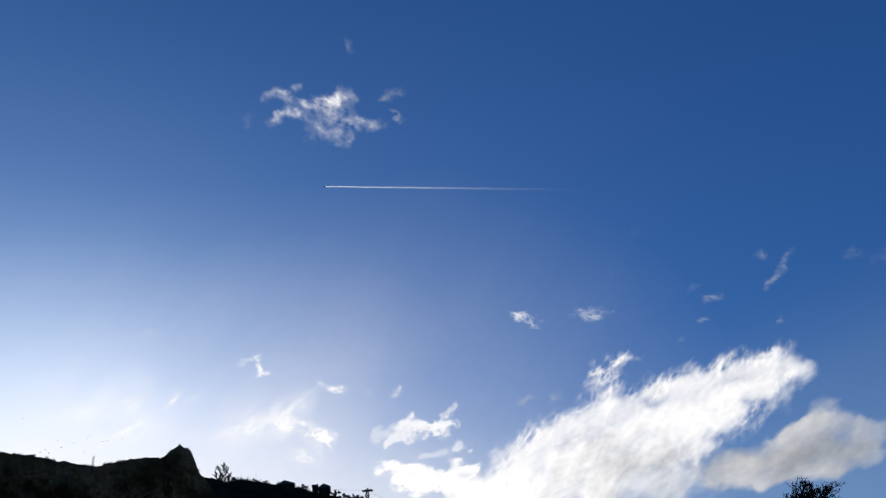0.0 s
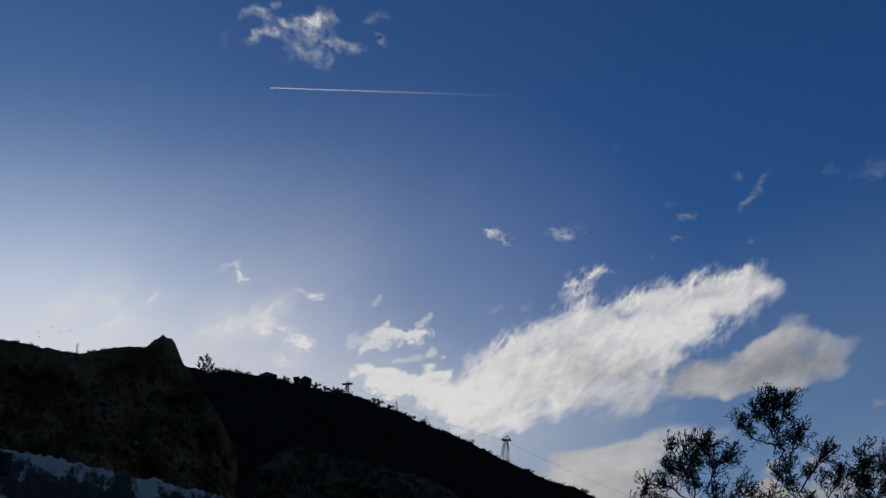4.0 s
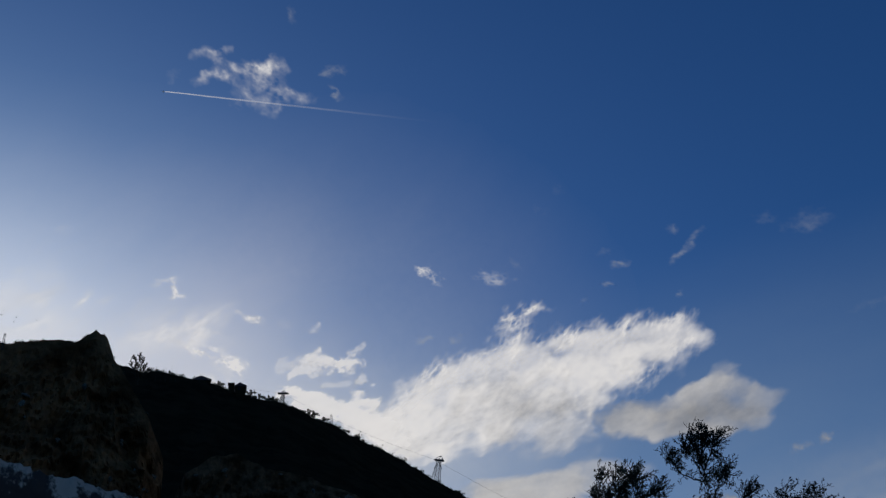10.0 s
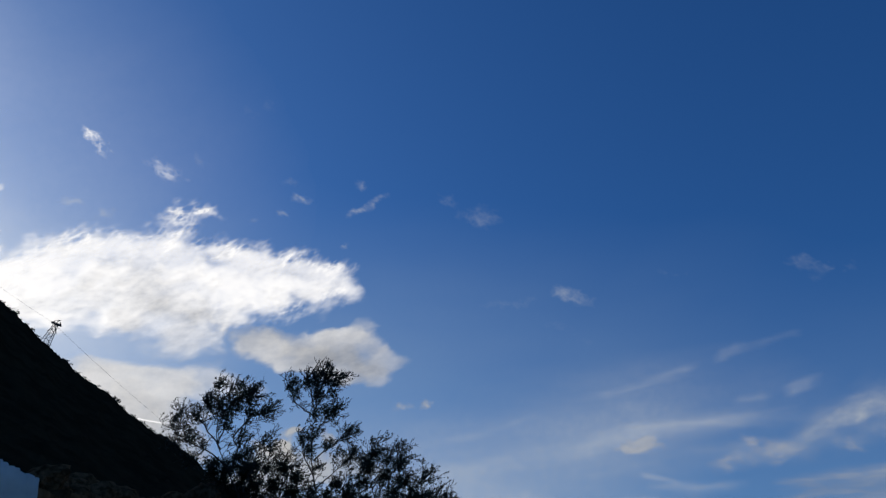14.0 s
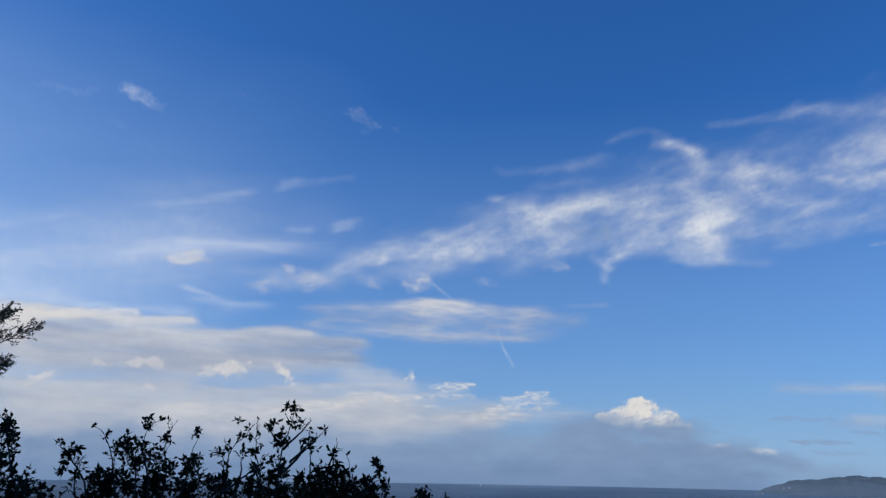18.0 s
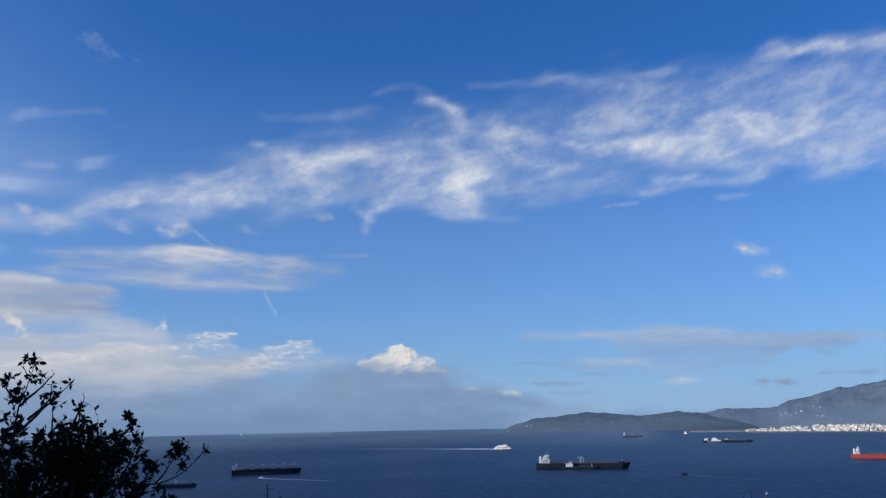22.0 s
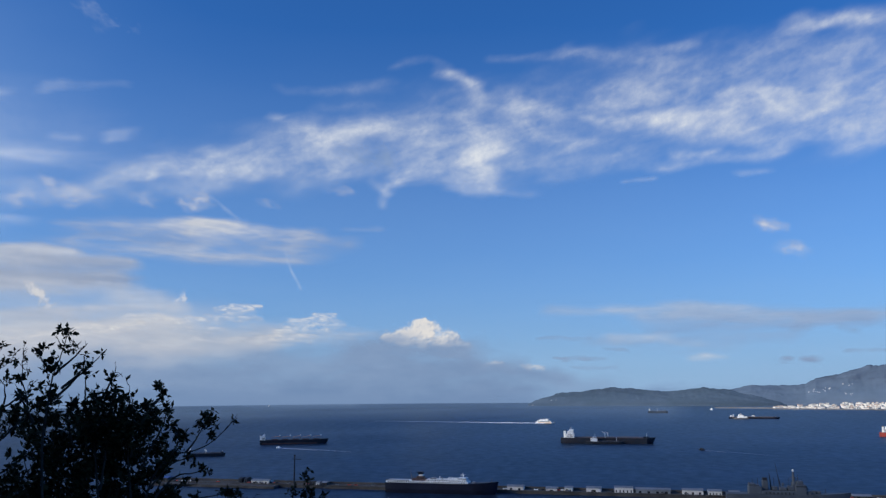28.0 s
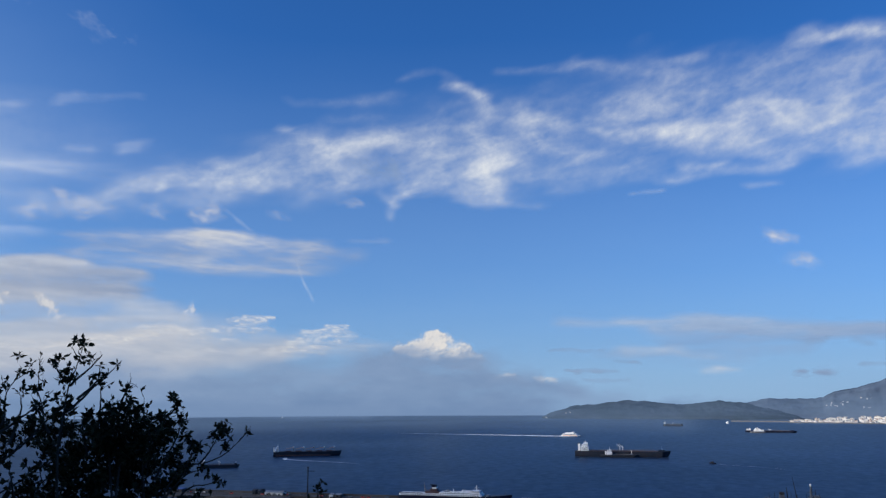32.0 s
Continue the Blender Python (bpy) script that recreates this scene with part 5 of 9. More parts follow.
# ---- far hills ----
def hill(name, label, crest, r_front, r_back, mat, seed, base=-3.0):
    """A long hill with its foot at r_front and its crest towards r_back; crest: azimuth and elevation."""
    az = np.arange(crest[0][0], crest[-1][0] + 0.01, 0.09)
    el = np.interp(az, *zip(*crest))
    k = np.linspace(0, 1, 26)
    A, K = np.meshgrid(az, k)
    R = r_front + (r_back - r_front) * K
    top = EYE.z + r_back * np.tan(np.radians(el))
    H = np.maximum(top, base)[None, :] * (K ** 0.75) * 0.98
    ends = np.clip(np.minimum(A - az[0], az[-1] - A) / 0.6, 0, 1)
    H = H + (H * 0.32 * (noise2(A * 1.1, K * 5, seed, 5) - 0.42)) * np.clip(K * 2, 0, 1)
    H = H + 6 * (noise2(A * 9, K * 18, seed + 1, 3) - 0.5) * np.clip(K * 3, 0, 1)
    H[-1] = -5
    H = np.where(ends < 1, H * ends + (1 - ends) * base, H)
    H[0] = base
    a = np.radians(A)
    ob = mesh_ob(name, np.stack([R * np.sin(a), R * np.cos(a), H], -1).reshape(-1, 3), grid_faces(*A.shape), mat, smooth=True)
    return tagged(ob, label, "hill", kind="structure")


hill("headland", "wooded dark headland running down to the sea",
     [(81.26, -1.88), (81.81, -1.62), (82.60, -1.31), (83.58, -1.04), (85.71, -0.75), (87.62, -0.56), (89.49, -0.80), (91.15, -0.88), (93.34, -0.59), (94.93, -0.81), (96.65, -1.21), (98.65, -1.67)], 3960, 4230, HAZED_HILL, 61)
hill("mountain", "far mountain painted haze-blue behind the coast town",
     [(93.10, -1.77), (94.75, -0.81), (96.35, -0.45), (98.73, -0.53), (99.57, -0.43), (100.19, 0.01), (101.56, 0.26), (103.25, 0.73), (104.88, 0.98), (106.39, 1.13), (108.57, 1.23), (110.78, 0.47)], 4130, 4480, HAZED_MOUNTAIN, 62)


# ---- crag, rubble and the whitewashed wall beside the path ----
def crag(name, label, top, r0, lean, seed, rough=0.8, low=2.0, mat=ROCK, rows=70):
    """A rock face with a broken front; top: azimuth and elevation of its upper edge."""
    az = np.arange(top[0][0], top[-1][0] + 0.01, 0.12)
    el = np.interp(az, *zip(*top))
    k = np.linspace(0, 1, rows)
    A, K = np.meshgrid(az, k)
    el = el + 0.35 * (noise2(az * 1.7, az * 0, seed + 9, 4, 0.6) - 0.5)
    zt = r0 * (1 + lean) * np.tan(np.radians(el))
    z = low + (zt - low)[None, :] * K
    R = r0 * (1 + lean * K)
    s = A * r0 * 0.0175
    n1 = noise2(s / 3.0, z / 2.2, seed, 4) - 0.5
    n2 = np.abs(noise2(s / 0.8, z / 1.0, seed + 1, 5, 0.6) - 0.5)
    n3 = noise2(s / 0.22, z / 0.26, seed + 2, 3) - 0.5
    fade = np.clip((1 - K) * 8, 0.0, 1)
    R = R + rough * (2.4 * n1 + 2.6 * n2 + 0.22 * n3) * fade
    edge = np.clip(np.minimum(A - az[0], az[-1] - A) / 1.2, 0, 1)
    R = R + (1 - edge) * (0.6 + 1.5 * n2 + 2.0 * (n1 + 0.5))
    a = np.radians(A)
    front = np.stack([R * np.sin(a), R * np.cos(a), EYE.z + z], -1)
    back = front[-1:] + np.stack([4 * np.sin(a[-1:]), 4 * np.cos(a[-1:]), np.full_like(a[-1:], -1.0)], -1)
    foot = back.copy()
    foot[..., 2] = EYE.z + low
    g = np.concatenate([front, back, foot], 0)
    ob = mesh_ob(name, g.reshape(-1, 3), grid_faces(*g.shape[:2]), mat, smooth=False)
    rs = np.random.RandomState(seed + 20)
    for i in range(int(len(az) * 0.45)):
        j, k = rs.randint(4, len(az) - 4), rs.randint(rows // 4, rows - 1)
        size = r0 * rs.uniform(0.0020, 0.0075)
        st = new("stone", STONES[i % 6])
        st.parent = ob
        st.matrix_basis = Matrix.LocRotScale(Vector(front[k, j]), Euler(rs.uniform(0, 6.3, 3)), Vector((size * 1.5, size * 1.5, size)))
    return tagged(ob, label, "rock")


def rough_stone(k, mat, detail=2):
    """A broken lump about one metre across."""
    bm = bmesh.new()
    bmesh.ops.create_icosphere(bm, subdivisions=detail, radius=0.5)
    for v in bm.verts:
        o = Vector((k * 7.3, k * 1.9, 0))
        n = noise.noise(v.co * 2.2 + o) + 0.55 * abs(noise.noise(v.co * 5.0 + o)) + 0.3 * noise.noise(v.co * 11 + o)
        v.co = Vector((v.co.x * 1.2, v.co.y, v.co.z * 0.8)) * (1 + 0.45 * n)
    me = bpy.data.meshes.new("stone")
    bm.to_mesh(me)
    bm.free()
    me.materials.append(mat)
    return me


STONES = [rough_stone(k, PALE_STONE, 1) for k in range(6)]
BOULDERS = [rough_stone(k + 9, BOULDER_ROCK, 4) for k in range(5)]
main_crag = crag("rock_crag", "dark limestone crag with a pointed top, in shade",
     [(-57.67, 24.83), (-49.19, 26.37), (-40.90, 27.20), (-34.33, 27.41), (-32.19, 27.34), (-30.33, 27.10), (-28.44, 26.91), (-27.71, 27.12), (-26.76, 27.22), (-25.81, 27.47), (-24.03, 27.46), (-23.26, 27.96), (-22.72, 28.41), (-22.50, 28.22), (-21.91, 27.85), (-21.48, 27.06), (-21.17, 26.41), (-20.88, 26.18), (-19.22, 23.93), (-17.31, 21.31), (-17.02, 19.82), (-17.20, 18.02)], 26, 0.12, 71, 1.0, rows=130)
crag("rock_outcrop", "broken dark rock outcrop below the ridge",
     [(-16.97, 18.01), (-15.77, 19.36), (-14.15, 20.41), (-12.32, 20.55), (-10.16, 19.51), (-6.97, 18.77), (-9.91, 19.31), (-6.87, 18.55), (-4.09, 17.46), (-2.43, 16.44), (-0.79, 15.48), (-0.46, 13.70), (-0.99, 11.91)], 17, 0.1, 72, 0.6, mat=BOULDER_ROCK)
crag("rubble_mound", "dark earthy mound at the end of a wall",
     [(8.28, 6.15), (10.68, 7.34), (12.03, 8.30), (13.24, 8.59), (15.46, 8.09), (16.77, 7.33), (17.46, 6.86), (18.31, 6.22), (19.19, 5.41), (19.97, 4.42), (22.14, 3.66), (24.98, 3.42)], 14.2, 0.03, 73, 0.25, -1.6, mat=BOULDER_ROCK)
for i, ((az_b, el_b), size) in enumerate((((12.01, 8.06), .55), ((13.57, 8.55), .70), ((15.31, 8.36), .62), ((16.73, 7.57), .50), ((16.62, 6.29), .62), ((17.92, 6.54), .46), ((18.84, 5.49), .42), ((14.96, 7.30), .52), ((10.35, 7.47), .6),
                                         ((13.44, 7.58), .36), ((15.36, 6.03), .40), ((17.49, 5.15), .5), ((21.34, 4.05), .34), ((22.78, 4.41), .42), ((24.33, 4.29), .36), ((25.43, 3.86), .30))):
    rs_b = np.random.RandomState(300 + i)
    bo = new("boulder", BOULDERS[i % 5])
    bo.matrix_basis = Matrix.LocRotScale(at(az_b, el_b, (14.3 if az_b < 15.5 else 12.4) + 0.1 * (i % 3)), Euler(rs_b.uniform(0, 6.3, 3)), Vector((size, size * 0.95, size)) * (1.1 if az_b < 15.5 else 0.72))
    tagged(bo, "rough weathered limestone boulder heaped by a wall's end", "boulder", "boulders at the wall")
# ---- wall beside the path ----
def path_wall():
    a, b = Vector((-1.9, 2.94, 0)), Vector((2.94, 12.2, 0))
    d = (b - a).normalized()
    a = a - d * 3.2
    b = b + d * 0.8
    length = (b - a).length
    whole = length + 2.2
    out = Vector((-d.y, d.x, 0))          # away from the path
    top = 131.37
    wall = thing("retaining_wall", Matrix(), "old whitewashed rubble wall with peeling grey plaster", "wall")
    s = np.arange(0, whole, 0.016)
    rs = np.random.RandomState(5)
    ragged = 0.075 * (noise2(s * 9.0, s * 0 + 2, 31, 5, 0.85) - 0.5) - 0.03 + np.where(s > 12.2, np.minimum((s - 12.2) * 0.14, 0.25 - (s - 14) * 0.085), 0) - 0.10 * np.clip((s - 5.5) / 1.5, 0, 1) * (s < 9)
    core_top = top + ragged - 0.05 + 0.05 * noise2(s * 1.3, s * 0 + 4, 32, 4) + 0.5 * np.clip((s - length + 5.0) / 4.0, 0, 1) * noise2(s * 0.9, s * 0, 35, 3)
    z = np.linspace(0, 1, 34)
    S, Z = np.meshgrid(s, z)
    zz = 127.0 + (core_top[None, :] - 127.0) * Z
    bump = 0.10 * (noise2(S * 2.2, zz * 2.6, 33, 3) - 0.5) + 0.10 * np.abs(noise2(S * 5, zz * 6, 34, 3) - 0.5)
    off = 0.05 + bump
    front = np.stack([a.x + d.x * S + out.x * off, a.y + d.y * S + out.y * off, zz], -1)
    cap = front[-1:] + np.array([out.x, out.y, 0]) * 0.5
    foot = cap.copy()
    foot[..., 2] = 127.0
    g = np.concatenate([front, cap, foot], 0)
    mesh_ob("rubble_core", g.reshape(-1, 3), grid_faces(*g.shape[:2]), BOULDER_ROCK, wall, "dark rubble stone core")
    zp = 127.0 + (top + ragged[None, :] - 127.0) * Z
    offp = -0.035 + 0.03 * (noise2(S * 1.4, zp * 1.7, 36, 4) - 0.5)
    sheet = np.stack([a.x + d.x * S + out.x * offp, a.y + d.y * S + out.y * offp, zp], -1)
    lip = sheet[-1:] + np.array([out.x, out.y, -0.01]) * 0.14
    g = np.concatenate([sheet, lip], 0)
    for s0, s1 in ((0.0, 6.9), (6.88, 8.15), (11.9, whole)):
        use = np.where((s >= s0) & (s <= s1))[0]
        q = g[:, use]
        tear = (0.16 if s1 < 9 else 0.9) * (noise2(z * 14, z * 0 + s1, 38, 4, 0.7) - 0.5)
        if s1 > 8:
            q[:-1, -1, 0] += d.x * tear
            q[:-1, -1, 1] += d.y * tear
        mesh_ob("plaster", q.reshape(-1, 3), grid_faces(*q.shape[:2]), WHITEWASH if s0 > 1 else PLASTER, wall, "peeling whitewashed plaster coat", smooth=True)
    # a painted ring-like mark, unreadable
    bm = bmesh.new()
    for (x0, x1, z0, z1) in ((3.222, 3.258, 131.225, 131.31), (3.08, 3.222, 131.285, 131.31), (3.045, 3.08, 131.16, 131.31), (3.08, 3.222, 131.225, 131.25)):
        box(bm, x0, x1, -0.058, -0.02, z0, z1, 0.006)
    m = Matrix(((d.x, out.x, 0, a.x), (d.y, out.y, 0, a.y), (0, 0, 1, 0), (0, 0, 0, 1)))
    bm.transform(m)
    part("painted_mark", bm, PAINT_DARK, wall, "dark blue painted mark")
    # loose rubble stones along the top
    shapes = [rough_stone(k, BOULDER_ROCK, 3) for k in range(5)]
    for i in range(150):
        far = i % 3 > 0
        q = rs.uniform(length - 5.2, length + 1.4) if far else rs.uniform(0.5, length)
        size = rs.uniform(0.18, 0.42) if far else rs.uniform(0.05, 0.13)
        ct = float(np.interp(q, s, core_top))
        p = a + d * q + out * (rs.uniform(0.30, 0.70) if far else rs.uniform(0.1, 0.5))
        ob = new("stone", shapes[i % 5])
        ob.parent = wall
        ob.matrix_basis = Matrix.LocRotScale((p.x, p.y, ct - 0.04 - size * 0.12 - max(0.0, q - length) * 0.35 + (rs.uniform(0, 0.25) if far and q < length else 0)), Euler((rs.uniform(-.4, .4), rs.uniform(-.4, .4), rs.uniform(0, 6.3))), (size, size, size))


path_wall()
low = thing("low_wall", Matrix(), "low whitewashed wall below the boulders", "wall")
la, lb = at(20.2, 4.0, 12.0), at(25.2, 3.75, 12.0)
bm_l = bmesh.new()
box(bm_l, 0, (lb - la).length, 0, 0.3, -2.2, 0, 0.02)
bm_l.transform(Matrix.Translation(la) @ (lb - la).to_track_quat('X', 'Z').to_matrix().to_4x4())
part("body", bm_l, WHITEWASH, low)


# ---- small things on the ridge ----
def crest_point(az, el):
    """On the crest of the ridge in that direction."""
    r = float(crest_distance(az))
    return Vector((r * math.sin(radians(az)), r * math.cos(radians(az)), EYE.z + r * math.tan(radians(el))))


def hut(az, el, w, rise, label):
    """A gabled hut sunk behind the crest; az, el: its eaves."""
    p = crest_point(az, el) * 1.0
    p -= Vector((p.x, p.y, p.z - EYE.z)) * 0.03
    ob = thing("hut", Matrix.Translation(p) @ Matrix.Rotation(-radians(az), 4, "Z"), label, "hut", "huts on the ridge")
    bm = bmesh.new()
    box(bm, -w * 0.46, w * 0.46, 0, 7, -9, 0)
    # walls take the slope's near-black colour, for a backlit outline
    wall = part("wall", bm, BACKLIT_DARK, ob)
    bm = bmesh.new()
    for y in (-0.8, 7.8):
        for x, z in ((-w / 2 - 0.4, -0.25), (w / 2 + 0.4, -0.25), (w / 2 + 0.4, 0.1), (-w * 0.05, rise), (-w / 2 - 0.4, 0.1)):
            bm.verts.new((x, y, z))
    bm.verts.ensure_lookup_table()
    v = list(bm.verts)
    bm.faces.new(v[0:5])
    bm.faces.new(v[9:4:-1])
    for k in range(5):
        bm.faces.new((v[k], v[k + 5], v[(k + 1) % 5 + 5], v[(k + 1) % 5]))
    part("roof", bm, DECK_RED, ob)
    bm = bmesh.new()
    box(bm, -w * 0.2, -w * 0.05, -0.06, 0.1, -2.2, -0.9)
    part("window", bm, GLASS_DARK, wall)
    return ob


hut(-15.05, 25.43, 10.5, 2.5, "dark gabled hut on the ridge crest")
hut(-12.23, 25.01, 6.6, 2.3, "dark gabled hut beside a flat annex on the ridge")
annex = thing("hut_annex", Matrix.Translation(EYE + (crest_point(-12.90, 25.21) - EYE) * 0.97) @ Matrix.Rotation(radians(13), 4, "Z"), "low flat-roofed block beside a ridge hut", "hut")
# same darkened colour as the hut walls
part("wall", box(bmesh.new(), -1.7, 1.7, 0, 4, -9, 0, 0.1), BACKLIT_DARK, annex)
part("roof", box(bmesh.new(), -2.0, 2.0, -0.3, 4.3, 0, 0.35, 0.08), DECK_RED, annex)


def pylon(az, el_base, h, label, lean=0.0, wide=0.21):
    p = crest_point(az, el_base)
    ob = thing("cable_pylon", Matrix.Translation(p) @ Matrix.Rotation(-radians(az + 15), 4, "Z") @ Matrix.Rotation(radians(lean), 4, "Y"), label, "pylon", "cable car pylons")
    b, t = h * 0.17, h * 0.07
    for sx in (-1, 1):
        for sy in (-1, 1):
            part("leg", rod(bmesh.new(), (sx * b, sy * b, -3), (sx * t, sy * t, h * 0.8), 0.19), STEEL_DARK, ob)
    n = 4
    for k in range(n):
        z0, z1 = h * 0.8 * k / n, h * 0.8 * (k + 1) / n
        w0, w1 = b + (t - b) * k / n, b + (t - b) * (k + 1) / n
        for sy in (-1, 1):
            part("brace", rod(bmesh.new(), (-w0, sy * w0, z0), (w1, sy * w1, z1), 0.12), STEEL_DARK, ob)
            part("brace", rod(bmesh.new(), (w0, sy * w0, z0), (-w1, sy * w1, z1), 0.12), STEEL_DARK, ob)
    part("platform", box(bmesh.new(), -h * wide, h * wide, -1.2, 1.2, h * 0.80, h * 0.86, 0.1), STEEL_DARK, ob)
    for sx in (-1, 1):
        part("sheave_arm", rod(bmesh.new(), (sx * h * 0.19, 0, h * 0.45), (sx * h * 0.06, 0, h * 0.62), 0.25), STEEL_DARK, ob)
        part("saddle", rod(bmesh.new(), (sx * h * 0.17, 0, h * 0.86), (sx * h * 0.1, 0, h * 0.95), 0.3), STEEL_DARK, ob)
    part("top_frame", rod(bmesh.new(), (-h * 0.03, 0, h * 0.86), (h * 0.05, 0, h * 1.04), 0.22), STEEL_DARK, ob)
    part("top_bar", rod(bmesh.new(), (-h * 0.08, 0, h * 0.98), (h * 0.1, 0, h * 1.03), 0.2), STEEL_DARK, ob)
    return p + Vector((0, 0, h * 0.9))


pylon_a = pylon(-9.2, 23.75, 8.6, "short cable car pylon with wide platform on the crest", 8, 0.40)
pylon_b = pylon(1.75, 17.95, 14.5, "tall lattice cable car pylon on the ridge slope", 16)


def cable(a, b, sag, label):
    pts = [a.lerp(b, k / 16) - Vector((0, 0, 4 * sag * (k / 16) * (1 - k / 16))) for k in range(17)]
    bm = bmesh.new()
    for p, q in zip(pts, pts[1:]):
        rod(bm, p, q, 0.05, n=5)
    me = bpy.data.meshes.new("cable")
    bm.to_mesh(me)
    bm.free()
    me.materials.append(STEEL_GREY)
    tagged(new("cable", me), label, "cable", "cable car ropes")


cable(pylon_a, pylon_b, 3.0, "thin steel rope between two ridge pylons")
cable(pylon_b, at(22, 6.5, 520), 6.0, "thin steel rope running down from a ridge pylon")
cable(crest_point(-12.6, 25.0), pylon_a, 0.5, "thin steel rope along the ridge crest")
for az_p, el_p, h_p in ((-28.6, 27.0, 0.32), (-5.6, 22.35, 5.5)):
    r_p = 28.5 if az_p < -20 else 500
    base_p = Vector((r_p * math.sin(radians(az_p)), r_p * math.cos(radians(az_p)), EYE.z + r_p * math.tan(radians(el_p))))
    post = thing("ridge_post", Matrix.Translation(base_p), "slim dark post standing on the skyline", "post")
    for k in (0, 1):
        part("pole", rod(bmesh.new(), (k * h_p * 0.18, 0, -h_p), (k * h_p * 0.14, 0, h_p), h_p * 0.035), STEEL_DARK, post)


# ---- branches and leaves ----
def tube(acc, pts, r0, r1, n=5):
    """Adds a tapered bent tube to acc = (verts, faces)."""
    V, F = acc
    start, m = len(V), len(pts)
    for i, p in enumerate(pts):
        t = (pts[min(i + 1, m - 1)] - pts[max(i - 1, 0)]).normalized()
        u = t.cross(Vector((0.31, 0.87, 0.38))).normalized()
        w = t.cross(u)
        r = r0 + (r1 - r0) * i / (m - 1)
        for k in range(n):
            c = 2 * math.pi * k / n
            V.append(tuple(p + u * (r * math.cos(c)) + w * (r * math.sin(c))))
    for i in range(m - 1):
        for k in range(n):
            F.append((start + i * n + k, start + i * n + (k + 1) % n, start + (i + 1) * n + (k + 1) % n, start + (i + 1) * n + k))


def add_leaf(acc, p, d, size, rs, slim=0.3):
    V, F = acc
    side = d.cross(Vector(rs.normal(size=3))).normalized() * size * slim
    up = d.cross(side).normalized() * size * 0.12
    s = len(V)
    V.extend((tuple(p), tuple(p + d * size * 0.45 + side + up), tuple(p + d * size), tuple(p + d * size * 0.45 - side + up), tuple(p + d * size * 0.5)))
    F.extend(((s, s + 1, s + 4), (s + 1, s + 2, s + 4), (s + 2, s + 3, s + 4), (s + 3, s, s + 4)))


def smooth_path(pts, rs, wiggle, n=14):
    out = []
    m = len(pts) - 1
    for i in range(n + 1):
        s = i / n * m
        k = min(int(s), m - 1)
        f = s - k
        p0, p1, p2, p3 = pts[max(k - 1, 0)], pts[k], pts[k + 1], pts[min(k + 2, m)]
        q = 0.5 * ((2 * p1) + (p2 - p0) * f + (2 * p0 - 5 * p1 + 4 * p2 - p3) * f * f + (3 * p1 - p0 - 3 * p2 + p3) * f ** 3)
        out.append(q + Vector(rs.normal(size=3)) * wiggle * (0 if i == 0 else 1))
    return out


def sprout(wood, leaves, path, rs, count, length, spread, wind, depth, leaf, per, slim, r, lo=0.3, bare=0.0, fine=0.0):
    """Twigs along a path; the last generation carries the leaves."""
    m = len(path) - 1
    for _ in range(count):
        s = (lo + (1 - lo) * rs.rand() ** 0.7) * m
        k = min(int(s), m - 1)
        p = path[k].lerp(path[k + 1], s - k)
        t = (path[k + 1] - path[k]).normalized()
        d = (t * 0.7 + Vector(rs.normal(size=3)) * spread + wind).normalized()
        ln = length * rs.uniform(0.5, 1.25)
        pts, q, dd = [p], p.copy(), d.copy()
        for j in range(4):
            dd = (dd + Vector(rs.normal(size=3)) * 0.22 + wind * 0.25).normalized()
            q = q + dd * ln / 4
            pts.append(q.copy())
        tube(wood, pts, r, r * 0.45, 4 if depth else 3)
        if depth:
            sprout(wood, leaves, pts, rs, max(2, int(4 * ln / length)), length * 0.5, spread, wind, depth - 1, leaf, per, slim, max(r * 0.55, fine), 0.25, bare, fine)
        elif rs.rand() >= bare:
            for j in range(per):
                f = 1 - rs.rand() ** 1.7 * 0.8
                i0 = min(int(f * 4), 3)
                lp = pts[i0].lerp(pts[i0 + 1], f * 4 - i0)
                ld = (dd * 0.6 + Vector(rs.normal(size=3)) * 0.75).normalized()
                add_leaf(leaves, lp, ld, leaf * rs.uniform(0.55, 1.2), rs, slim)


def tuft(wood, leaves, p, r, leaf, slim, dist, rs, wind, full):
    """A loose tuft of leaves on fine twigs, about r from its middle to its edge."""
    step = min(leaf, 0.55 * r)
    for _ in range(int(full * (4 + 5.0 * (r / leaf) ** 2))):
        d = (Vector(rs.normal(size=3)) + wind * 1.5).normalized()
        a = p + Vector(rs.normal(size=3)) * r * 0.33
        b = a + d * step * rs.uniform(0.5, 1.2)
        c = b + (d + Vector(rs.normal(size=3)) * 0.5).normalized() * step * rs.uniform(0.4, 1.0)
        tube(wood, [a, b, c], dist * 0.00032, dist * 0.00018, 3)
        for q in (b, c, a.lerp(b, 0.6), c):
            if rs.rand() < 0.8:
                add_leaf(leaves, q, (d * 0.5 + Vector(rs.normal(size=3)) * 0.8).normalized(), leaf * rs.uniform(0.5, 1.15), rs, slim)


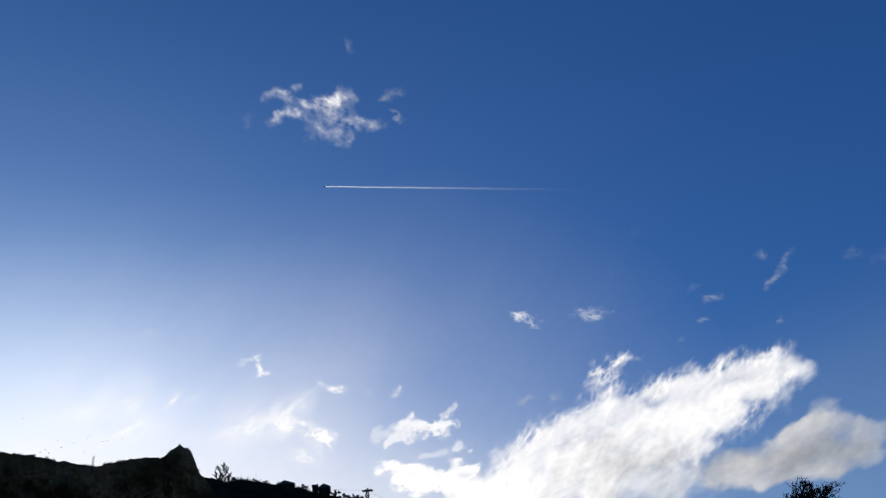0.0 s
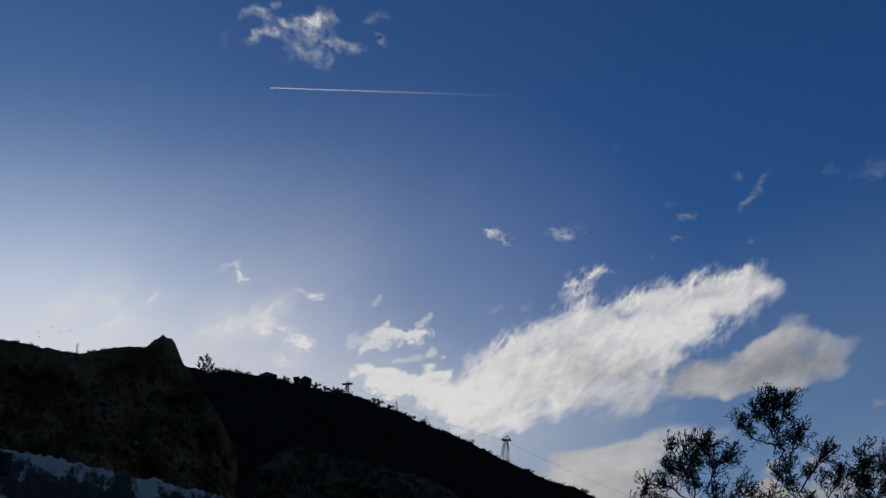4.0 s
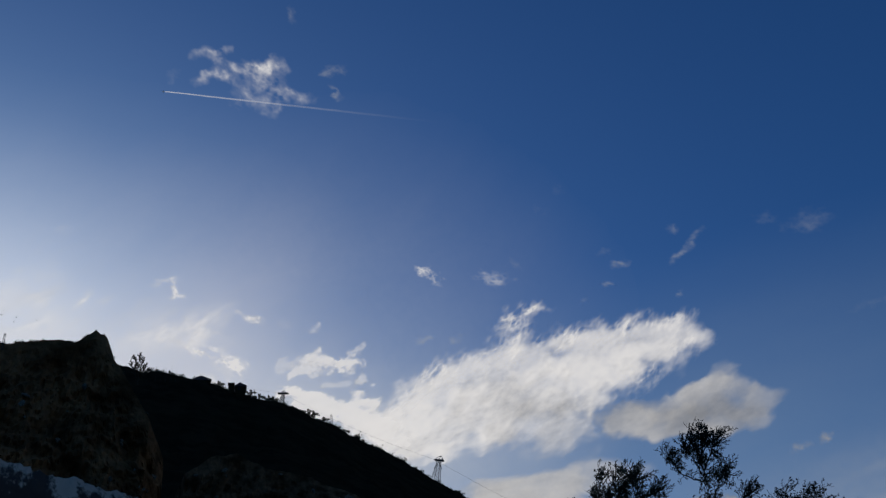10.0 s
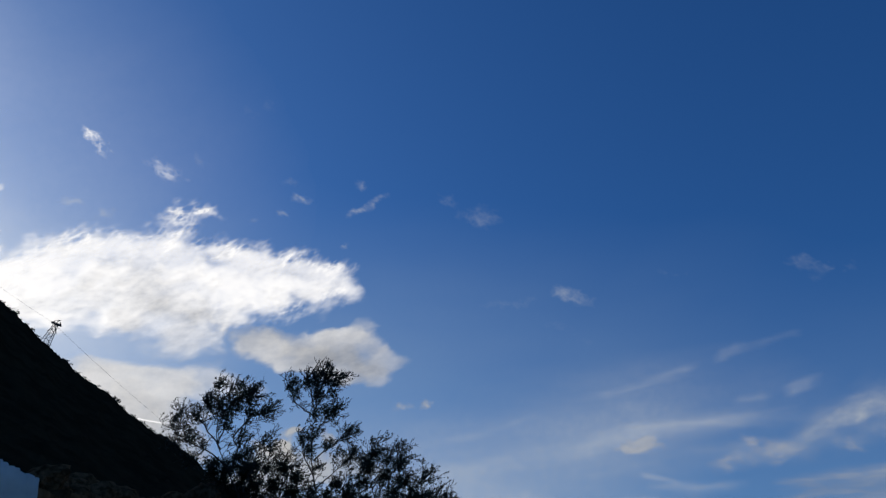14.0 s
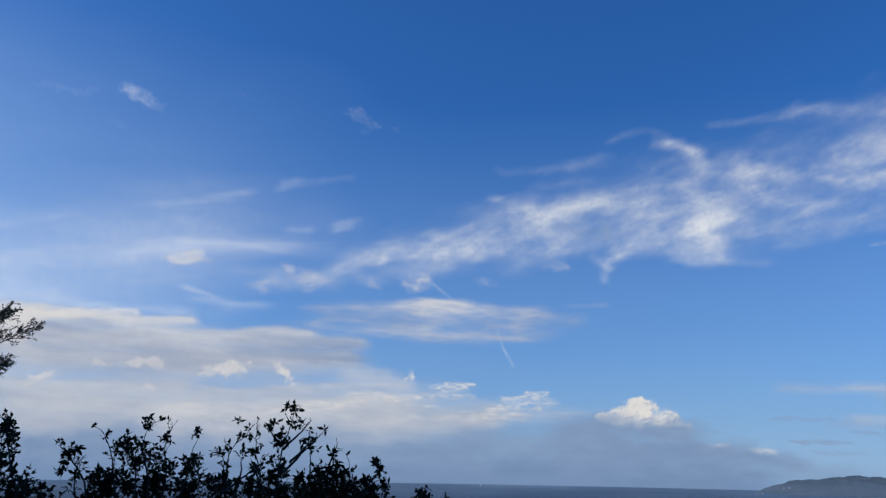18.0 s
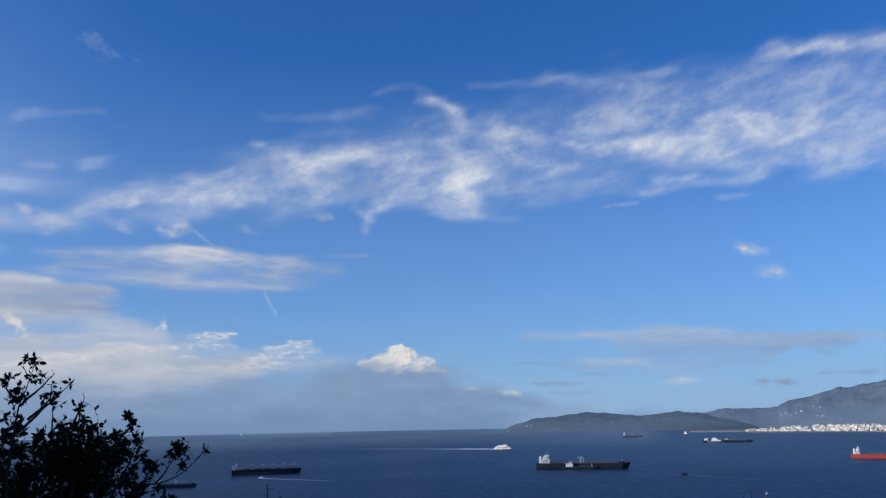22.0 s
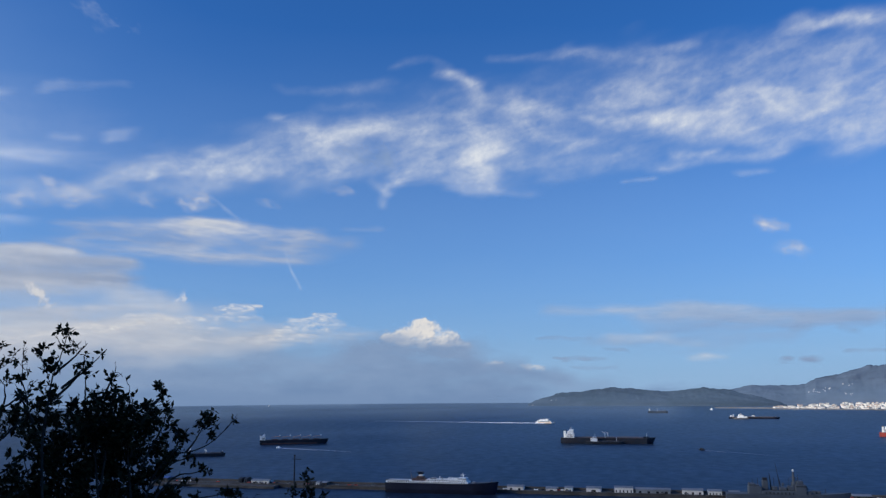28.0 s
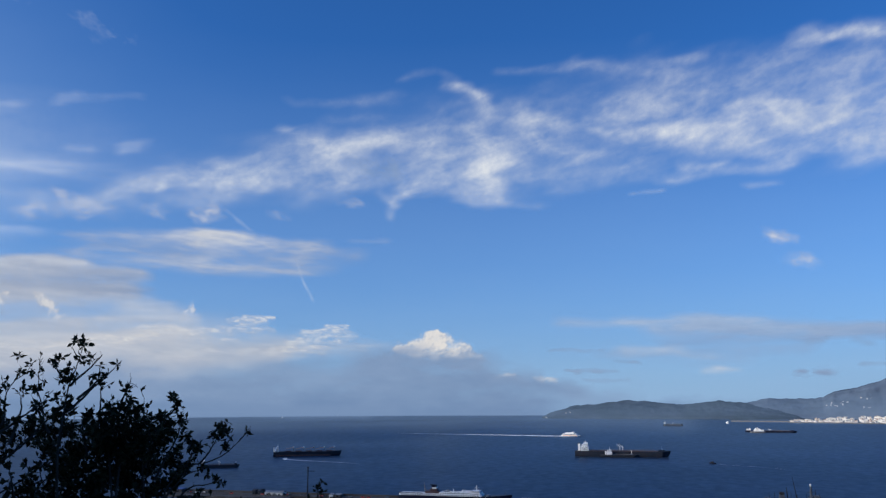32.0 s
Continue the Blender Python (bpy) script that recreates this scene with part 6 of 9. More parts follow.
def plant(name, label, category, dist, limbs, seed, r_base, twig, leaf, per, count, spread, wind, depth=1, slim=0.28, leaf_mat=LEAF, bare=0.0, lo=0.35, group="", tufts=(), full=1.0):
    """limbs: lists of (azimuth, elevation) from the foot to the tip, with a depth offset first."""
    rs = np.random.RandomState(seed)
    foot = at(limbs[0][1][0], limbs[0][1][1], dist)
    ob = thing(name, Matrix.Translation(foot), label, category, group)
    trunk, wood, leaves = ([], []), ([], []), ([], [])
    for depth_off, *pts in limbs:
        path = smooth_path([at(az, el, dist + depth_off * min(1.0, i / 2)) - foot for i, (az, el) in enumerate(pts)], rs, twig * 0.035)
        big = len(pts) > 2
        tube(trunk, path, r_base if big else r_base * 0.5, r_base * 0.14, 6)
        sprout(wood, leaves, path, rs, int(count * (1.0 if big else 0.7)), twig, spread, Vector(wind), depth, leaf, per, slim, max(r_base * 0.16, dist * 0.00042), lo, bare, dist * 0.00030)
    for az, el, size in tufts:
        tuft(wood, leaves, at(az, el, dist + rs.normal() * 0.012 * dist) - foot, dist * radians(size), leaf, slim, dist, rs, Vector(wind), full)
    mesh_ob("trunk", *trunk, BARK, ob, smooth=True)
    tagged(mesh_ob("brushwood", *wood, BARK, ob), kind="stuff")
    tagged(mesh_ob("crown", *leaves, leaf_mat, ob), kind="stuff")
    return ob


RIGHT = (0.25, -0.06, 0.22)
plant("windswept_tree", "leggy windswept olive-like tree, dark against the sky", "tree", 12.4, [
    (0, (16.95, 4.45), (15.76, 8.82), (14.45, 11.16), (13.64, 12.84), (13.46, 14.80), (13.23, 16.58)),
    (0.2, (14.74, 11.01), (15.32, 13.41), (15.56, 15.09), (14.89, 16.58)),
    (0.2, (13.95, 12.34), (12.81, 13.63), (12.08, 14.27), (11.10, 14.48)),
    (-0.2, (14.48, 11.34), (12.81, 12.31), (11.31, 12.89), (10.52, 13.55)),
    (0.1, (14.61, 13.14), (15.64, 14.47), (16.65, 14.97)),
    (0, (13.63, 14.10), (12.54, 15.28)),
    (0.1, (13.66, 14.46), (14.55, 15.57), (15.61, 15.94)),
    (0.2, (15.73, 9.69), (16.34, 12.01), (16.85, 13.04)),
    (0.1, (15.17, 10.52), (15.65, 11.64), (15.08, 12.84)),
    (0, (13.74, 12.68), (14.20, 14.72), (14.06, 15.94)),
], 101, 0.0125, 0.21, 0.036, 2, 38, 0.5, RIGHT, depth=2, bare=0.7, lo=0.2, full=0.85, tufts=[
    (13.30, 16.59, 0.47), (14.78, 16.56, 0.55), (15.34, 16.05, 0.44), (12.76, 15.06, 0.57), (13.69, 14.65, 0.86), (14.64, 15.14, 0.80), (15.70, 14.74, 0.55),
    (11.92, 14.22, 0.57), (10.76, 14.22, 0.35), (11.69, 12.94, 0.77), (10.82, 12.47, 0.76), (12.77, 12.55, 0.56), (16.46, 14.83, 0.37), (13.17, 11.36, 0.63),
    (14.20, 13.81, 0.57), (11.98, 11.57, 0.90), (15.58, 12.00, 0.36),
])
plant("windswept_tree", "tall thin windswept tree with a tufted top", "tree", 12.9, [
    (0, (21.99, 4.69), (20.83, 9.23), (20.18, 11.55), (20.03, 13.94), (20.04, 15.75), (20.00, 17.41)),
    (0.2, (19.86, 14.97), (18.70, 15.74), (18.15, 16.80)),
    (-0.2, (20.04, 15.29), (20.89, 16.60), (21.68, 17.45)),
    (0.1, (20.01, 15.44), (19.59, 16.68), (19.32, 17.44)),
    (0.1, (20.11, 13.39), (20.81, 14.62), (21.46, 15.37)),
    (0.1, (20.27, 11.92), (21.83, 13.29), (22.52, 13.73)),
    (0.2, (20.37, 10.83), (19.56, 12.26), (19.32, 13.31)),
    (0.1, (20.55, 10.11), (22.28, 11.76), (22.88, 12.26)),
    (0, (20.00, 16.01), (20.57, 17.17), (20.38, 17.91)),
], 102, 0.012, 0.20, 0.035, 2, 38, 0.5, RIGHT, depth=2, bare=0.7, lo=0.2, full=0.8, tufts=[
    (18.18, 16.65, 0.34), (18.86, 16.14, 0.34), (19.38, 17.03, 0.53), (20.13, 17.12, 0.68), (20.93, 17.37, 0.53), (20.27, 16.23, 0.68), (21.24, 16.33, 0.45),
    (20.07, 15.07, 0.52), (20.85, 15.34, 0.49), (21.47, 15.29, 0.34), (21.50, 14.54, 0.30), (19.95, 13.93, 0.48), (20.61, 14.00, 0.37), (19.94, 12.63, 0.52),
    (21.13, 13.00, 0.67), (21.93, 12.63, 0.56), (20.61, 11.58, 0.59), (19.32, 13.31, 0.26), (22.40, 11.92, 0.45),
])
plant("windswept_shrub", "dense windswept shrub of twiggy dark foliage", "shrub", 12.4, [
    (0, (25.77, 2.76), (24.94, 8.40), (24.23, 11.13), (24.26, 12.97)),
    (0.2, (25.59, 4.84), (26.11, 9.21), (26.24, 11.38), (26.38, 12.52)),
    (0.2, (25.67, 6.63), (26.82, 9.62), (27.91, 10.88)),
    (-0.2, (26.08, 6.29), (27.70, 8.48), (29.05, 9.44)),
    (0.2, (26.16, 5.58), (28.30, 7.04), (29.59, 8.57)),
    (0, (26.57, 5.24), (29.07, 6.05), (30.35, 6.03)),
    (0.3, (25.02, 6.60), (23.57, 9.34), (23.55, 11.71)),
    (-0.2, (25.09, 8.41), (25.58, 10.58), (25.25, 12.06)),
    (0.3, (24.99, 6.24), (23.34, 8.31), (22.69, 10.39)),
    (0.1, (26.93, 5.25), (28.30, 6.31), (29.90, 6.81)),
], 103, 0.012, 0.26, 0.038, 2, 46, 0.5, RIGHT, depth=2, bare=0.6, lo=0.15, full=1.3, tufts=[
    (24.32, 12.45, 0.45), (24.03, 11.49, 0.67), (23.78, 10.54, 0.74), (25.15, 11.00, 0.75), (26.20, 11.75, 0.60), (26.55, 10.72, 0.75), (25.68, 9.73, 1.04),
    (24.06, 9.27, 0.95), (27.20, 9.64, 0.74), (27.94, 9.86, 0.52), (22.89, 9.74, 0.81), (26.57, 8.49, 0.96), (25.13, 8.05, 1.09), (27.99, 8.57, 0.59),
    (28.84, 8.42, 0.37), (29.36, 9.00, 0.26), (27.31, 6.88, 0.65), (25.86, 6.64, 0.94), (29.00, 6.77, 0.29), (29.96, 6.52, 0.33), (24.13, 7.27, 1.08),
])
plant("windswept_shrub", "dense dark shrub between two thin trees", "shrub", 13.3, [
    (0, (19.92, 2.57), (18.64, 7.29), (17.83, 10.06), (17.21, 11.81)),
    (0.3, (19.60, 4.58), (19.56, 8.06), (19.10, 11.08)),
    (-0.3, (19.43, 4.57), (17.34, 7.90), (16.14, 10.80)),
    (0.3, (19.32, 5.25), (18.93, 8.72), (18.11, 11.90)),
    (0, (19.94, 4.59), (21.94, 7.50), (22.35, 9.70)),
    (0.2, (19.26, 4.56), (16.20, 6.77), (15.17, 8.77)),
    (0, (19.77, 4.59), (20.53, 7.42), (19.92, 10.24)),
], 104, 0.012, 0.24, 0.042, 2, 46, 0.55, RIGHT, depth=2, bare=0.5, lo=0.1, full=2.2, tufts=[
    (17.10, 11.25, 0.50), (16.22, 11.34, 0.57), (18.14, 11.36, 0.51), (19.13, 10.72, 0.54), (16.27, 10.10, 0.78), (17.66, 10.05, 0.93), (18.92, 9.80, 0.79),
    (17.19, 8.76, 1.06), (18.78, 8.54, 1.07), (20.26, 9.18, 0.72), (21.27, 9.62, 0.65), (21.88, 10.40, 0.66), (21.83, 8.21, 0.94), (20.59, 7.07, 0.92),
    (18.87, 6.96, 1.19), (22.55, 8.26, 0.80), (15.30, 9.83, 0.77), (15.83, 8.82, 0.91), (14.41, 10.98, 0.64), (15.64, 10.75, 0.71), (13.72, 11.43, 0.49),
    (14.19, 10.42, 0.70), (14.81, 9.78, 0.77), (13.58, 10.99, 0.56), (14.71, 11.18, 0.71), (15.09, 11.87, 0.50), (15.71, 11.29, 0.64), (15.24, 9.30, 0.84),
    (16.63, 9.07, 0.92), (16.35, 7.82, 1.04), (17.52, 6.87, 1.04), (18.36, 7.97, 0.92), (19.67, 8.42, 0.86),
])
plant("windswept_shrub", "leaning twiggy shrub at the edge of the thicket", "shrub", 11.9, [
    (0, (28.67, -10.95), (28.15, -3.89), (27.97, 1.21), (28.53, 3.56), (29.59, 4.81), (30.70, 5.92), (31.83, 7.23), (32.40, 8.42)),
    (0.1, (29.59, 4.81), (31.45, 5.09), (32.59, 5.15)),
    (-0.1, (30.45, 5.38), (31.94, 6.35), (32.86, 6.94), (33.73, 7.51)),
    (0.1, (29.30, 4.62), (30.65, 6.27), (31.29, 7.55), (31.96, 8.24)),
    (0.1, (28.08, 2.54), (28.64, 4.93), (29.32, 6.70), (28.77, 8.40)),
    (0, (28.64, 4.93), (29.23, 7.39), (29.88, 9.14)),
    (0.1, (28.58, 3.23), (30.04, 3.80), (31.20, 4.55), (31.96, 4.94)),
    (0.1, (27.78, 4.54), (28.61, 7.34), (28.96, 10.19)),
    (0, (28.18, 3.89), (28.75, 6.31), (28.15, 9.40)),
], 105, 0.011, 0.16, 0.036, 2, 26, 0.45, RIGHT, depth=2, bare=0.6, lo=0.2, full=0.9, tufts=[
    (32.52, 8.29, 0.40), (31.91, 8.13, 0.32), (31.63, 7.50, 0.39), (31.06, 6.82, 0.50), (30.36, 6.07, 0.56), (31.45, 6.32, 0.42), (32.18, 7.08, 0.29),
    (29.83, 5.34, 0.69), (29.11, 5.99, 0.62), (29.15, 4.62, 0.82), (29.32, 6.70, 0.38), (29.82, 9.06, 0.21), (29.37, 8.63, 0.25), (28.77, 8.40, 0.28),
    (30.23, 4.67, 0.55), (31.10, 5.35, 0.39), (28.91, 7.37, 0.38), (28.39, 4.57, 1.02), (27.84, 6.25, 0.89), (28.58, 3.23, 1.01), (29.73, 3.79, 0.62),
    (30.86, 4.71, 0.35),
])
CALM = (0.0, 0.0, 0.22)
plant("evergreen_bush", "broad-leaved dark bush below a leaning shrub", "bush", 6.5, [
    (0, (33.01, -11.32), (31.67, -3.66), (30.87, -0.06), (30.25, 2.28)),
    (0.1, (32.91, -8.38), (32.78, -2.71), (32.55, 0.29), (32.11, 1.99)),
    (0.1, (32.00, -8.32), (30.23, -2.03), (29.33, 2.25)),
    (0, (33.21, -8.39), (33.98, -2.72), (33.82, -0.37), (33.49, 1.33)),
    (0, (31.40, -8.29), (28.74, -2.02), (27.58, 1.86)),
    (0.1, (33.42, -5.30), (33.16, -0.71), (33.13, 1.60)),
], 119, 0.008, 0.07, 0.045, 3, 9, 0.55, CALM, depth=1, slim=0.34, leaf_mat=LEAF_B, bare=0.4, lo=0.3, full=2.0, tufts=[
    (30.08, 1.26, 0.74), (31.03, 1.08, 0.75), (32.17, 0.80, 0.55), (33.16, 1.33, 0.31), (33.67, 0.92, 0.21), (33.30, 1.74, 0.21), (30.61, -0.40, 1.07),
    (32.19, -0.55, 0.88), (33.05, -0.38, 0.48), (29.33, 2.25, 0.47), (30.70, 2.36, 0.34), (32.93, -1.38, 0.81), (28.57, 1.23, 1.33), (28.85, -0.73, 1.64),
    (30.49, -1.71, 1.45), (32.07, -2.04, 1.19),
])
plant("windswept_shrub", "dense dark thicket low on the slope", "shrub", 12, [
    (0, (22.48, 1.32), (21.30, 4.66), (20.59, 7.07)),
    (0.2, (21.94, 2.64), (18.82, 5.22), (17.46, 7.21)),
    (0.2, (22.63, 2.66), (23.65, 5.46), (23.36, 7.59)),
    (0, (23.32, 2.68), (26.20, 5.22), (26.73, 7.04)),
    (0.1, (23.32, 2.68), (28.07, 4.94), (29.47, 5.71)),
    (-0.2, (21.60, 2.63), (17.28, 4.46), (15.88, 6.75)),
], 106, 0.014, 0.3, 0.05, 6, 50, 0.65, RIGHT, depth=1, bare=0.2, lo=0.05, full=2.2, tufts=[
    (21.48, 8.19, 0.86), (22.44, 6.46, 0.99), (23.45, 5.63, 0.99), (21.24, 6.22, 0.99), (23.40, 7.30, 0.79), (21.35, 9.08, 0.65), (22.86, 8.64, 0.65),
    (19.73, 8.07, 0.78), (18.67, 7.12, 0.70), (21.21, 7.64, 0.79), (19.92, 6.85, 0.85), (20.58, 6.01, 0.91), (18.76, 5.56, 0.69), (20.80, 5.67, 1.19),
    (22.89, 5.78, 1.20), (25.08, 5.53, 1.21), (26.93, 5.25, 0.78), (19.94, 4.59, 1.38), (22.74, 4.38, 1.39), (26.32, 4.17, 1.41), (17.93, 4.50, 1.36),
])
plant("evergreen_bush", "tall evergreen sprigs with leaf rosettes on bare twigs", "bush", 4.2, [
    (0, (50.41, -11.21), (49.89, -4.58), (50.01, -1.30), (50.22, 0.56), (50.66, 1.98), (50.86, 3.21)),
    (0.05, (50.23, 0.42), (51.28, 1.48), (52.09, 2.43)),
    (0.05, (50.32, -1.13), (51.61, 0.27), (52.43, 1.12), (52.94, 1.71)),
    (-0.05, (50.15, 0.63), (49.54, 1.27), (49.30, 1.98)),
    (0, (50.67, 1.91), (50.29, 2.77)),
    (0.1, (46.49, -2.41), (47.58, -1.56), (48.58, -0.75), (49.35, 0.14)),
    (0.05, (50.73, -0.44), (51.85, 0.80), (51.93, 1.70)),
    (0.1, (47.14, -3.10), (47.61, -1.08), (47.42, 0.02)),
    (0, (52.12, -1.88), (52.13, -0.81), (52.06, 0.62)),
    (0, (49.26, -2.50), (48.54, -1.10), (48.32, -0.54)),
], 111, 0.0075, 0.04, 0.032, 2, 3, 0.5, CALM, depth=0, slim=0.26, leaf_mat=LEAF_B, bare=0.6, lo=0.4, full=1.3, tufts=[
    (50.46, 3.27, 0.25), (51.00, 3.07, 0.29), (49.43, 2.05, 0.32), (49.18, 1.83, 0.21), (51.44, 2.28, 0.29), (50.17, 1.41, 0.29), (49.80, 1.13, 0.28),
    (50.33, 0.91, 0.28), (51.64, 0.98, 0.22), (52.07, 0.44, 0.18), (52.36, 1.12, 0.14), (52.94, 1.78, 0.11), (49.92, -0.85, 0.53), (50.39, -1.28, 0.39),
    (49.51, -0.35, 0.21), (47.72, 0.09, 0.14), (49.20, -1.53, 0.52), (50.65, -2.37, 0.53), (47.60, -1.76, 0.24), (49.86, 0.63, 0.25), (50.85, 2.13, 0.22),
    (48.93, -2.32, 0.48), (47.31, 1.20, 0.21), (47.21, 2.24, 0.14), (48.92, -3.17, 0.45),
])
plant("evergreen_bush", "leafy dark evergreen bush beside the path", "bush", 4.25, [
    (0.1, (53.62, -11.51), (52.94, -4.72), (52.50, -1.53), (52.86, -0.61)),
    (0.1, (53.31, -6.81), (53.75, -2.28), (53.41, -0.91)),
    (0, (53.23, -1.37), (53.57, -0.04), (53.93, 0.98)),
    (0, (53.43, -1.19), (53.83, 0.17)),
    (0.1, (54.77, -2.30), (54.74, -0.13)),
    (0.1, (55.62, -11.68), (54.89, -4.80), (54.62, -2.01), (54.31, -1.21)),
    (0, (55.03, -4.81), (55.74, -2.40), (55.98, -1.46)),
    (0.1, (55.29, -3.04), (56.20, -1.68), (56.87, -0.89), (56.85, -0.30)),
    (0, (55.68, -5.54), (56.82, -3.15), (57.19, -1.85)),
    (0.1, (56.39, -1.25), (57.08, -0.82)),
    (0, (56.64, -3.80), (57.73, -2.89)),
    (0, (51.58, -3.97), (51.14, -1.86), (51.44, -1.33)),
], 115, 0.007, 0.045, 0.033, 3, 4, 0.55, CALM, depth=0, slim=0.26, leaf_mat=LEAF_B, bare=0.5, lo=0.3, full=2.2, tufts=[
    (52.74, -0.89, 0.39), (53.29, -1.19, 0.50), (52.44, -1.60, 0.50), (53.00, -2.08, 0.79), (53.69, -2.45, 0.57), (52.16, -2.59, 0.60), (54.33, -1.64, 0.65),
    (54.89, -1.87, 0.65), (53.51, -2.80, 0.86), (54.93, -2.85, 0.86), (55.83, -2.76, 0.58), (52.69, -3.13, 0.78), (53.88, -3.53, 0.92), (55.42, -3.76, 0.79),
    (54.17, -1.14, 0.36), (54.04, -2.64, 0.79), (55.21, -2.85, 0.65), (54.75, -3.38, 0.79), (55.91, -1.53, 0.26), (56.22, -2.05, 0.33), (56.64, -0.44, 0.22),
    (56.83, -0.89, 0.18), (57.20, -1.92, 0.33), (56.59, -2.53, 0.36), (57.38, -2.91, 0.33), (55.98, -3.06, 0.47), (57.75, -3.47, 0.29), (51.46, -1.69, 0.35),
    (51.71, -2.75, 0.49), (53.70, 0.18, 0.11), (53.90, -0.55, 0.15), (56.98, -3.63, 0.36), (51.38, -1.44, 0.25),
])
plant("evergreen_bush", "dense dark heart of leafy evergreen growth", "bush", 4.4, [
    (0, (51.75, -12.61), (51.17, -8.02), (49.97, -3.90)),
    (0.1, (52.07, -12.65), (52.42, -7.44), (52.22, -3.64)),
    (-0.1, (52.71, -12.71), (54.75, -7.58), (55.28, -4.47)),
    (0.2, (53.04, -12.74), (56.46, -7.68), (57.39, -4.90)),
    (0.1, (51.12, -12.55), (49.55, -7.24), (48.74, -4.18)),
    (-0.1, (50.80, -12.51), (48.01, -7.13), (47.20, -4.11)),
    (0.1, (53.36, -12.78), (54.11, -8.23), (53.60, -4.75)),
    (0.1, (53.69, -12.81), (57.56, -9.13), (57.82, -7.06)),
], 114, 0.008, 0.08, 0.038, 5, 8, 0.6, CALM, depth=0, slim=0.30, leaf_mat=LEAF_B, bare=0.2, lo=0.2, full=3.4, tufts=[
    (49.46, -3.71, 0.62), (50.92, -3.77, 0.97), (52.57, -4.01, 1.12), (54.24, -4.07, 0.92), (50.35, -4.94, 1.16), (52.00, -5.71, 1.24), (53.64, -5.45, 1.26),
    (55.30, -4.82, 0.78), (56.53, -4.58, 0.54), (48.35, -5.90, 0.73), (49.82, -6.60, 1.21), (51.77, -7.40, 1.35), (54.06, -7.20, 1.24), (55.71, -6.25, 0.70),
    (56.90, -5.81, 0.46), (55.43, -7.62, 0.90), (48.03, -7.46, 1.31), (57.39, -4.90, 0.43), (57.49, -7.39, 0.49), (56.81, -7.70, 0.56),
])
plant("evergreen_bush", "long leafless shoots reaching out over the harbour", "bush", 4.3, [
    (0, (55.62, -11.68), (56.15, -6.97), (57.39, -4.90), (58.65, -4.66), (59.93, -4.12), (60.99, -3.19), (61.70, -2.24)),
    (0, (60.85, -3.26), (61.49, -2.61)),
    (0, (58.44, -4.65), (59.12, -3.73), (59.52, -2.86)),
    (0, (59.71, -4.11), (60.36, -2.99)),
    (0.05, (56.15, -6.97), (57.62, -5.34), (58.95, -5.03)),
    (0.05, (56.46, -7.68), (57.79, -6.20), (59.02, -5.97), (59.77, -5.78)),
    (0.05, (56.89, -9.77), (58.56, -7.80), (60.33, -7.46), (61.34, -7.36)),
    (0, (58.56, -7.80), (61.07, -8.06), (62.53, -7.98), (63.10, -7.43)),
    (0.05, (57.40, -5.33), (58.05, -3.84), (58.93, -3.32)),
    (0, (57.11, -6.67), (58.52, -6.73), (59.23, -6.69)),
], 117, 0.006, 0.03, 0.032, 2, 2, 0.45, CALM, depth=0, slim=0.26, leaf_mat=LEAF_B, bare=0.7, lo=0.4, full=1.4, tufts=[
    (59.36, -2.41, 0.33), (59.87, -2.42, 0.37), (60.18, -2.87, 0.26), (59.60, -3.01, 0.33), (59.16, -2.85, 0.22), (61.42, -2.57, 0.15), (58.40, -3.67, 0.22),
    (58.00, -4.28, 0.33), (57.59, -4.77, 0.32), (58.52, -4.94, 0.25), (58.96, -5.32, 0.14), (59.55, -5.78, 0.22), (59.91, -5.86, 0.18), (61.19, -7.35, 0.21),
    (61.63, -7.51, 0.18), (62.16, -7.89, 0.18), (58.51, -6.59, 0.21), (57.90, -7.13, 0.32), (59.11, -7.54, 0.25), (57.05, -5.32, 0.32), (60.05, -3.54, 0.18),
])
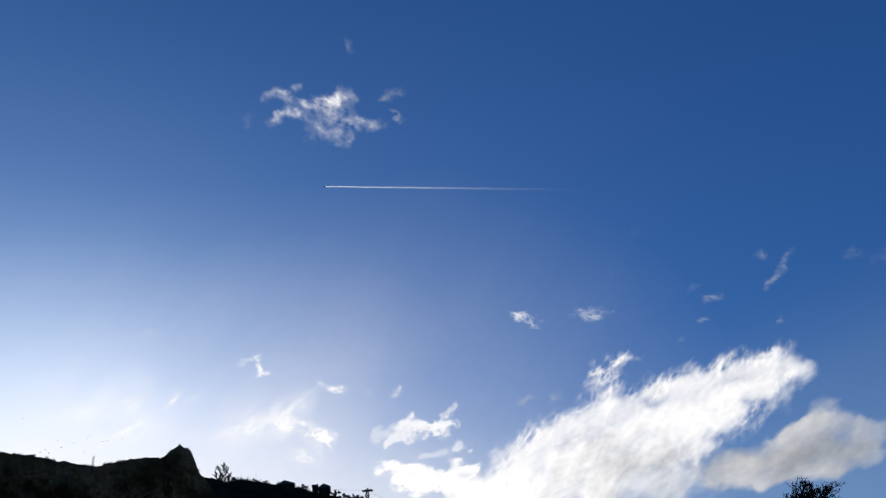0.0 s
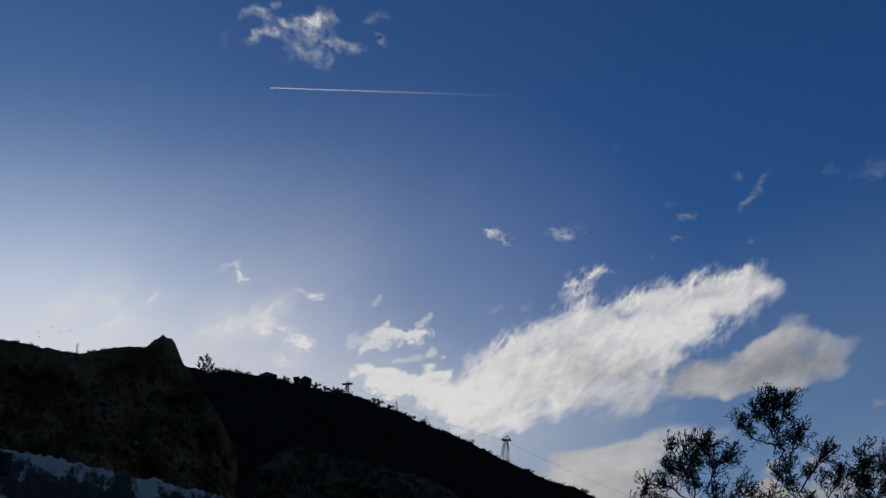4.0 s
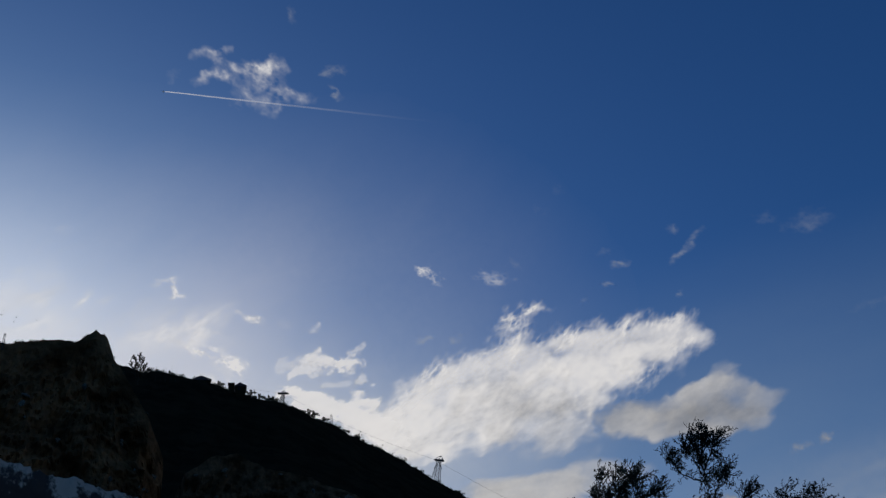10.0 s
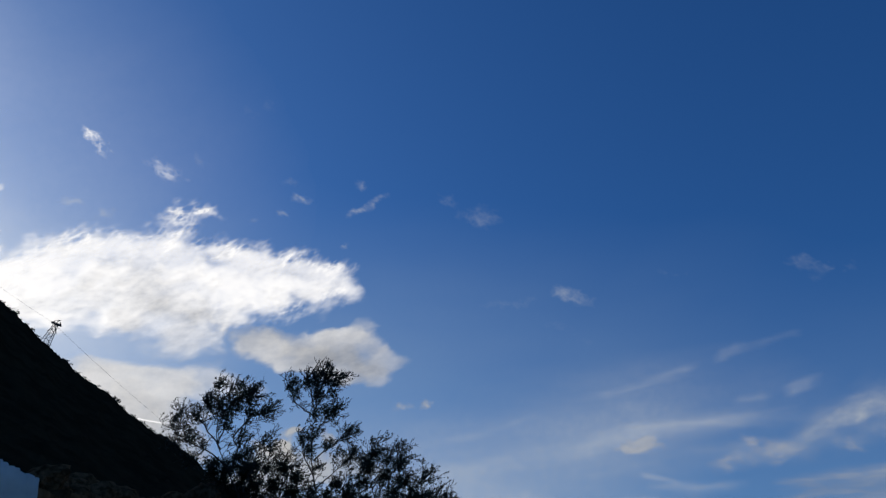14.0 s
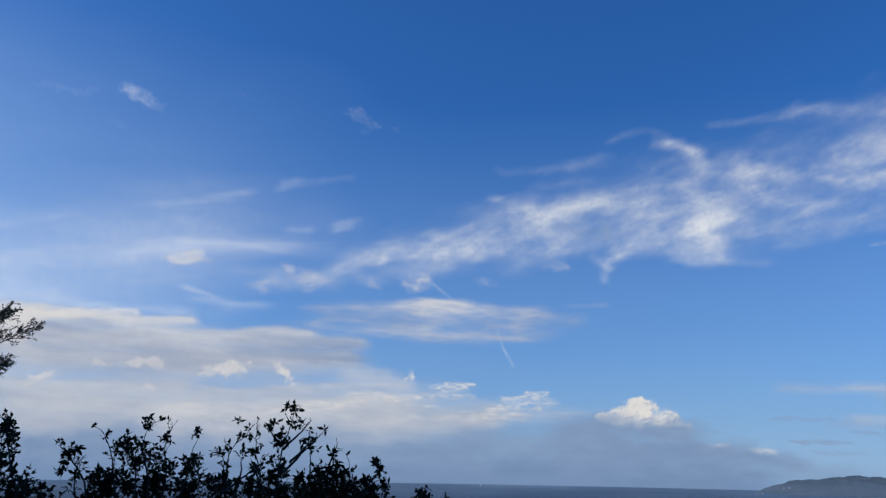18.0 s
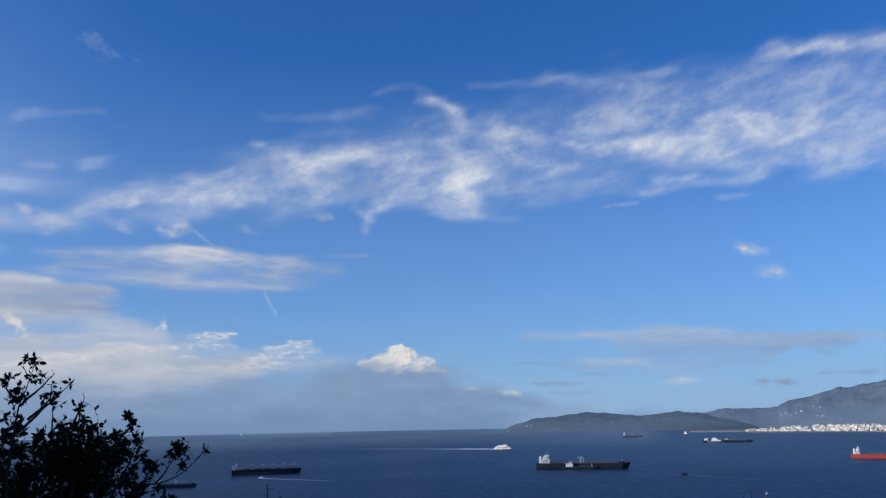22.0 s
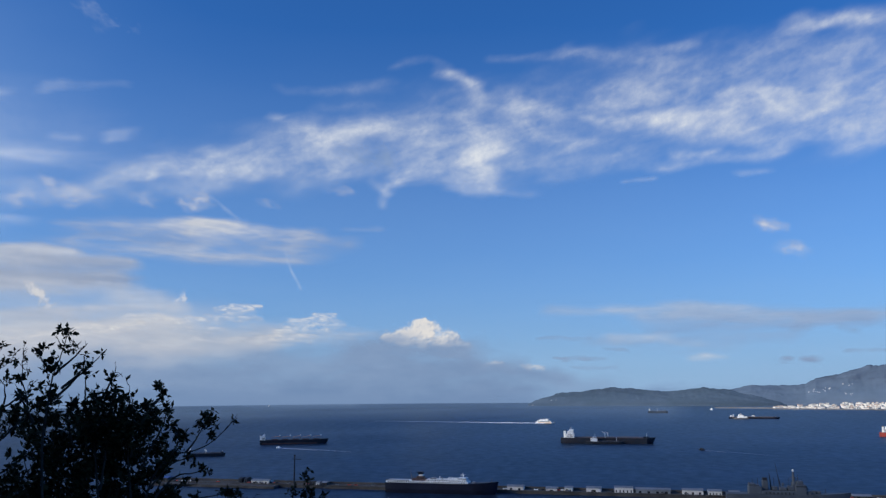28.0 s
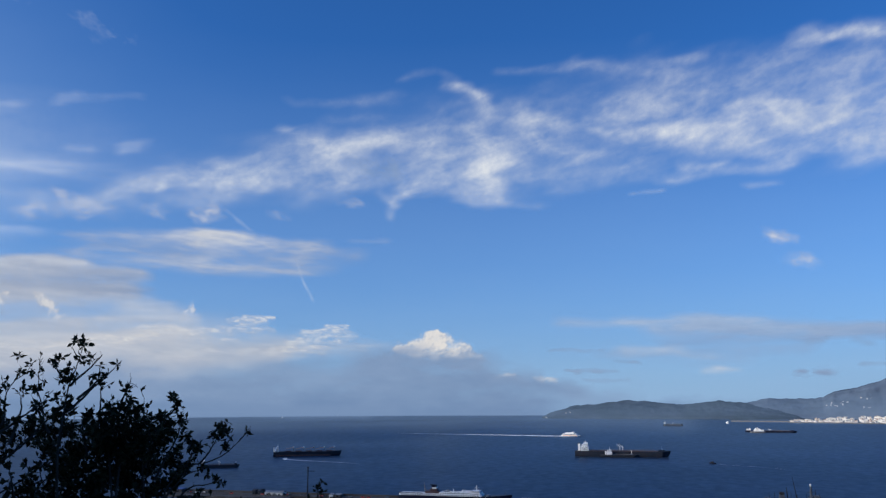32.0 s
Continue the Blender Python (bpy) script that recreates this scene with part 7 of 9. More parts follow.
plant("evergreen_bush", "dense low evergreen bush beside the path", "bush", 4.6, [
    (0, (41.32, -7.38), (39.91, -2.35), (39.38, 0.07), (38.77, 1.33)),
    (0.1, (41.05, -6.06), (41.05, -1.65), (40.56, 0.38), (39.98, 0.72)),
    (-0.1, (41.25, -6.07), (41.87, -2.34), (41.26, 0.28), (41.52, 1.83)),
    (0.1, (41.85, -6.08), (42.87, -1.99), (42.65, 0.31), (42.98, 1.69)),
    (0.1, (42.25, -6.09), (43.95, -2.34), (44.26, -0.27), (44.70, 1.26)),
    (0, (42.86, -6.10), (46.37, -2.33), (46.75, 0.13), (47.97, 1.55)),
    (0, (43.55, -6.11), (46.01, -2.33), (46.45, -0.68), (46.19, 0.26)),
    (0.1, (44.24, -6.12), (48.62, -2.31), (48.44, 0.16), (48.48, 1.64)),
    (0, (38.64, -6.65), (38.09, -2.01), (36.83, -0.14), (36.31, 0.43)),
    (0.1, (38.56, -6.00), (37.55, -2.35), (37.60, -0.03)),
    (0, (35.81, -6.55), (33.96, -1.35), (33.38, 0.98), (33.32, 1.86)),
    (0, (35.73, -5.92), (34.81, -2.67), (34.23, -1.55)),
], 112, 0.007, 0.05, 0.033, 3, 7, 0.55, CALM, depth=1, slim=0.26, leaf_mat=LEAF_B, bare=0.6, lo=0.35, full=1.6, tufts=[
    (39.68, 0.36, 0.32), (40.47, 0.59, 0.50), (41.04, 0.46, 0.46), (40.38, -0.12, 0.53), (41.50, -0.03, 0.53), (40.94, -0.60, 0.64), (42.30, -0.41, 0.61),
    (43.05, -0.93, 0.61), (44.08, -0.64, 0.47), (44.59, -0.38, 0.36), (44.86, -1.45, 0.64), (39.68, -1.49, 0.69), (38.71, -1.67, 0.62), (36.86, 0.17, 0.35),
    (37.51, 0.18, 0.28), (36.68, -0.49, 0.27), (36.63, -1.17, 0.31), (37.54, -1.50, 0.27), (33.26, 1.58, 0.24), (33.49, 0.58, 0.30), (33.79, -0.02, 0.17),
    (33.97, -1.85, 0.46), (34.91, -2.01, 0.53), (35.73, -2.28, 0.40), (42.52, 0.92, 0.22), (41.47, 1.68, 0.11),
])
plant("evergreen_bush", "dark crowded evergreen growth low beside the path", "bush", 4.8, [
    (0, (41.32, -7.38), (39.97, -4.05), (39.04, -1.66)),
    (0, (41.65, -7.39), (41.95, -3.72), (41.66, -0.95)),
    (0, (42.32, -7.41), (44.01, -3.73), (44.52, -1.63)),
    (0, (43.00, -7.42), (46.87, -4.09), (48.18, -2.32)),
    (0, (35.89, -7.18), (35.17, -3.98), (34.65, -2.34)),
    (0, (44.36, -7.46), (49.40, -4.09), (49.97, -1.58)),
], 116, 0.007, 0.07, 0.038, 4, 16, 0.6, CALM, depth=1, slim=0.28, leaf_mat=LEAF_B, bare=0.3, lo=0.2, full=2.2, tufts=[
    (39.11, -2.35, 0.82), (40.75, -2.00, 0.97), (42.47, -2.17, 0.98), (44.23, -2.34, 0.92), (45.64, -2.15, 0.71), (46.74, -2.50, 0.71), (48.15, -1.96, 0.47),
    (48.62, -0.87, 0.33), (49.30, -2.67, 0.79), (34.40, -2.83, 0.86), (36.00, -3.17, 0.80), (38.23, -3.19, 0.74), (50.39, -2.30, 0.65), (51.90, -2.65, 0.94),
    (48.36, 0.23, 0.18), (46.49, -1.61, 0.36),
])
plant("bare_twig_bush", "slender leafy shoots rising above the harbour edge", "bush", 5.2, [
    (0, (66.38, -11.99), (66.31, -8.48), (66.20, -7.03), (66.25, -5.93)),
    (0, (66.32, -9.19), (66.74, -7.77), (66.65, -6.67)),
    (0, (66.34, -9.90), (65.55, -8.09), (65.34, -7.29)),
    (0, (66.52, -9.91), (67.51, -8.15), (67.57, -7.57)),
    (0.1, (61.21, -10.38), (61.30, -7.94), (60.92, -7.21)),
    (0.1, (61.21, -10.38), (62.04, -8.15), (61.90, -7.32)),
], 118, 0.005, 0.03, 0.034, 3, 4, 0.45, CALM, depth=1, slim=0.26, leaf_mat=LEAF_B, bare=0.4, lo=0.4, tufts=[
    (66.26, -6.48, 0.22), (66.43, -7.03, 0.29), (66.14, -7.57, 0.29), (66.67, -7.69, 0.25), (65.38, -7.51, 0.18), (67.54, -7.64, 0.15), (66.30, -8.12, 0.36),
    (61.11, -7.43, 0.21), (61.91, -7.47, 0.18),
])
plant("ridge_shrub", "small spiky dark shrub on the skyline of the crag", "shrub", 30.0, [
    (0.0, (-19.5, 25.0), (-19.5, 26.0), (-19.55, 26.85)),
    (0.0, (-19.5, 25.4), (-19.4, 26.0), (-19.3, 26.6)),
    (0.0, (-19.5, 25.4), (-19.65, 26.0), (-19.85, 26.7)),
    (0.0, (-19.4, 25.4), (-19.2, 25.9), (-19.05, 26.25)),
    (0.0, (-19.6, 25.4), (-19.9, 25.9), (-20.05, 26.35)),
    (0.0, (-19.3, 25.4), (-19.0, 25.7), (-18.85, 25.95)),
], 121, 0.009, 0.13, 0.035, 5, 26, 0.5, (0, 0, 0.35), bare=0.25, lo=0.1)
for i, (az_s, el_s) in enumerate(((-10.9, 24.3), (-10.2, 24.2), (-9.9, 24.1), (-7.3, 23.2), (-6.9, 23.0), (-6.2, 22.6), (-4.7, 21.7), (-18.3, 25.9), (-17.4, 25.8), (-11.5, 24.6), (-13.9, 25.2), (3.0, 16.9), (-2.5, 20.3))):
    r_s = float(crest_distance(az_s)) - 6
    el_s -= 0.13
    plant("ridge_shrub", "small dark shrub on the ridge skyline", "shrub", r_s / math.cos(radians(el_s)), [
        (0.0, (az_s, el_s - 0.5), (az_s + 0.02, el_s), (az_s + 0.05, el_s + 0.2)),
        (0.0, (az_s, el_s - 0.3), (az_s - 0.12, el_s), (az_s - 0.35, el_s + 0.1)),
        (0.0, (az_s, el_s - 0.3), (az_s + 0.14, el_s + 0.05), (az_s + 0.4, el_s + 0.05)),
    ], 130 + i, 0.14, 0.9, 0.5, 9, 22, 0.8, (0, 0, 0.35), bare=0.1, lo=0.05, group="shrubs on the ridge")

plant("ridge_grass", "thin dry grass stalks on the crest", "grass", 31.0, [(0.0, (az_g, 25.2), (az_g + 0.05 * ((k * 7) % 5 - 2), 25.9 + 0.12 * ((k * 3) % 5))) for k, az_g in enumerate((-17.9, -17.6, -17.3, -17.15, -16.9, -16.7, -18.3))], 140, 0.012, 0.1, 0.02, 1, 1, 0.4, CALM, bare=1.0)


# low scrub along the skyline of the ridge and of the crag
def clumps(name, label, spots, seed):
    rs, acc = np.random.RandomState(seed), ([], [])
    for p, size in spots:
        for _ in range(34):
            o = Vector(rs.normal(size=3)) * size * 0.42
            o.z = abs(o.z) * 0.8 - size * 0.25
            add_leaf(acc, p + o, Vector(rs.normal(size=3)).normalized(), size * rs.uniform(0.25, 0.6), rs, 0.35)
    return tagged(mesh_ob(name, *acc, LEAF), label, "scrub", kind="stuff")


rs_c = np.random.RandomState(55)
angle_up = (gz - EYE.z) / np.maximum(RHO, 1.0)
row_top = np.where(RHO > 60, angle_up, -9).argmax(0)
spots_c = []
for j in np.where((az_list > -20) & (az_list < 21.5))[0]:
    for _ in range(2):
        if rs_c.rand() < 0.62:
            i = row_top[j]
            spots_c.append((Vector((gx[i, j], gy[i, j], gz[i, j])) + Vector((rs_c.normal(), 0, -0.2)) * 0.6, 0.7 + 1.9 * rs_c.rand() ** 2.5))
clumps("ridge_scrub", "low dark scrub along the crest of the ridge", spots_c, 56)
cols = len(main_crag.data.vertices) // 132
spots_k = [(Vector(main_crag.data.vertices[129 * cols + j].co), 0.03 + 0.08 * rs_c.rand() ** 2.5) for j in range(30, cols - 4) if rs_c.rand() < 0.45]
clumps("crag_scrub", "tufts and crumbling stones along the crag's top", spots_k, 57)


# ---- ships ----
def hull_mesh(name, L, B, D, mat, parent, label="", stern=0.8, bow=0.16, sheer=0.12, draft=2.0, flare=0.8):
    """A hull with its bow at +x, waterline at z = 0 and deck at height D."""
    xs = np.linspace(-0.5, 0.5, 33)
    V, F = [], []
    for x in xs:
        f = 1.0
        if x > 0.5 - bow:
            f = math.cos((x - 0.5 + bow) / bow * math.pi / 2) ** 0.8
        if x < -0.5 + 0.1:
            f = stern + (1 - stern) * math.sin((x + 0.5) / 0.1 * math.pi / 2)
        top = D * (1 + sheer * max(0.0, (x - 0.5 + bow * 1.4) / (bow * 1.4)) ** 1.5)
        rake = L * 0.035 * max(0.0, (x - 0.5 + bow) / bow)
        b = max(B / 2 * f, 0.15)
        ring = [(x * L + rake, b, top), (x * L + rake * 0.5, b * (flare + (1 - flare) * 0.7), D * 0.4), (x * L, b * flare, 0.0), (x * L - rake, b * 0.7 * flare, -draft)]
        V += [ring[0], ring[1], ring[2], ring[3]] + [(p[0], -p[1], p[2]) for p in reversed(ring)]
    for i in range(len(xs) - 1):
        for k in range(7):
            F.append((i * 8 + k, i * 8 + k + 1, (i + 1) * 8 + k + 1, (i + 1) * 8 + k))
        F.append((i * 8 + 7, i * 8, (i + 1) * 8, (i + 1) * 8 + 7))
    F.append(tuple(range(8)))
    F.append(tuple(reversed(range((len(xs) - 1) * 8, len(xs) * 8))))
    return mesh_ob(name, V, F, mat, parent, label)


def ship_at(name, label, category, az0, az1, el, bow_right=True):
    """An empty amidships between two azimuths at the waterline, +x to the bow; also the length."""
    a, b = at_sea(az0, el), at_sea(az1, el)
    if not bow_right:
        a, b = b, a
    d = b - a
    ob = thing(name, Matrix.Translation((a + b) / 2) @ Matrix.Rotation(math.atan2(d.y, d.x), 4, "Z"), label, category, "ships in the bay")
    return ob, d.length


def block(name, parent, mat, *dims, bevel=0.0, label=""):
    return part(name, box(bmesh.new(), *dims, bevel), mat, parent, label)


def stern_house(ship, L, B, D, x0, h=1.0, mat=WHITE, long=1.0):
    """Stepped accommodation block with bridge wings, windows and a funnel."""
    w = B * 0.42
    house = block("deckhouse", ship, mat, x0, x0 + L * long * 0.05, -w, w, D - 0.3, D + 9 * h, bevel=0.2)
    block("upper_deckhouse", ship, mat, x0 + L * long * 0.006, x0 + L * long * 0.044, -w * 0.85, w * 0.85, D + 9 * h + 0.02, D + 14 * h, bevel=0.2)
    bridge = block("bridge", ship, mat, x0 + L * long * 0.016, x0 + L * long * 0.046, -B * 0.5, B * 0.5, D + 14 * h + 0.02, D + 17 * h, bevel=0.15)
    block("bridge_window", bridge, GLASS_DARK, x0 + L * long * 0.0445, x0 + L * long * 0.0465, -w * 0.8, w * 0.8, D + 15.2 * h, D + 16.4 * h)
    for k in range(4):
        for y in (-w - 0.06, w + 0.06):
            block("window_row", house, GLASS_DARK, x0 + L * long * 0.006, x0 + L * long * 0.044, min(y, y * 0.99), max(y, y * 0.99), D + (1.2 + 2.1 * k) * h, D + (2.0 + 2.1 * k) * h)
    funnel = part("funnel", box(bmesh.new(), x0 - L * 0.032, x0 - L * 0.008, -B * 0.13, B * 0.13, D - 0.3, D + 15 * h, 0.5), mat, ship)
    block("funnel_cap", funnel, STEEL_DARK, x0 - L * 0.030, x0 - L * 0.010, -B * 0.11, B * 0.11, D + 15 * h + 0.02, D + 17 * h, bevel=0.3)
    mast = part("mast", rod(bmesh.new(), (x0 + L * long * 0.03, 0, D + 17 * h), (x0 + L * long * 0.03, 0, D + 24 * h), 0.5, 0.25), mat, ship)
    part("mast_yard", rod(bmesh.new(), (x0 + L * long * 0.03, -3, D + 21 * h), (x0 + L * long * 0.03, 3, D + 21 * h), 0.25), mat, mast)


def tanker(label, az0, az1, el, hull, D, h, bow_right=True, house=WHITE, long=1.0):
    ship, L = ship_at("tanker", label, "tanker", az0, az1, el, bow_right)
    B = L * 0.16
    hull_mesh("hull", L, B, D, hull, ship, bow=0.07, stern=0.9, flare=0.94)
    block("deck", ship, DECK_RED, -L * 0.46, L * 0.40, -B * 0.46, B * 0.46, D - 0.2, D + 0.25)
    stern_house(ship, L, B, D, -L * 0.435, h, house, long)
    for y in (-2.2, -0.8, 0.8, 2.2):
        part("cargo_pipe", rod(bmesh.new(), (-L * 0.36, y, D + 1.4), (L * 0.38, y, D + 1.4), 0.35), STEEL_GREY, ship)
    part("catwalk", box(bmesh.new(), -L * 0.37, L * 0.39, 3.2, 4.4, D + 2.2, D + 2.5), STEEL_GREY, ship)
    for k in range(9):
        x = -L * 0.34 + k * L * 0.085
        block("deck_frame", ship, STEEL_DARK, x, x + 0.6, -B * 0.44, B * 0.44, D + 0.3, D + 0.9)
    for x in (-L * 0.01, L * 0.02):
        part("hose_crane_post", rod(bmesh.new(), (x, 0, D), (x, 0, D + 10 * h), 0.7, 0.5), house, ship)
        part("hose_crane_jib", rod(bmesh.new(), (x, 0, D + 9.5 * h), (x - L * 0.035, 1.5, D + 14 * h), 0.45, 0.25), house, ship)
    part("foremast", rod(bmesh.new(), (L * 0.44, 0, D), (L * 0.44, 0, D + 11 * h), 0.5, 0.25), house, ship)
    block("forecastle", ship, hull, L * 0.40, L * 0.47, -B * 0.2, B * 0.2, D, D + 2.6, bevel=0.3)
    for k in range(4):
        block("tank_vent", ship, STEEL_GREY, -L * 0.3 + k * L * 0.16, -L * 0.3 + k * L * 0.16 + 1.2, -B * 0.3, -B * 0.3 + 1.2, D + 0.3, D + 3.2)
    return ship, L


AZ_A0, EL_A = (83.79, -4.35)
tank_a, L_A = tanker("long black tanker at anchor with white stern house", AZ_A0, 89.88, EL_A, HULL_BLACK, 11.0, 0.9, long=1.7)
# bunkering tanker alongside, on the near side
B_A = L_A * 0.16
barge = thing("bunker_tanker", tank_a.matrix_basis @ Matrix.Translation((-L_A * 0.02, -B_A * 0.5 - 8, 0)), "small grey bunkering tanker moored alongside a black tanker", "tanker", "ships in the bay")
hull_mesh("hull", L_A * 0.40, 12, 5.2, STEEL_DARK, barge)
block("deckhouse", barge, WHITE, -L_A * 0.135, -L_A * 0.075, -4.5, 4.5, 5, 10.5, bevel=0.2)
block("bridge", barge, WHITE, -L_A * 0.125, -L_A * 0.085, -4.8, 4.8, 10.52, 14, bevel=0.2)
block("window_row", barge, GLASS_DARK, -L_A * 0.12, -L_A * 0.09, -4.92, -4.75, 12, 13.2)
part("mast", rod(bmesh.new(), (-L_A * 0.1, 0, 14), (-L_A * 0.1, 0, 20), 0.4, 0.2), WHITE, barge)
part("funnel", box(bmesh.new(), -L_A * 0.15, -L_A * 0.138, -1.5, 1.5, 5, 12, 0.2), WHITE, barge)
part("foremast", rod(bmesh.new(), (L_A * 0.13, 0, 5), (L_A * 0.13, 0, 14), 0.5, 0.3), WHITE, barge)
part("cargo_pipe", rod(bmesh.new(), (-L_A * 0.07, 0, 6), (L_A * 0.15, 0, 6), 0.5), STEEL_GREY, barge)

EL_B = -4.28
bulk, L_B = ship_at("bulk_carrier", "dark bulk carrier at anchor with five deck crane posts", "cargo ship", 63.20, 67.63, EL_B)
B_B, D_B = L_B * 0.15, 9.0
hull_mesh("hull", L_B, B_B, D_B, HULL_BLACK, bulk)
block("hull_band", bulk, DECK_RED, -L_B * 0.46, L_B * 0.36, -B_B * 0.5 - 0.05, -B_B * 0.5 + 0.4, 0.6, 3.4)
stern_house(bulk, L_B, B_B, D_B, -L_B * 0.47, 0.62)
for k in range(5):
    x = -L_B * 0.20 + k * L_B * 0.155
    post_c = part("crane_post", rod(bmesh.new(), (x, 0, D_B), (x, 0, D_B + 10.5), 0.8, 0.6), STEEL_GREY, bulk)
    part("crane_cab", box(bmesh.new(), x - 1.1, x + 1.1, -1.1, 1.1, D_B + 7.5, D_B + 10, 0.2), WHITE, post_c)
    part("crane_jib", rod(bmesh.new(), (x, 0, D_B + 8), (x - L_B * 0.13, 0, D_B + 5), 0.45, 0.3), ORANGE, post_c)
    block("hatch_cover", bulk, DECK_RED, x - L_B * 0.125, x - L_B * 0.03, -B_B * 0.32, B_B * 0.32, D_B - 0.2, D_B + 1.8, bevel=0.15)

AZ_C0, EL_C = (58.49, -4.95)
coaster, L_C = tanker("grey coaster at anchor partly hidden by a bush", AZ_C0, 60.91, EL_C, STEEL_DARK, 5.0, 0.5)
AZ_D0, EL_D = (89.68, -2.34)
tanker("small far dark cargo ship near the headland", AZ_D0, 90.93, EL_D, HULL_BLACK, 7.0, 0.55)
AZ_E0, EL_E = (94.82, -2.67)
tanker("far dark ship with bright white house off the town", AZ_E0, 97.85, EL_E, HULL_NAVY, 5.0, 0.4)
supply = thing("supply_vessel", Matrix.Translation(at_sea(95.59, EL_E - 0.04)) @ Matrix.Rotation(0.1, 4, "Z"), "white stepped supply vessel beside a far ship", "ship", "ships in the bay")
supply.matrix_basis = Matrix.Translation(supply.matrix_basis.translation) @ Matrix.Rotation(math.pi / 2, 4, "Z")
hull_mesh("hull", 44, 11, 4.5, STEEL_GREY, supply)
block("deckhouse", supply, WHITE, -17, 12, -4.5, 4.5, 4.3, 8.5, bevel=0.6)
block("upper_deckhouse", supply, WHITE, -8, 9, -4.2, 4.2, 8.52, 12.5, bevel=0.6)
block("bridge", supply, WHITE, -2, 7, -4, 4, 12.52, 15.5, bevel=0.5)
block("bridge_window", supply, GLASS_DARK, -1, 6.5, 3.95, 4.1, 13.4, 14.6)
part("mast", rod(bmesh.new(), (2, 0, 15.4), (2, 0, 20), 0.4, 0.2), WHITE, supply)
AZ_F0, EL_F = (103.53, -3.63)
tanker("bright red tanker with white stern house at anchor", AZ_F0, 108.00, EL_F, HULL_RED, 9.0, 0.8)

# white boat off the town and tiny sails on the horizon
for az_y, el_y, ln, h_y in ((93.76, -2.14, 22, 9), (67.47, -1.61, 30, 8), (63.73, -1.76, 30, 8)):
    yacht = thing("motor_yacht", Matrix.Translation(at_sea(az_y, min(el_y, -1.66))) @ Matrix.Rotation(0.3, 4, "Z"), "tiny white boat far out on the bay", "boat", "ships in the bay")
    hull_mesh("hull", ln, ln * 0.25, h_y * 0.4, WHITE, yacht)
    block("cabin", yacht, WHITE, -ln * 0.25, ln * 0.2, -ln * 0.08, ln * 0.08, h_y * 0.4, h_y, bevel=0.3)

# ---- harbour mole with sheds, moored liner and warship ----
M0, M1 = at_sea(56.5, -6.55), at_sea(109, -7.35)
DM = (M1 - M0).normalized()
OM = Vector((-DM.y, DM.x, 0))
if OM.dot(M0) < 0:
    OM = -OM
L_M = (M1 - M0).length
MOLE = Matrix(((DM.x, OM.x, 0, M0.x), (DM.y, OM.y, 0, M0.y), (0, 0, 1, 0), (0, 0, 0, 1)))
mole = tagged(thing("harbour_mole", MOLE, "long low concrete harbour mole with parapet", "mole"), kind="structure")
part("quay", box(bmesh.new(), 0, L_M, 0, 22, -4, 3.4), CONCRETE, mole)
part("parapet", box(bmesh.new(), 0, L_M, 20, 22.5, 3.4, 5.6), CONCRETE, mole)
part("rubble_bank", box(bmesh.new(), 0, L_M, 22.5, 30, -4, 2.5), ROCK, mole)
part("kerb", box(bmesh.new(), 0, L_M, -0.4, 0.8, 3.0, 3.9), CONCRETE, mole)
part("quay_spur", box(bmesh.new(), 0, 175, -16, -0.5, -4, 3.0), CONCRETE, mole)


def along(az):
    """How far along the mole that direction meets it."""
    w = Vector((math.sin(radians(az)), math.cos(radians(az)), 0))
    k = (M0.x * DM.y - M0.y * DM.x) / (w.x * DM.y - w.y * DM.x)
    return (w * k - M0).dot(DM)


def shed(x0, x1, y, h, wall_mat, roof_mat, label, doors=3, pitched=True):
    ob = thing("harbour_shed", MOLE @ Matrix.Translation(((x0 + x1) / 2, y, 3.4)), label, "shed", "sheds on the mole")
    w, d = (x1 - x0) / 2, 6.5
    wall = part("wall", box(bmesh.new(), -w, w, -d, d, 0, h), wall_mat, ob)
    bm = bmesh.new()
    ridge = h + (1.5 if pitched else 0.5)
    vs = [bm.verts.new(c) for c in ((-w - .4, -d - .5, h), (w + .4, -d - .5, h), (w + .4, d + .5, h), (-w - .4, d + .5, h), (-w - .4, 0, ridge), (w + .4, 0, ridge))]
    for f in ((0, 1, 5, 4), (2, 3, 4, 5), (1, 2, 5), (3, 0, 4), (3, 2, 1, 0)):
        bm.faces.new([vs[i] for i in f])
    part("roof", bm, roof_mat, ob)
    for k in range(doors):
        x = -w + (k + 0.5) * 2 * w / doors
        part("door", box(bmesh.new(), x - w / doors * 0.3, x + w / doors * 0.3, -d - 0.08, -d + 0.05, 0.1, h * 0.55), GLASS_DARK, wall)
    return ob


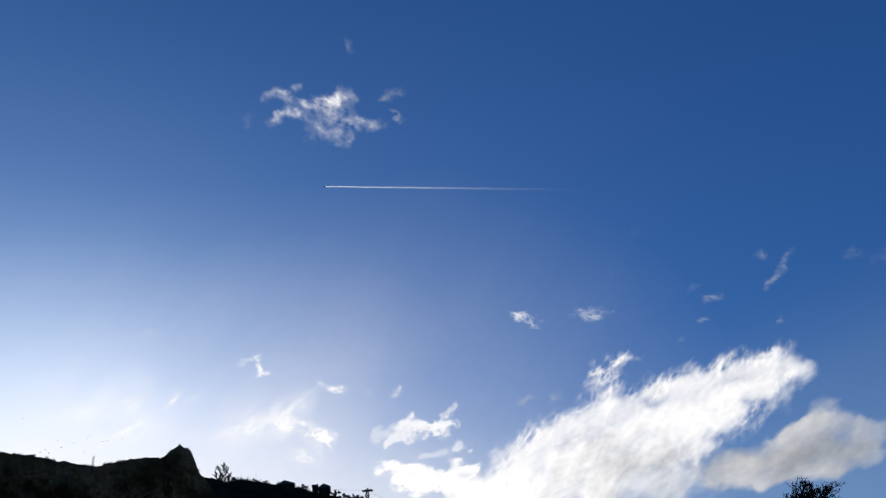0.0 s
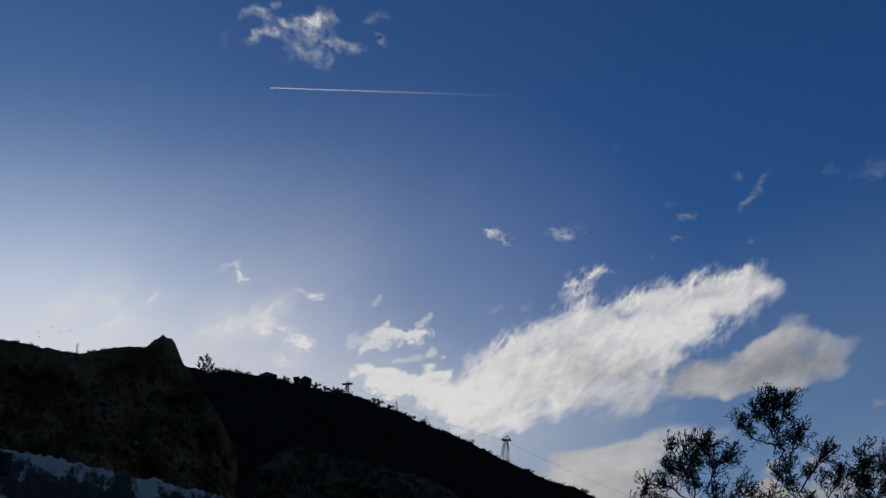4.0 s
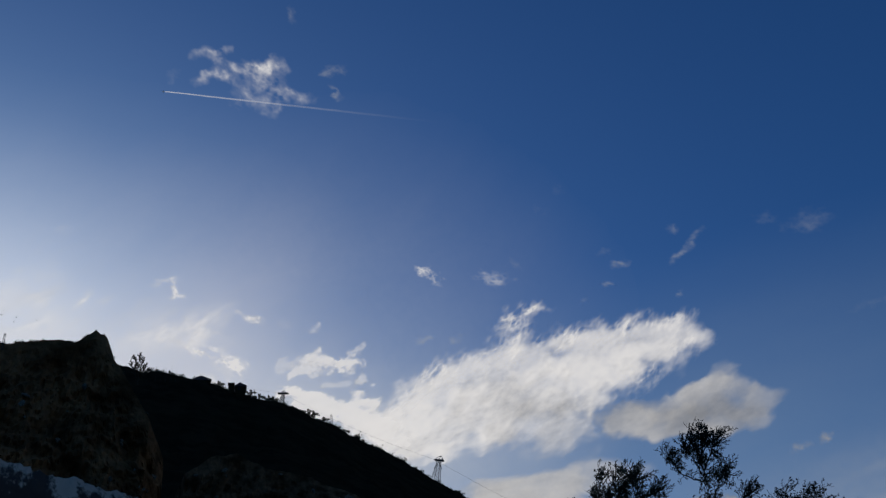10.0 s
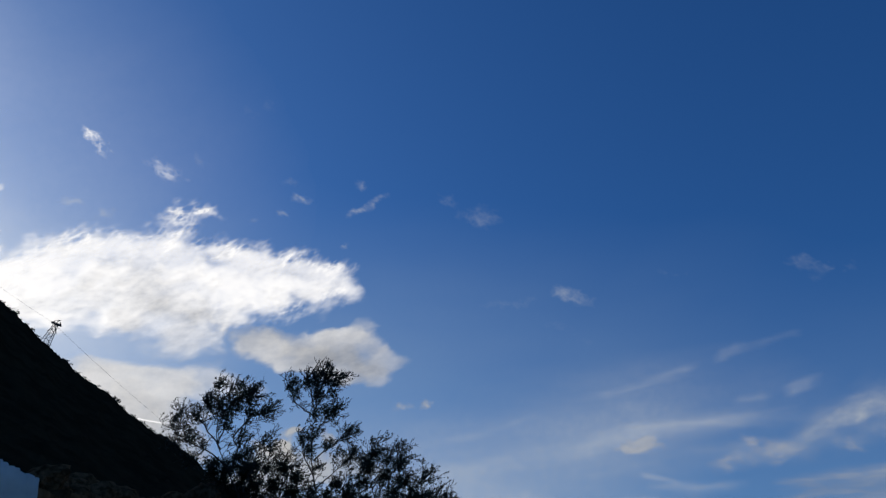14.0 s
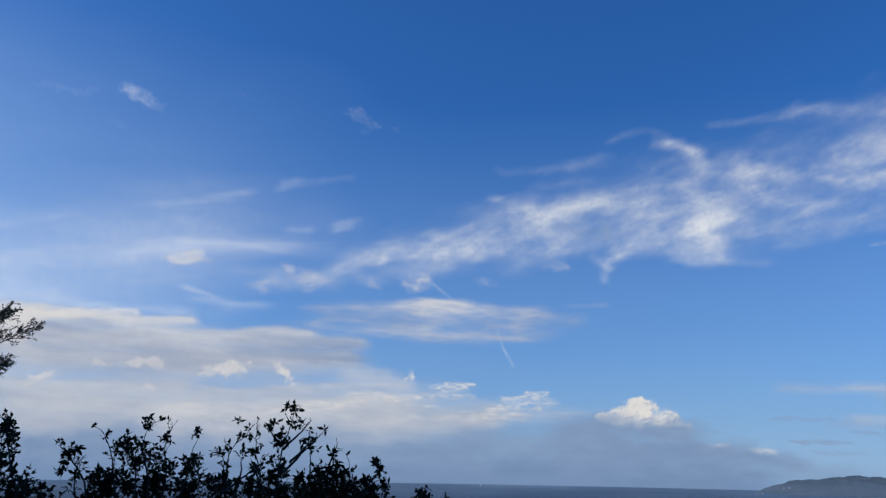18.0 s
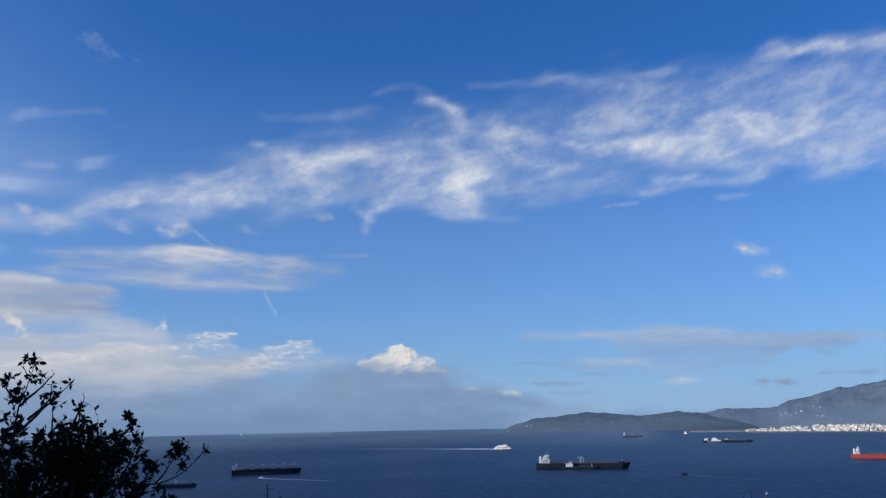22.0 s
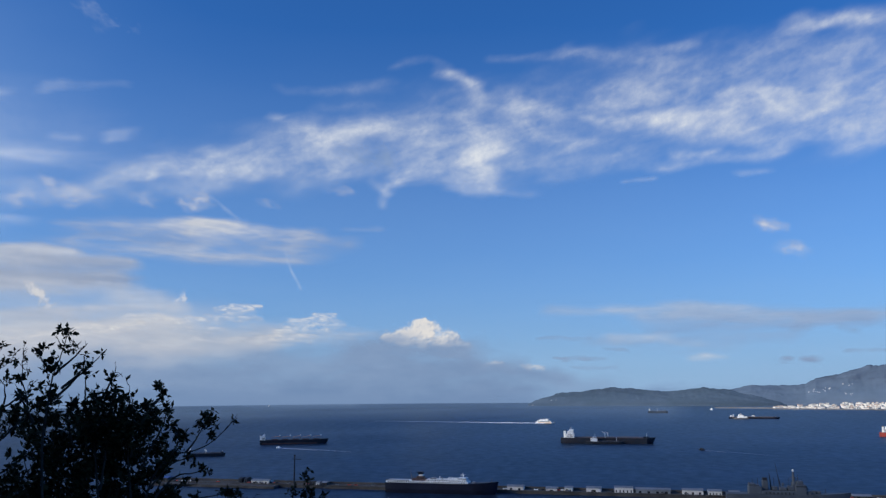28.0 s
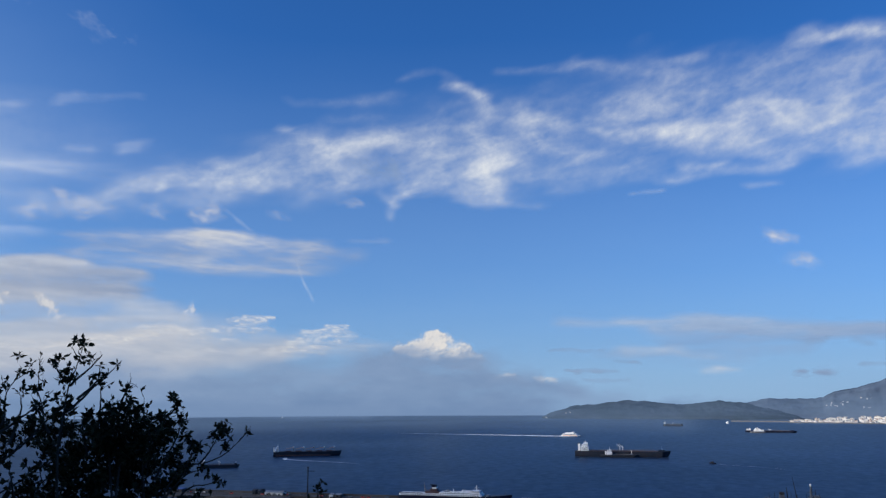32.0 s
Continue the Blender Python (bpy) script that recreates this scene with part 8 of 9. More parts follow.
for az_a, az_b, h_s, wm, rm, nd, lab in (
        (79.98, 81.10, 6, WALL_WHITE, ROOF_GREY, 2, "small white shed on the mole"),
        (82.63, 83.39, 4, WALL_WHITE, ROOF_GREY, 1, "tiny white hut on the mole"),
        (83.89, 84.42, 6, WALL_WHITE, ROOF_GREY, 2, "white gabled shed on the mole"),
        (85.36, 86.34, 6.5, WALL_WHITE, ROOF_GREY, 1, "plain white shed on the mole"),
        (87.24, 88.46, 8.5, WALL_WHITE, ROOF_GREY, 5, "two-tone white shed with doors on the mole"),
        (88.64, 90.90, 6.5, ROOF_GREY, ROOF_GREY, 4, "long grey warehouse on the mole"),
        (91.66, 92.98, 7, WALL_WHITE, ROOF_GREY, 3, "white shed with dark doors on the mole"),
        (93.29, 94.13, 6.5, WALL_WHITE, ROOF_GREY, 4, "white shed with a row of windows on the mole"),
        (94.62, 95.24, 5, WALL_WHITE, ROOF_GREY, 2, "small white shed behind a warship"),
        (101.88, 102.90, 4, CONCRETE, ROOF_GREY, 2, "low concrete store on the mole"),
        (62.55, 63.73, 5, WALL_WHITE, ROOF_GREY, 3, "low white store on the mole"),
        (56.20, 57.24, 6, CONCRETE, ROOF_BLUE, 2, "shed with a bright blue roof behind a bush"),
        (61.74, 61.96, 8, STEEL_DARK, STEEL_DARK, 1, "dark tank house on the mole"),
        (62.11, 62.29, 8, STEEL_DARK, STEEL_DARK, 1, "dark tank house beside its twin"),
        (66.88, 67.11, 4, WALL_WHITE, ROOF_GREY, 1, "tiny white kiosk on the mole"),
        (67.26, 67.60, 4, CONCRETE, ROOF_GREY, 1, "small concrete hut on the mole")):
    shed(along(az_a), along(az_b), 12, h_s * 0.62, wm, rm, lab, nd)

rs_m = np.random.RandomState(9)
for k in range(46):
    x = rs_m.uniform(20, L_M - 60)
    van = thing("parked_van", MOLE @ Matrix.Translation((x, rs_m.uniform(4, 9), 3.4)), "small parked vehicle on the mole", "van", "vehicles on the mole")
    mt = (WHITE, STEEL_DARK, HULL_RED, STEEL_GREY)[rs_m.randint(4)]
    part("body", box(bmesh.new(), -2.4, 2.4, -1, 1, 0.4, 1.5, 0.15), mt, van)
    part("cabin", box(bmesh.new(), -1.4, 1.0, -0.9, 0.9, 1.5, 2.2, 0.15), GLASS_DARK, van)

az_l0, az_l1 = 72.01, 79.36
x_l0, x_l1 = along(az_l0), along(az_l1)
L_L = (x_l1 - x_l0) * 0.995
liner = thing("passenger_liner", MOLE @ Matrix.Translation(((x_l0 + x_l1) / 2, -12.5, 0)), "navy-hulled passenger liner moored at the mole", "ship", "ships in the harbour")
D_L, B_L = 11.8, 18.0
hull_mesh("hull", L_L, B_L, D_L, HULL_NAVY, liner, bow=0.22, sheer=0.22, flare=0.72)
promenade = block("promenade_deck", liner, WHITE, -L_L * 0.49, L_L * 0.27, -B_L * 0.47, B_L * 0.47, D_L - 0.1, D_L + 2.1, bevel=0.2)
for k in range(34):
    x = -L_L * 0.47 + k * L_L * 0.0212
    block("deck_window", promenade, GLASS_DARK, x, x + L_L * 0.011, -B_L * 0.47 - 0.06, -B_L * 0.47 + 0.05, D_L + 0.5, D_L + 1.5)
upper_l = block("boat_deck", liner, WHITE, -L_L * 0.12, L_L * 0.255, -B_L * 0.40, B_L * 0.40, D_L + 2.12, D_L + 3.9, bevel=0.2)
for k in range(22):
    x = -L_L * 0.112 + k * L_L * 0.0163
    block("boat_deck_window", upper_l, GLASS_DARK, x, x + L_L * 0.008, -B_L * 0.40 - 0.06, -B_L * 0.40 + 0.05, D_L + 2.6, D_L + 3.4)
part("stern_rail", box(bmesh.new(), -L_L * 0.492, -L_L * 0.27, -B_L * 0.46, -B_L * 0.455, D_L + 2.1, D_L + 3.2), STEEL_GREY, liner)
bridge_l = block("bridge", liner, WHITE, L_L * 0.17, L_L * 0.25, -B_L * 0.36, B_L * 0.36, D_L + 3.92, D_L + 6.2, bevel=0.3)
block("bridge_window", bridge_l, GLASS_DARK, L_L * 0.175, L_L * 0.252, -B_L * 0.36 - 0.06, -B_L * 0.36 + 0.05, D_L + 4.9, D_L + 5.7)
block("chart_house", liner, WHITE, L_L * 0.075, L_L * 0.165, -B_L * 0.22, B_L * 0.22, D_L + 3.92, D_L + 5.6, bevel=0.3)
block("vent_house", liner, ROOF_GREY, -L_L * 0.085, -L_L * 0.03, -B_L * 0.2, B_L * 0.2, D_L + 3.92, D_L + 5.4, bevel=0.2)
for k, x in enumerate((-0.06, -0.045, 0.005, 0.03, 0.09, 0.11, 0.15)):
    part("cowl_vent", rod(bmesh.new(), (L_L * x, -3, D_L + 3.9), (L_L * x, -3, D_L + 6.2 + 0.7 * (k % 3)), 0.5, 0.6), (WHITE, ROOF_GREY)[k % 2], liner)
for k in range(5):
    part("lifeboat", box(bmesh.new(), -L_L * 0.02 + k * L_L * 0.036, L_L * 0.004 + k * L_L * 0.036, -B_L * 0.46, -B_L * 0.38, D_L + 3.95, D_L + 5.5, 0.55), WHITE, liner)
block("engine_casing", liner, DECK_RED, -L_L * 0.255, -L_L * 0.125, -5, 5, D_L + 2.12, D_L + 4.4, bevel=0.3, label="dull brown engine casing")
funnel_l = part("funnel", box(bmesh.new(), -L_L * 0.215, -L_L * 0.145, -3.4, 3.4, D_L + 4.4, D_L + 6.9, 0.5), DECK_RED, liner, "brown lower funnel")
part("funnel_band", box(bmesh.new(), -L_L * 0.195, -L_L * 0.152, -2.8, 2.8, D_L + 6.9, D_L + 8.9, 0.5), WHITE, funnel_l)
part("funnel_top", box(bmesh.new(), -L_L * 0.20, -L_L * 0.155, -2.9, 2.9, D_L + 8.9, D_L + 11.0, 0.6), HULL_NAVY, funnel_l)
part("funnel_wing", box(bmesh.new(), -L_L * 0.215, -L_L * 0.160, -3.4, 3.4, D_L + 11.0, D_L + 11.9, 0.3), HULL_NAVY, funnel_l)
mast_l = part("mainmast", rod(bmesh.new(), (-L_L * 0.262, 0, D_L + 2), (-L_L * 0.275, 0, D_L + 14), 0.6, 0.25), STEEL_GREY, liner)
part("mast_stay", rod(bmesh.new(), (-L_L * 0.27, 0, D_L + 9), (-L_L * 0.235, 0, D_L + 3), 0.2), STEEL_GREY, mast_l)
foremast_l = part("foremast", rod(bmesh.new(), (L_L * 0.215, 0, D_L + 6), (L_L * 0.212, 0, D_L + 12), 0.55, 0.3), WHITE, liner)
part("foremast_yard", rod(bmesh.new(), (L_L * 0.213 - 3, 0, D_L + 9), (L_L * 0.213 + 3, 0, D_L + 9), 0.25), WHITE, foremast_l)
part("foredeck_winch", box(bmesh.new(), L_L * 0.30, L_L * 0.33, -3, 3, D_L, D_L + 2.0, 0.3), ROOF_GREY, liner)
part("jackstaff", rod(bmesh.new(), (L_L * 0.47, 0, D_L + 1), (L_L * 0.475, 0, D_L + 6), 0.2), STEEL_GREY, liner)

x_w0, x_w1 = along(94.28), along(101.33)
L_W = (x_w1 - x_w0) * 0.995
war = thing("warship", MOLE @ Matrix.Translation(((x_w0 + x_w1) / 2, -10.5, 0)) @ Matrix.Diagonal((1, 1, 1.3, 1)), "grey naval frigate with tall masts moored at the mole", "warship", "ships in the harbour")
hull_mesh("hull", L_W, 16, 6.5, HULL_GREY, war, bow=0.3, sheer=0.35, flare=0.78)
block("hangar", war, HULL_GREY, -L_W * 0.31, -L_W * 0.20, -6, 6, 6.3, 12.5, bevel=0.4)
block("midship_house", war, HULL_GREY, -L_W * 0.20, L_W * 0.12, -6, 6, 6.3, 9.5, bevel=0.4)
funnel_w = block("funnel", war, HULL_GREY, -L_W * 0.19, -L_W * 0.14, -3.2, 3.2, 9.5, 17, bevel=0.6)
block("funnel_cap", funnel_w, STEEL_DARK, -L_W * 0.185, -L_W * 0.145, -2.9, 2.9, 17, 19.2, bevel=0.4)
bridge_w = block("bridge", war, HULL_GREY, 0.08 * L_W, 0.17 * L_W, -6.2, 6.2, 6.3, 14.5, bevel=0.5)
block("bridge_window", bridge_w, GLASS_DARK, 0.085 * L_W, 0.172 * L_W, -6.3, 6.3, 12.6, 13.4)
tower_w = part("mast_tower", rod(bmesh.new(), (0.075 * L_W, 0, 9), (0.075 * L_W, 0, 24), 2.0, 0.9, 8), HULL_GREY, war)
bm = bmesh.new()
bmesh.ops.create_uvsphere(bm, u_segments=12, v_segments=8, radius=1.15, matrix=Matrix.Translation((0.075 * L_W, 0, 25.0)))
part("radar_dome", bm, WHITE, tower_w, "pale radar dome", True)
for zz in (16, 19.5):
    part("yard_arm", rod(bmesh.new(), (0.075 * L_W - 3.5, 0, zz), (0.075 * L_W + 3.5, 0, zz), 0.25), HULL_GREY, tower_w)
part("aft_mast", rod(bmesh.new(), (-L_W * 0.115, 0, 9), (-L_W * 0.125, 0, 23), 0.9, 0.3), STEEL_DARK, war)
part("derrick", rod(bmesh.new(), (-L_W * 0.035, 0, 9), (-L_W * 0.07, 0, 31), 0.6, 0.2), STEEL_DARK, war)
for k, (x, y0, h0, h1, wd) in enumerate(((-0.30, 5, 12.5, 14.6, 0.05), (-0.245, 4, 12.5, 13.8, 0.03), (-0.11, 4, 9.5, 12.4, 0.045), (0.02, 4.5, 9.5, 13.2, 0.05), (0.095, 4.5, 14.5, 17.2, 0.05), (0.055, 4, 9.5, 15.6, 0.03), (0.20, 3, 6.3, 9.6, 0.05))):
    block("deckhouse", war, HULL_GREY, x * L_W, (x + wd) * L_W, -y0, y0, h0, h1, bevel=0.4)
for x, z0, z1 in ((-0.27, 14.5, 18.5), (-0.225, 12.5, 19.0), (-0.09, 12, 19.5), (-0.04, 12, 18.0), (0.035, 13, 19.0), (0.11, 17, 22.0), (0.14, 14.5, 18.5), (0.33, 8, 11.5)):
    part("aerial", rod(bmesh.new(), (x * L_W, 0, z0), (x * L_W, 0, z1), 0.35, 0.2), STEEL_DARK, war)
for x in (-0.30, -0.02, 0.175):
    bm = bmesh.new()
    bmesh.ops.create_uvsphere(bm, u_segments=10, v_segments=6, radius=1.5, matrix=Matrix.Translation((x * L_W, -3.5, 14.2 if x < 0 else 11)))
    part("satellite_dome", bm, HULL_GREY, war, smooth=True)
for k in range(9):
    x = (-0.17 + 0.032 * k) * L_W
    block("bulwark_locker", war, STEEL_DARK, x, x + L_W * 0.012, -6.12, -5.95, 6.6, 8.4)
part("hull_number", box(bmesh.new(), L_W * 0.30, L_W * 0.335, -5.2, -4.9, 3.6, 5.0), STEEL_GREY, war)
block("boat_bay", war, HULL_GREY, -L_W * 0.05, L_W * 0.01, -5, 5, 9.5, 12, bevel=0.4)
gun_w = block("gun_house", war, HULL_GREY, L_W * 0.25, L_W * 0.29, -1.8, 1.8, 7, 9.6, bevel=0.5)
part("gun_barrel", rod(bmesh.new(), (L_W * 0.28, 0, 8.8), (L_W * 0.33, 0, 9.8), 0.2), HULL_GREY, gun_w)
part("aft_deck_gear", box(bmesh.new(), L_W * 0.16, L_W * 0.21, -5, 5, 6.3, 9.2, 0.4), HULL_GREY, war)

# tall light masts on the mole and on the shore
for px_m, h_m, y_m in ((65.40, 34, 6), (66.65, 12, -10)):
    lm = thing("light_mast", MOLE @ Matrix.Translation((along(px_m), y_m, 3.2)), "tall dark floodlight mast on the harbour quay", "mast", "light masts")
    pole = part("pole", rod(bmesh.new(), (0, 0, -0.4), (0, 0, h_m), 1.0, 0.7), STEEL_DARK, lm)
    part("cross_arm", box(bmesh.new(), -3, 9, -0.3, 0.3, h_m - 4.2, h_m - 3.4), STEEL_DARK, pole)
    part("lamp_head", box(bmesh.new(), -1.2, 1.2, -0.6, 0.6, h_m, h_m + 1.4, 0.1), STEEL_DARK, pole)

# ---- coast town below the mountain ----
shore = tagged(thing("shore", Matrix(), "pale sandy shore strip below the far town", "beach"), kind="structure")
for az_a, az_b, el_s, mt in ((94.0, 98.5, -2.02, SAND), (97.5, 110.0, -2.06, SAND)):
    V, F = [], []
    for k in range(41):
        az_k = az_a + (az_b - az_a) * k / 40
        p = at_sea(az_k, el_s)
        o = p.normalized()
        jag = 8 * math.sin(k * 2.1)
        V += [tuple(p - o * (20 - jag) + Vector((0, 0, -1))), tuple(p + o * 30 + Vector((0, 0, 1.5))), tuple(p + o * 60 + Vector((0, 0, 3)))]
    for k in range(40):
        F += [(3 * k, 3 * k + 1, 3 * k + 4, 3 * k + 3), (3 * k + 1, 3 * k + 2, 3 * k + 5, 3 * k + 4)]
    mesh_ob("strand", V, F, mt, shore)
rs_t = np.random.RandomState(21)
house_mesh = []
for k in range(6):
    w, d, h = rs_t.uniform(3, 7), rs_t.uniform(3, 5), rs_t.uniform(2.5, 5.5)
    bm = bmesh.new()
    box(bm, -w, w, -d, d, -6, h)
    wall_me = bpy.data.meshes.new("wall")
    bm.to_mesh(wall_me)
    bm.free()
    wall_me.materials.append(WALL_WHITE)
    bm = bmesh.new()
    if k % 2:
        box(bm, -w - .4, w + .4, -d - .4, d + .4, h, h + 1.0)
    else:
        vs = [bm.verts.new(c) for c in ((-w - .6, -d - .6, h), (w + .6, -d - .6, h), (w + .6, d + .6, h), (-w - .6, d + .6, h), (-w - .6, 0, h + 3), (w + .6, 0, h + 3))]
        for f in ((0, 1, 5, 4), (2, 3, 4, 5), (1, 2, 5), (3, 0, 4), (3, 2, 1, 0)):
            bm.faces.new([vs[i] for i in f])
    roof_me = bpy.data.meshes.new("roof")
    bm.to_mesh(roof_me)
    bm.free()
    roof_me.materials.append(ROOF_GREY if k % 2 else ROOF_TILE)
    house_mesh.append((wall_me, roof_me))
for k in range(290):
    az_k = rs_t.uniform(97.6, 108) if k % 4 else rs_t.uniform(101, 106.5)
    back = rs_t.rand() ** 1.3 * min(1.0, (az_k - 97.0) / 4.5)
    p = at_sea(az_k, -2.05)
    o = p.normalized()
    p = p + o * (35 + 330 * back) + Vector((0, 0, 2 + 13 * back))
    house = thing("town_house", Matrix.Translation(p) @ Matrix.Rotation(-radians(az_k) + rs_t.uniform(-0.5, 0.5), 4, "Z"), "white coastal town house in sunlight", "house", "houses of the far town")
    for me in house_mesh[k % 6]:
        new(me.name.split(".")[0], me).parent = house
for (az_k, el_k), r_k in (((83.56, -1.47)), 4020), (((100.36, -0.82)), 4020), (((100.79, -0.75)), 4020), (((102.00, -0.47)), 4050), (((101.89, -1.03)), 3990), (((100.09, -0.96)), 4000), (((81.92, -1.85)), 3960):
    for j in range(4):
        q = at(az_k + rs_t.uniform(-0.35, 0.35), el_k + rs_t.uniform(-0.14, 0.05), r_k - 25)
        house = thing("hill_house", Matrix.Translation(q) @ Matrix.Rotation(-radians(az_k) + rs_t.uniform(-0.6, 0.6), 4, "Z"), "lone white house on a wooded hillside", "house", "houses on the hills")
        for me in house_mesh[j]:
            new(me.name.split(".")[0], me).parent = house
        house.scale = Vector((1, 1, 1)) * rs_t.uniform(0.2, 0.4)


# ---- boats under way, each with its wake ----
def wake(parent, length, w0, w1, label):
    """A tapering streak of foam astern, on the water."""
    rs = np.random.RandomState(int(length))
    n = 60
    V, F = [], []
    for i in range(n + 1):
        s = i / n
        w = (w0 + (w1 - w0) * s) * (0.7 + 0.6 * rs.rand()) * (1 - s) ** 0.35
        y = 1.5 * math.sin(s * 7)
        V += [(-s * length, y + w, 0.25), (-s * length, y - w, 0.25)]
    for i in range(n):
        F.append((2 * i, 2 * i + 2, 2 * i + 3, 2 * i + 1))
    return mesh_ob("wake", V, F, FOAM, parent, label)


ferry = thing("fast_ferry", Matrix(), "white and orange fast catamaran ferry trailing a long wake", "ferry", "boats under way")
hull_mesh("hull", 54, 15, 4.0, WHITE, ferry, flare=0.9)
block("passenger_deck", ferry, WHITE, -22, 18, -6.5, 6.5, 3.9, 8.0, bevel=0.6)
block("upper_deck", ferry, WHITE, -16, 10, -5.5, 5.5, 8.02, 11.0, bevel=0.6)
block("bridge", ferry, WHITE, 2, 12, -4.5, 4.5, 11.02, 13.2, bevel=0.5)
block("window_row", ferry, GLASS_DARK, -20, 16, -6.58, -6.45, 5.2, 6.6)
block("orange_band", ferry, ORANGE, -20, 20, -7.6, -7.45, 1.6, 2.9)
part("mast", rod(bmesh.new(), (-4, 0, 11), (-4, 0, 16), 0.3), WHITE, ferry)
wake(ferry, 560, 22, 8, "long white foam wake")
bow_wave = hull_mesh("spray", 58, 19, 1.2, FOAM, ferry, "white spray along the hull")

speedboat = thing("speedboat", Matrix(), "small white speedboat trailing foam", "boat", "boats under way")
hull_mesh("hull", 13, 4, 1.6, WHITE, speedboat)
block("cabin", speedboat, WHITE, -3, 2, -1.4, 1.4, 1.5, 3.2, bevel=0.3)
block("windscreen", speedboat, GLASS_DARK, 1.9, 2.5, -1.2, 1.2, 1.7, 2.8)
wake(speedboat, 190, 4.5, 1.2, "white foam wake")
launch = thing("pilot_launch", Matrix(), "small dark launch trailing a faint wake", "boat", "boats under way")
hull_mesh("hull", 13, 4, 2.0, HULL_NAVY, launch)
block("cabin", launch, STEEL_DARK, -3, 2.5, -1.4, 1.4, 1.9, 4.0, bevel=0.3)
block("windscreen", launch, GLASS_DARK, 2.4, 3.0, -1.2, 1.2, 2.3, 3.4)
wake(launch, 150, 1.2, 0.8, "thin foam wake")

# ---- small dark birds wheeling over the crag ----
BIRDS = []
rs_f = np.random.RandomState(88)
for k, (az_b, el_b) in enumerate(((-31.06, 27.60), (-31.63, 27.98), (-30.80, 27.83), (-30.19, 28.30), (-31.34, 28.51), (-29.00, 28.44), (-28.49, 28.28), (-27.63, 28.58), (-28.66, 28.75), (-29.69, 27.89), (-32.31, 28.15), (-26.88, 28.46), (-31.83, 27.40), (-33.19, 29.49))):
    bird = thing("bird", Matrix.Translation(at(az_b, el_b, 260)), "small dark bird wheeling above the crag", "bird", "birds over the crag")
    size = rs_f.uniform(0.30, 0.52)
    part("body", rod(bmesh.new(), (-0.34 * size, 0, 0), (0.36 * size, 0, 0.02), 0.10 * size, 0.05 * size, 6), PAINT_DARK, bird)
    for side in (-1, 1):
        bm = bmesh.new()
        vs = [bm.verts.new((x * size, side * y * size, z * size)) for x, y, z in ((0.16, 0.05, 0.02), (-0.12, 0.05, 0.02), (-0.10, 0.75, 0.22), (0.02, 0.75, 0.22), (0.16, 0.05, -0.02), (-0.12, 0.05, -0.02), (-0.10, 0.75, 0.20), (0.02, 0.75, 0.20))]
        for f in ((0, 1, 2, 3), (7, 6, 5, 4), (0, 3, 7, 4), (1, 0, 4, 5), (2, 1, 5, 6), (3, 2, 6, 7)):
            bm.faces.new([vs[i] for i in f])
        part("wing", bm, PAINT_DARK, bird)
    BIRDS.append((bird, az_b, el_b, rs_f.uniform(0, 6.3), rs_f.uniform(0.25, 0.6)))

# ---- airliner and its contrail ----


def flight(t):
    """The turn of the airliner's trail at t: its head, the way back along it, and their pole."""
    h = (at(-10.48 - 0.995 * t + 0.004 * t * t, 45.62 - 0.095 * t - 0.0023 * t * t, 1) - EYE).normalized()
    e = at(10.5 - 0.1 * t, 42.4 - 0.065 * t, 1) - EYE
    back = (e - h * e.dot(h)).normalized()
    return Matrix((h, back, h.cross(back))).transposed()


H0, BACK0, POLE = (Vector(c) for c in flight(0).transposed())
R_PLANE = 4050.0
trail_root = thing("airliner", Matrix.Translation(EYE), "tiny white airliner high in the sky", "aeroplane")
fwd = -BACK0
PLANE = Matrix.Translation(H0 * R_PLANE) @ Matrix((fwd, H0.cross(fwd), H0)).transposed().to_4x4()


def plane_part(name, bm, mat):
    bm.transform(PLANE)
    return part(name, bm, mat, trail_root)


plane_part("fuselage", rod(bmesh.new(), (-6, 0, 0), (7, 0, 0), 0.9, 0.7, 10), WHITE)
plane_part("nose", rod(bmesh.new(), (7, 0, 0), (9, 0, 0), 0.7, 0.1, 10), WHITE)
for sy in (-1, 1):
    bm = bmesh.new()
    vs = [bm.verts.new(c) for c in ((2.5, sy * 0.6, 0), (0.2, sy * 0.6, 0), (-2.4, sy * 7, 0.3), (-1.4, sy * 7, 0.3), (2.5, sy * 0.6, 0.25), (0.2, sy * 0.6, 0.25), (-2.4, sy * 7, 0.4), (-1.4, sy * 7, 0.4))]
    for f in ((0, 1, 2, 3), (7, 6, 5, 4), (0, 3, 7, 4), (1, 0, 4, 5), (2, 1, 5, 6), (3, 2, 6, 7)):
        bm.faces.new([vs[i] for i in f])
    plane_part("wing", bm, WHITE)
    plane_part("engine", rod(bmesh.new(), (-0.2, sy * 2.6, -0.5), (1.6, sy * 2.6, -0.5), 0.45, 0.5, 8), STEEL_GREY)
plane_part("tail_fin", box(bmesh.new(), -6, -4.2, -0.12, 0.12, -3.2, -0.5), WHITE)
plane_part("tailplane", box(bmesh.new(), -5.8, -4.6, -2.4, 2.4, -0.15, 0.1), WHITE)

n_t, m_t = 240, 9
S_T, C_T = np.meshgrid(np.linspace(0, 1, n_t), np.linspace(-1, 1, m_t), indexing="ij")
ang_t = radians(0.10) + S_T * radians(20.0)
half_w = np.radians(0.035 + 0.10 * S_T ** 0.7 * (1 - 0.3 * S_T))
h0, pl = np.array(H0), np.array(POLE)
back_dir = -np.array(BACK0)
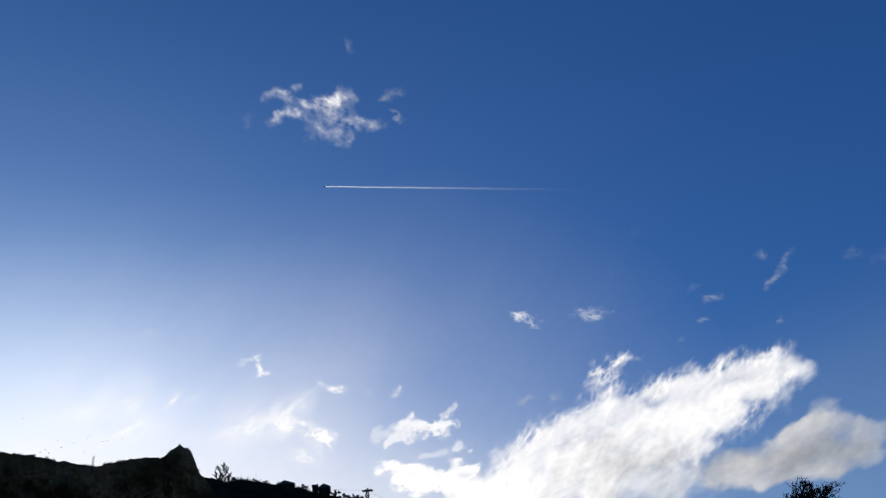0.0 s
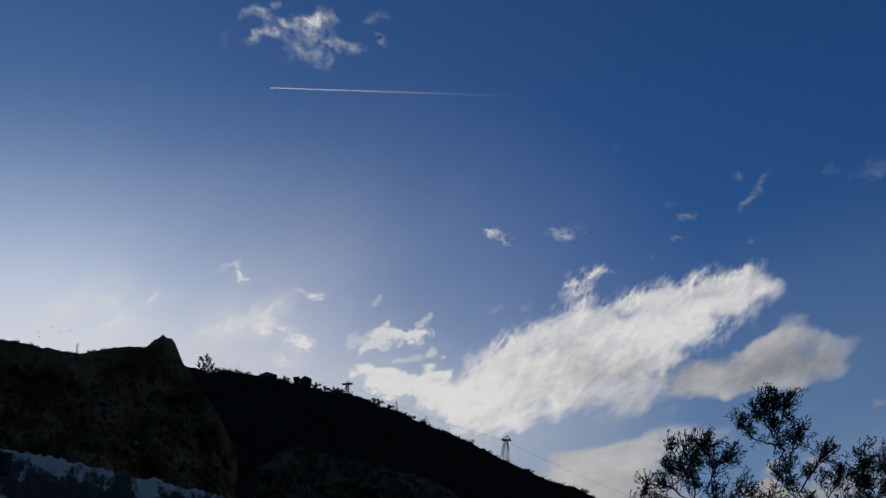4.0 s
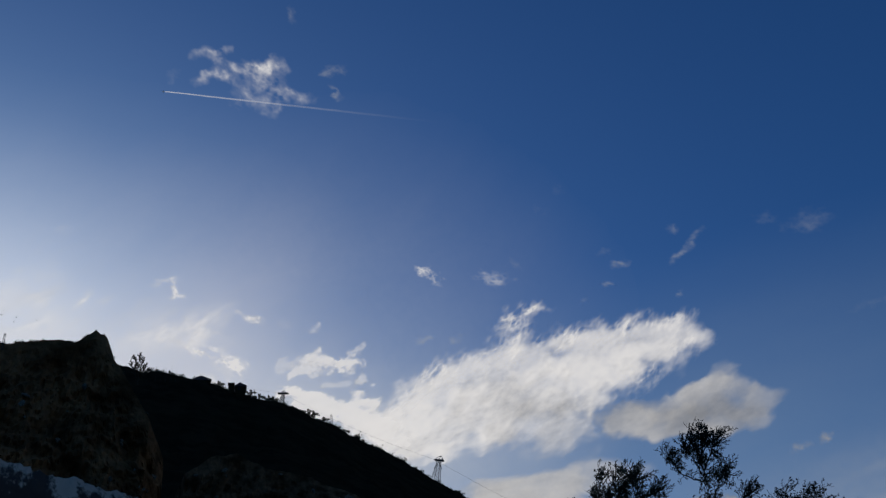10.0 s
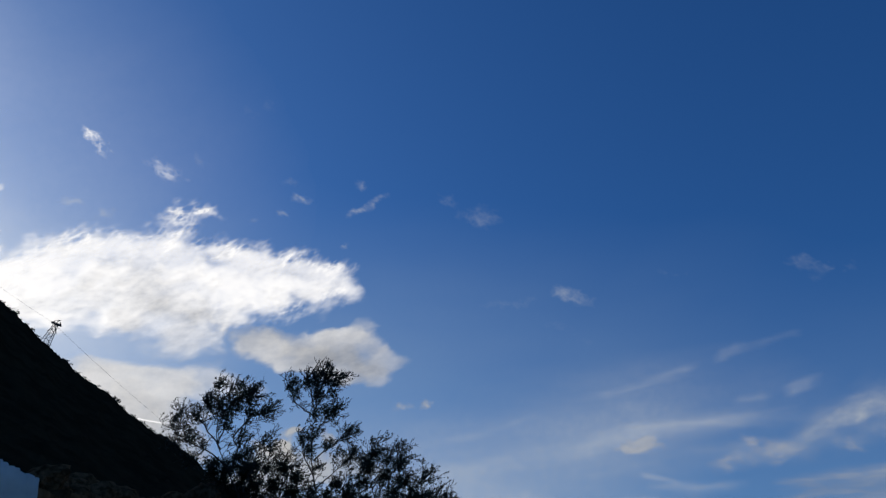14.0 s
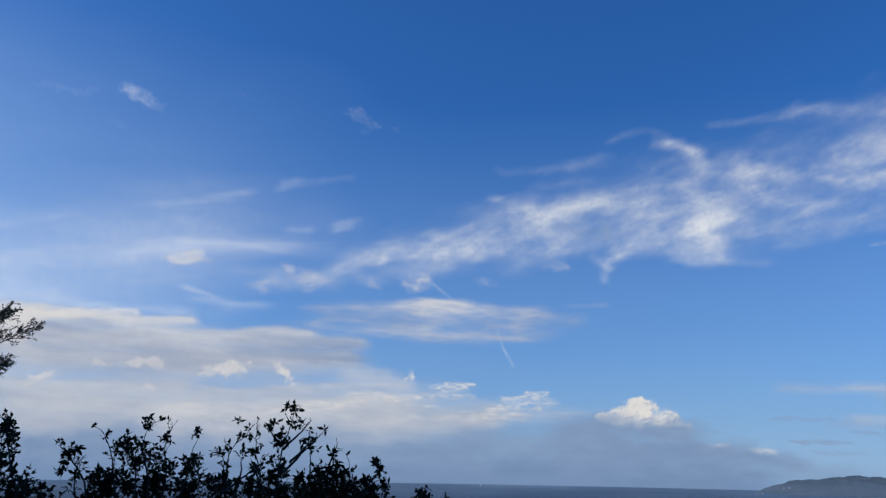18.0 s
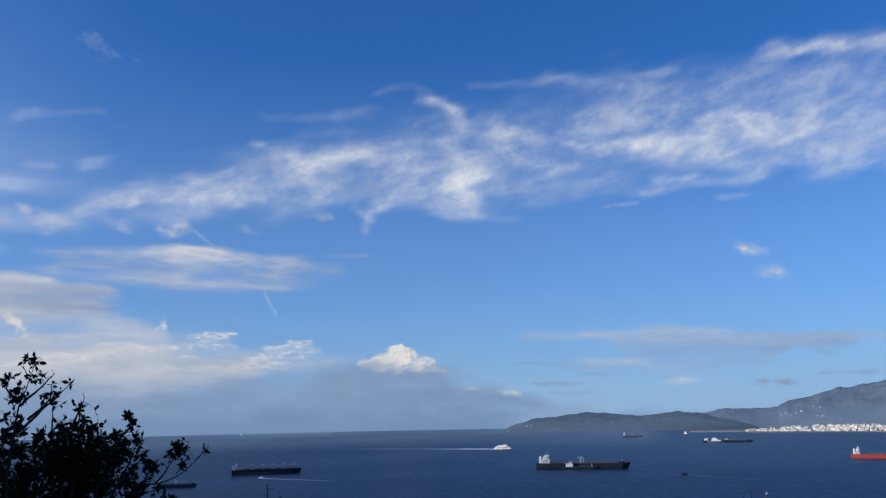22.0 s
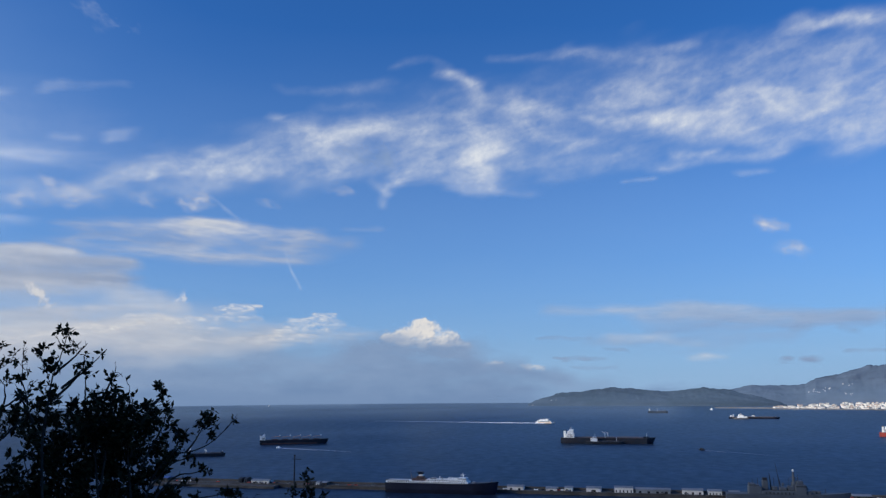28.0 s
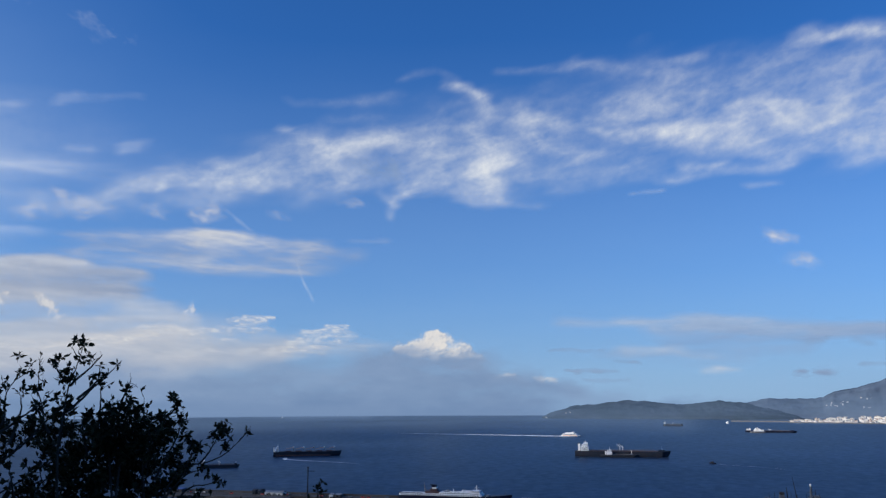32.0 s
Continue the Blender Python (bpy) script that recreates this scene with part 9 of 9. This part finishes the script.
dirs = h0 * np.cos(ang_t)[..., None] - back_dir * np.sin(ang_t)[..., None] + pl * (C_T * half_w + 0.0006 * (noise2(S_T * 30, S_T * 0, 77, 3) - 0.5))[..., None]
dirs /= np.linalg.norm(dirs, axis=-1)[..., None]
twin = np.exp(-((np.abs(C_T) - 0.38) / 0.30) ** 2) + 0.35 * np.exp(-(C_T / 0.5) ** 2)
body = np.clip(twin, 0, 1) * np.clip(1 - np.abs(C_T) ** 4, 0, 1)
fade = np.clip(0.85 * (1 - S_T) ** 2.4, 0, 1) * (0.75 + 0.5 * (noise2(S_T * 60, C_T * 2, 78, 3) - 0.5))
cov = body * fade
contrail = mesh_ob("contrail", (dirs * R_PLANE).reshape(-1, 3), grid_faces(n_t, m_t), VAPOUR["bright"], smooth=True)
for key, val in (("cover", cov), ("shading", np.zeros_like(cov))):
    at_ = contrail.data.attributes.new(key, "FLOAT", "POINT")
    at_.data.foreach_set("value", val.reshape(-1).astype(np.float32))
tagged(contrail, "fresh straight white contrail thinning out behind an airliner", "contrail")
contrail.location = EYE


# ---- what moves ----
def under_way(ob, t0, p0, t1, p1):
    """A boat on a straight course through two places."""
    v = (p1 - p0) / (t1 - t0)
    turn = Matrix.Rotation(math.atan2(v.y, v.x), 4, "Z")
    walk(ob, [(t, Matrix.Translation(p0 + v * (t - t0)) @ turn) for t in range(0, 33, 4)])


def motions():
    for ob, azc, t_ref, (da, de) in DRIFTING:
        a = radians(azc)
        side = Vector((math.cos(a), -math.sin(a), 0))
        walk(ob, [(t, Matrix.Translation(EYE) @ Matrix.Rotation(-radians(da * (t - t_ref)), 4, "Z") @ Matrix.Rotation(radians(de * (t - t_ref)), 4, side)) for t in range(0, 33, 4)])
    for ob in (trail_root, contrail):
        walk(ob, [(t, Matrix.Translation(EYE) @ (flight(t) @ flight(0).transposed()).to_4x4()) for t in range(0, 33, 2)])
    under_way(ferry, 21, at_sea(81.38, -3.03), 32, at_sea(83.51, -3.03 - 0.03))
    for boat, here, astern, speed in ((speedboat, at_sea(64.44, -4.53), at_sea(70.06, -4.93), 4.4), (launch, at_sea(93.01, -4.73), at_sea(98.09, -5.00), 2.8)):
        course = (here - astern).normalized() * speed
        under_way(boat, 28, here, 29, here + course)
    for bird, az_b, el_b, phase, wide in BIRDS:
        rows = []
        for k in range(33):
            a = phase + k * 0.55
            rows.append((k, Matrix.Translation(at(az_b + wide * math.cos(a) - 0.02 * k, el_b + 0.45 * wide * math.sin(a), 260)) @ Matrix.Rotation(-a, 4, "Z")))
        walk(bird, rows)


motions()
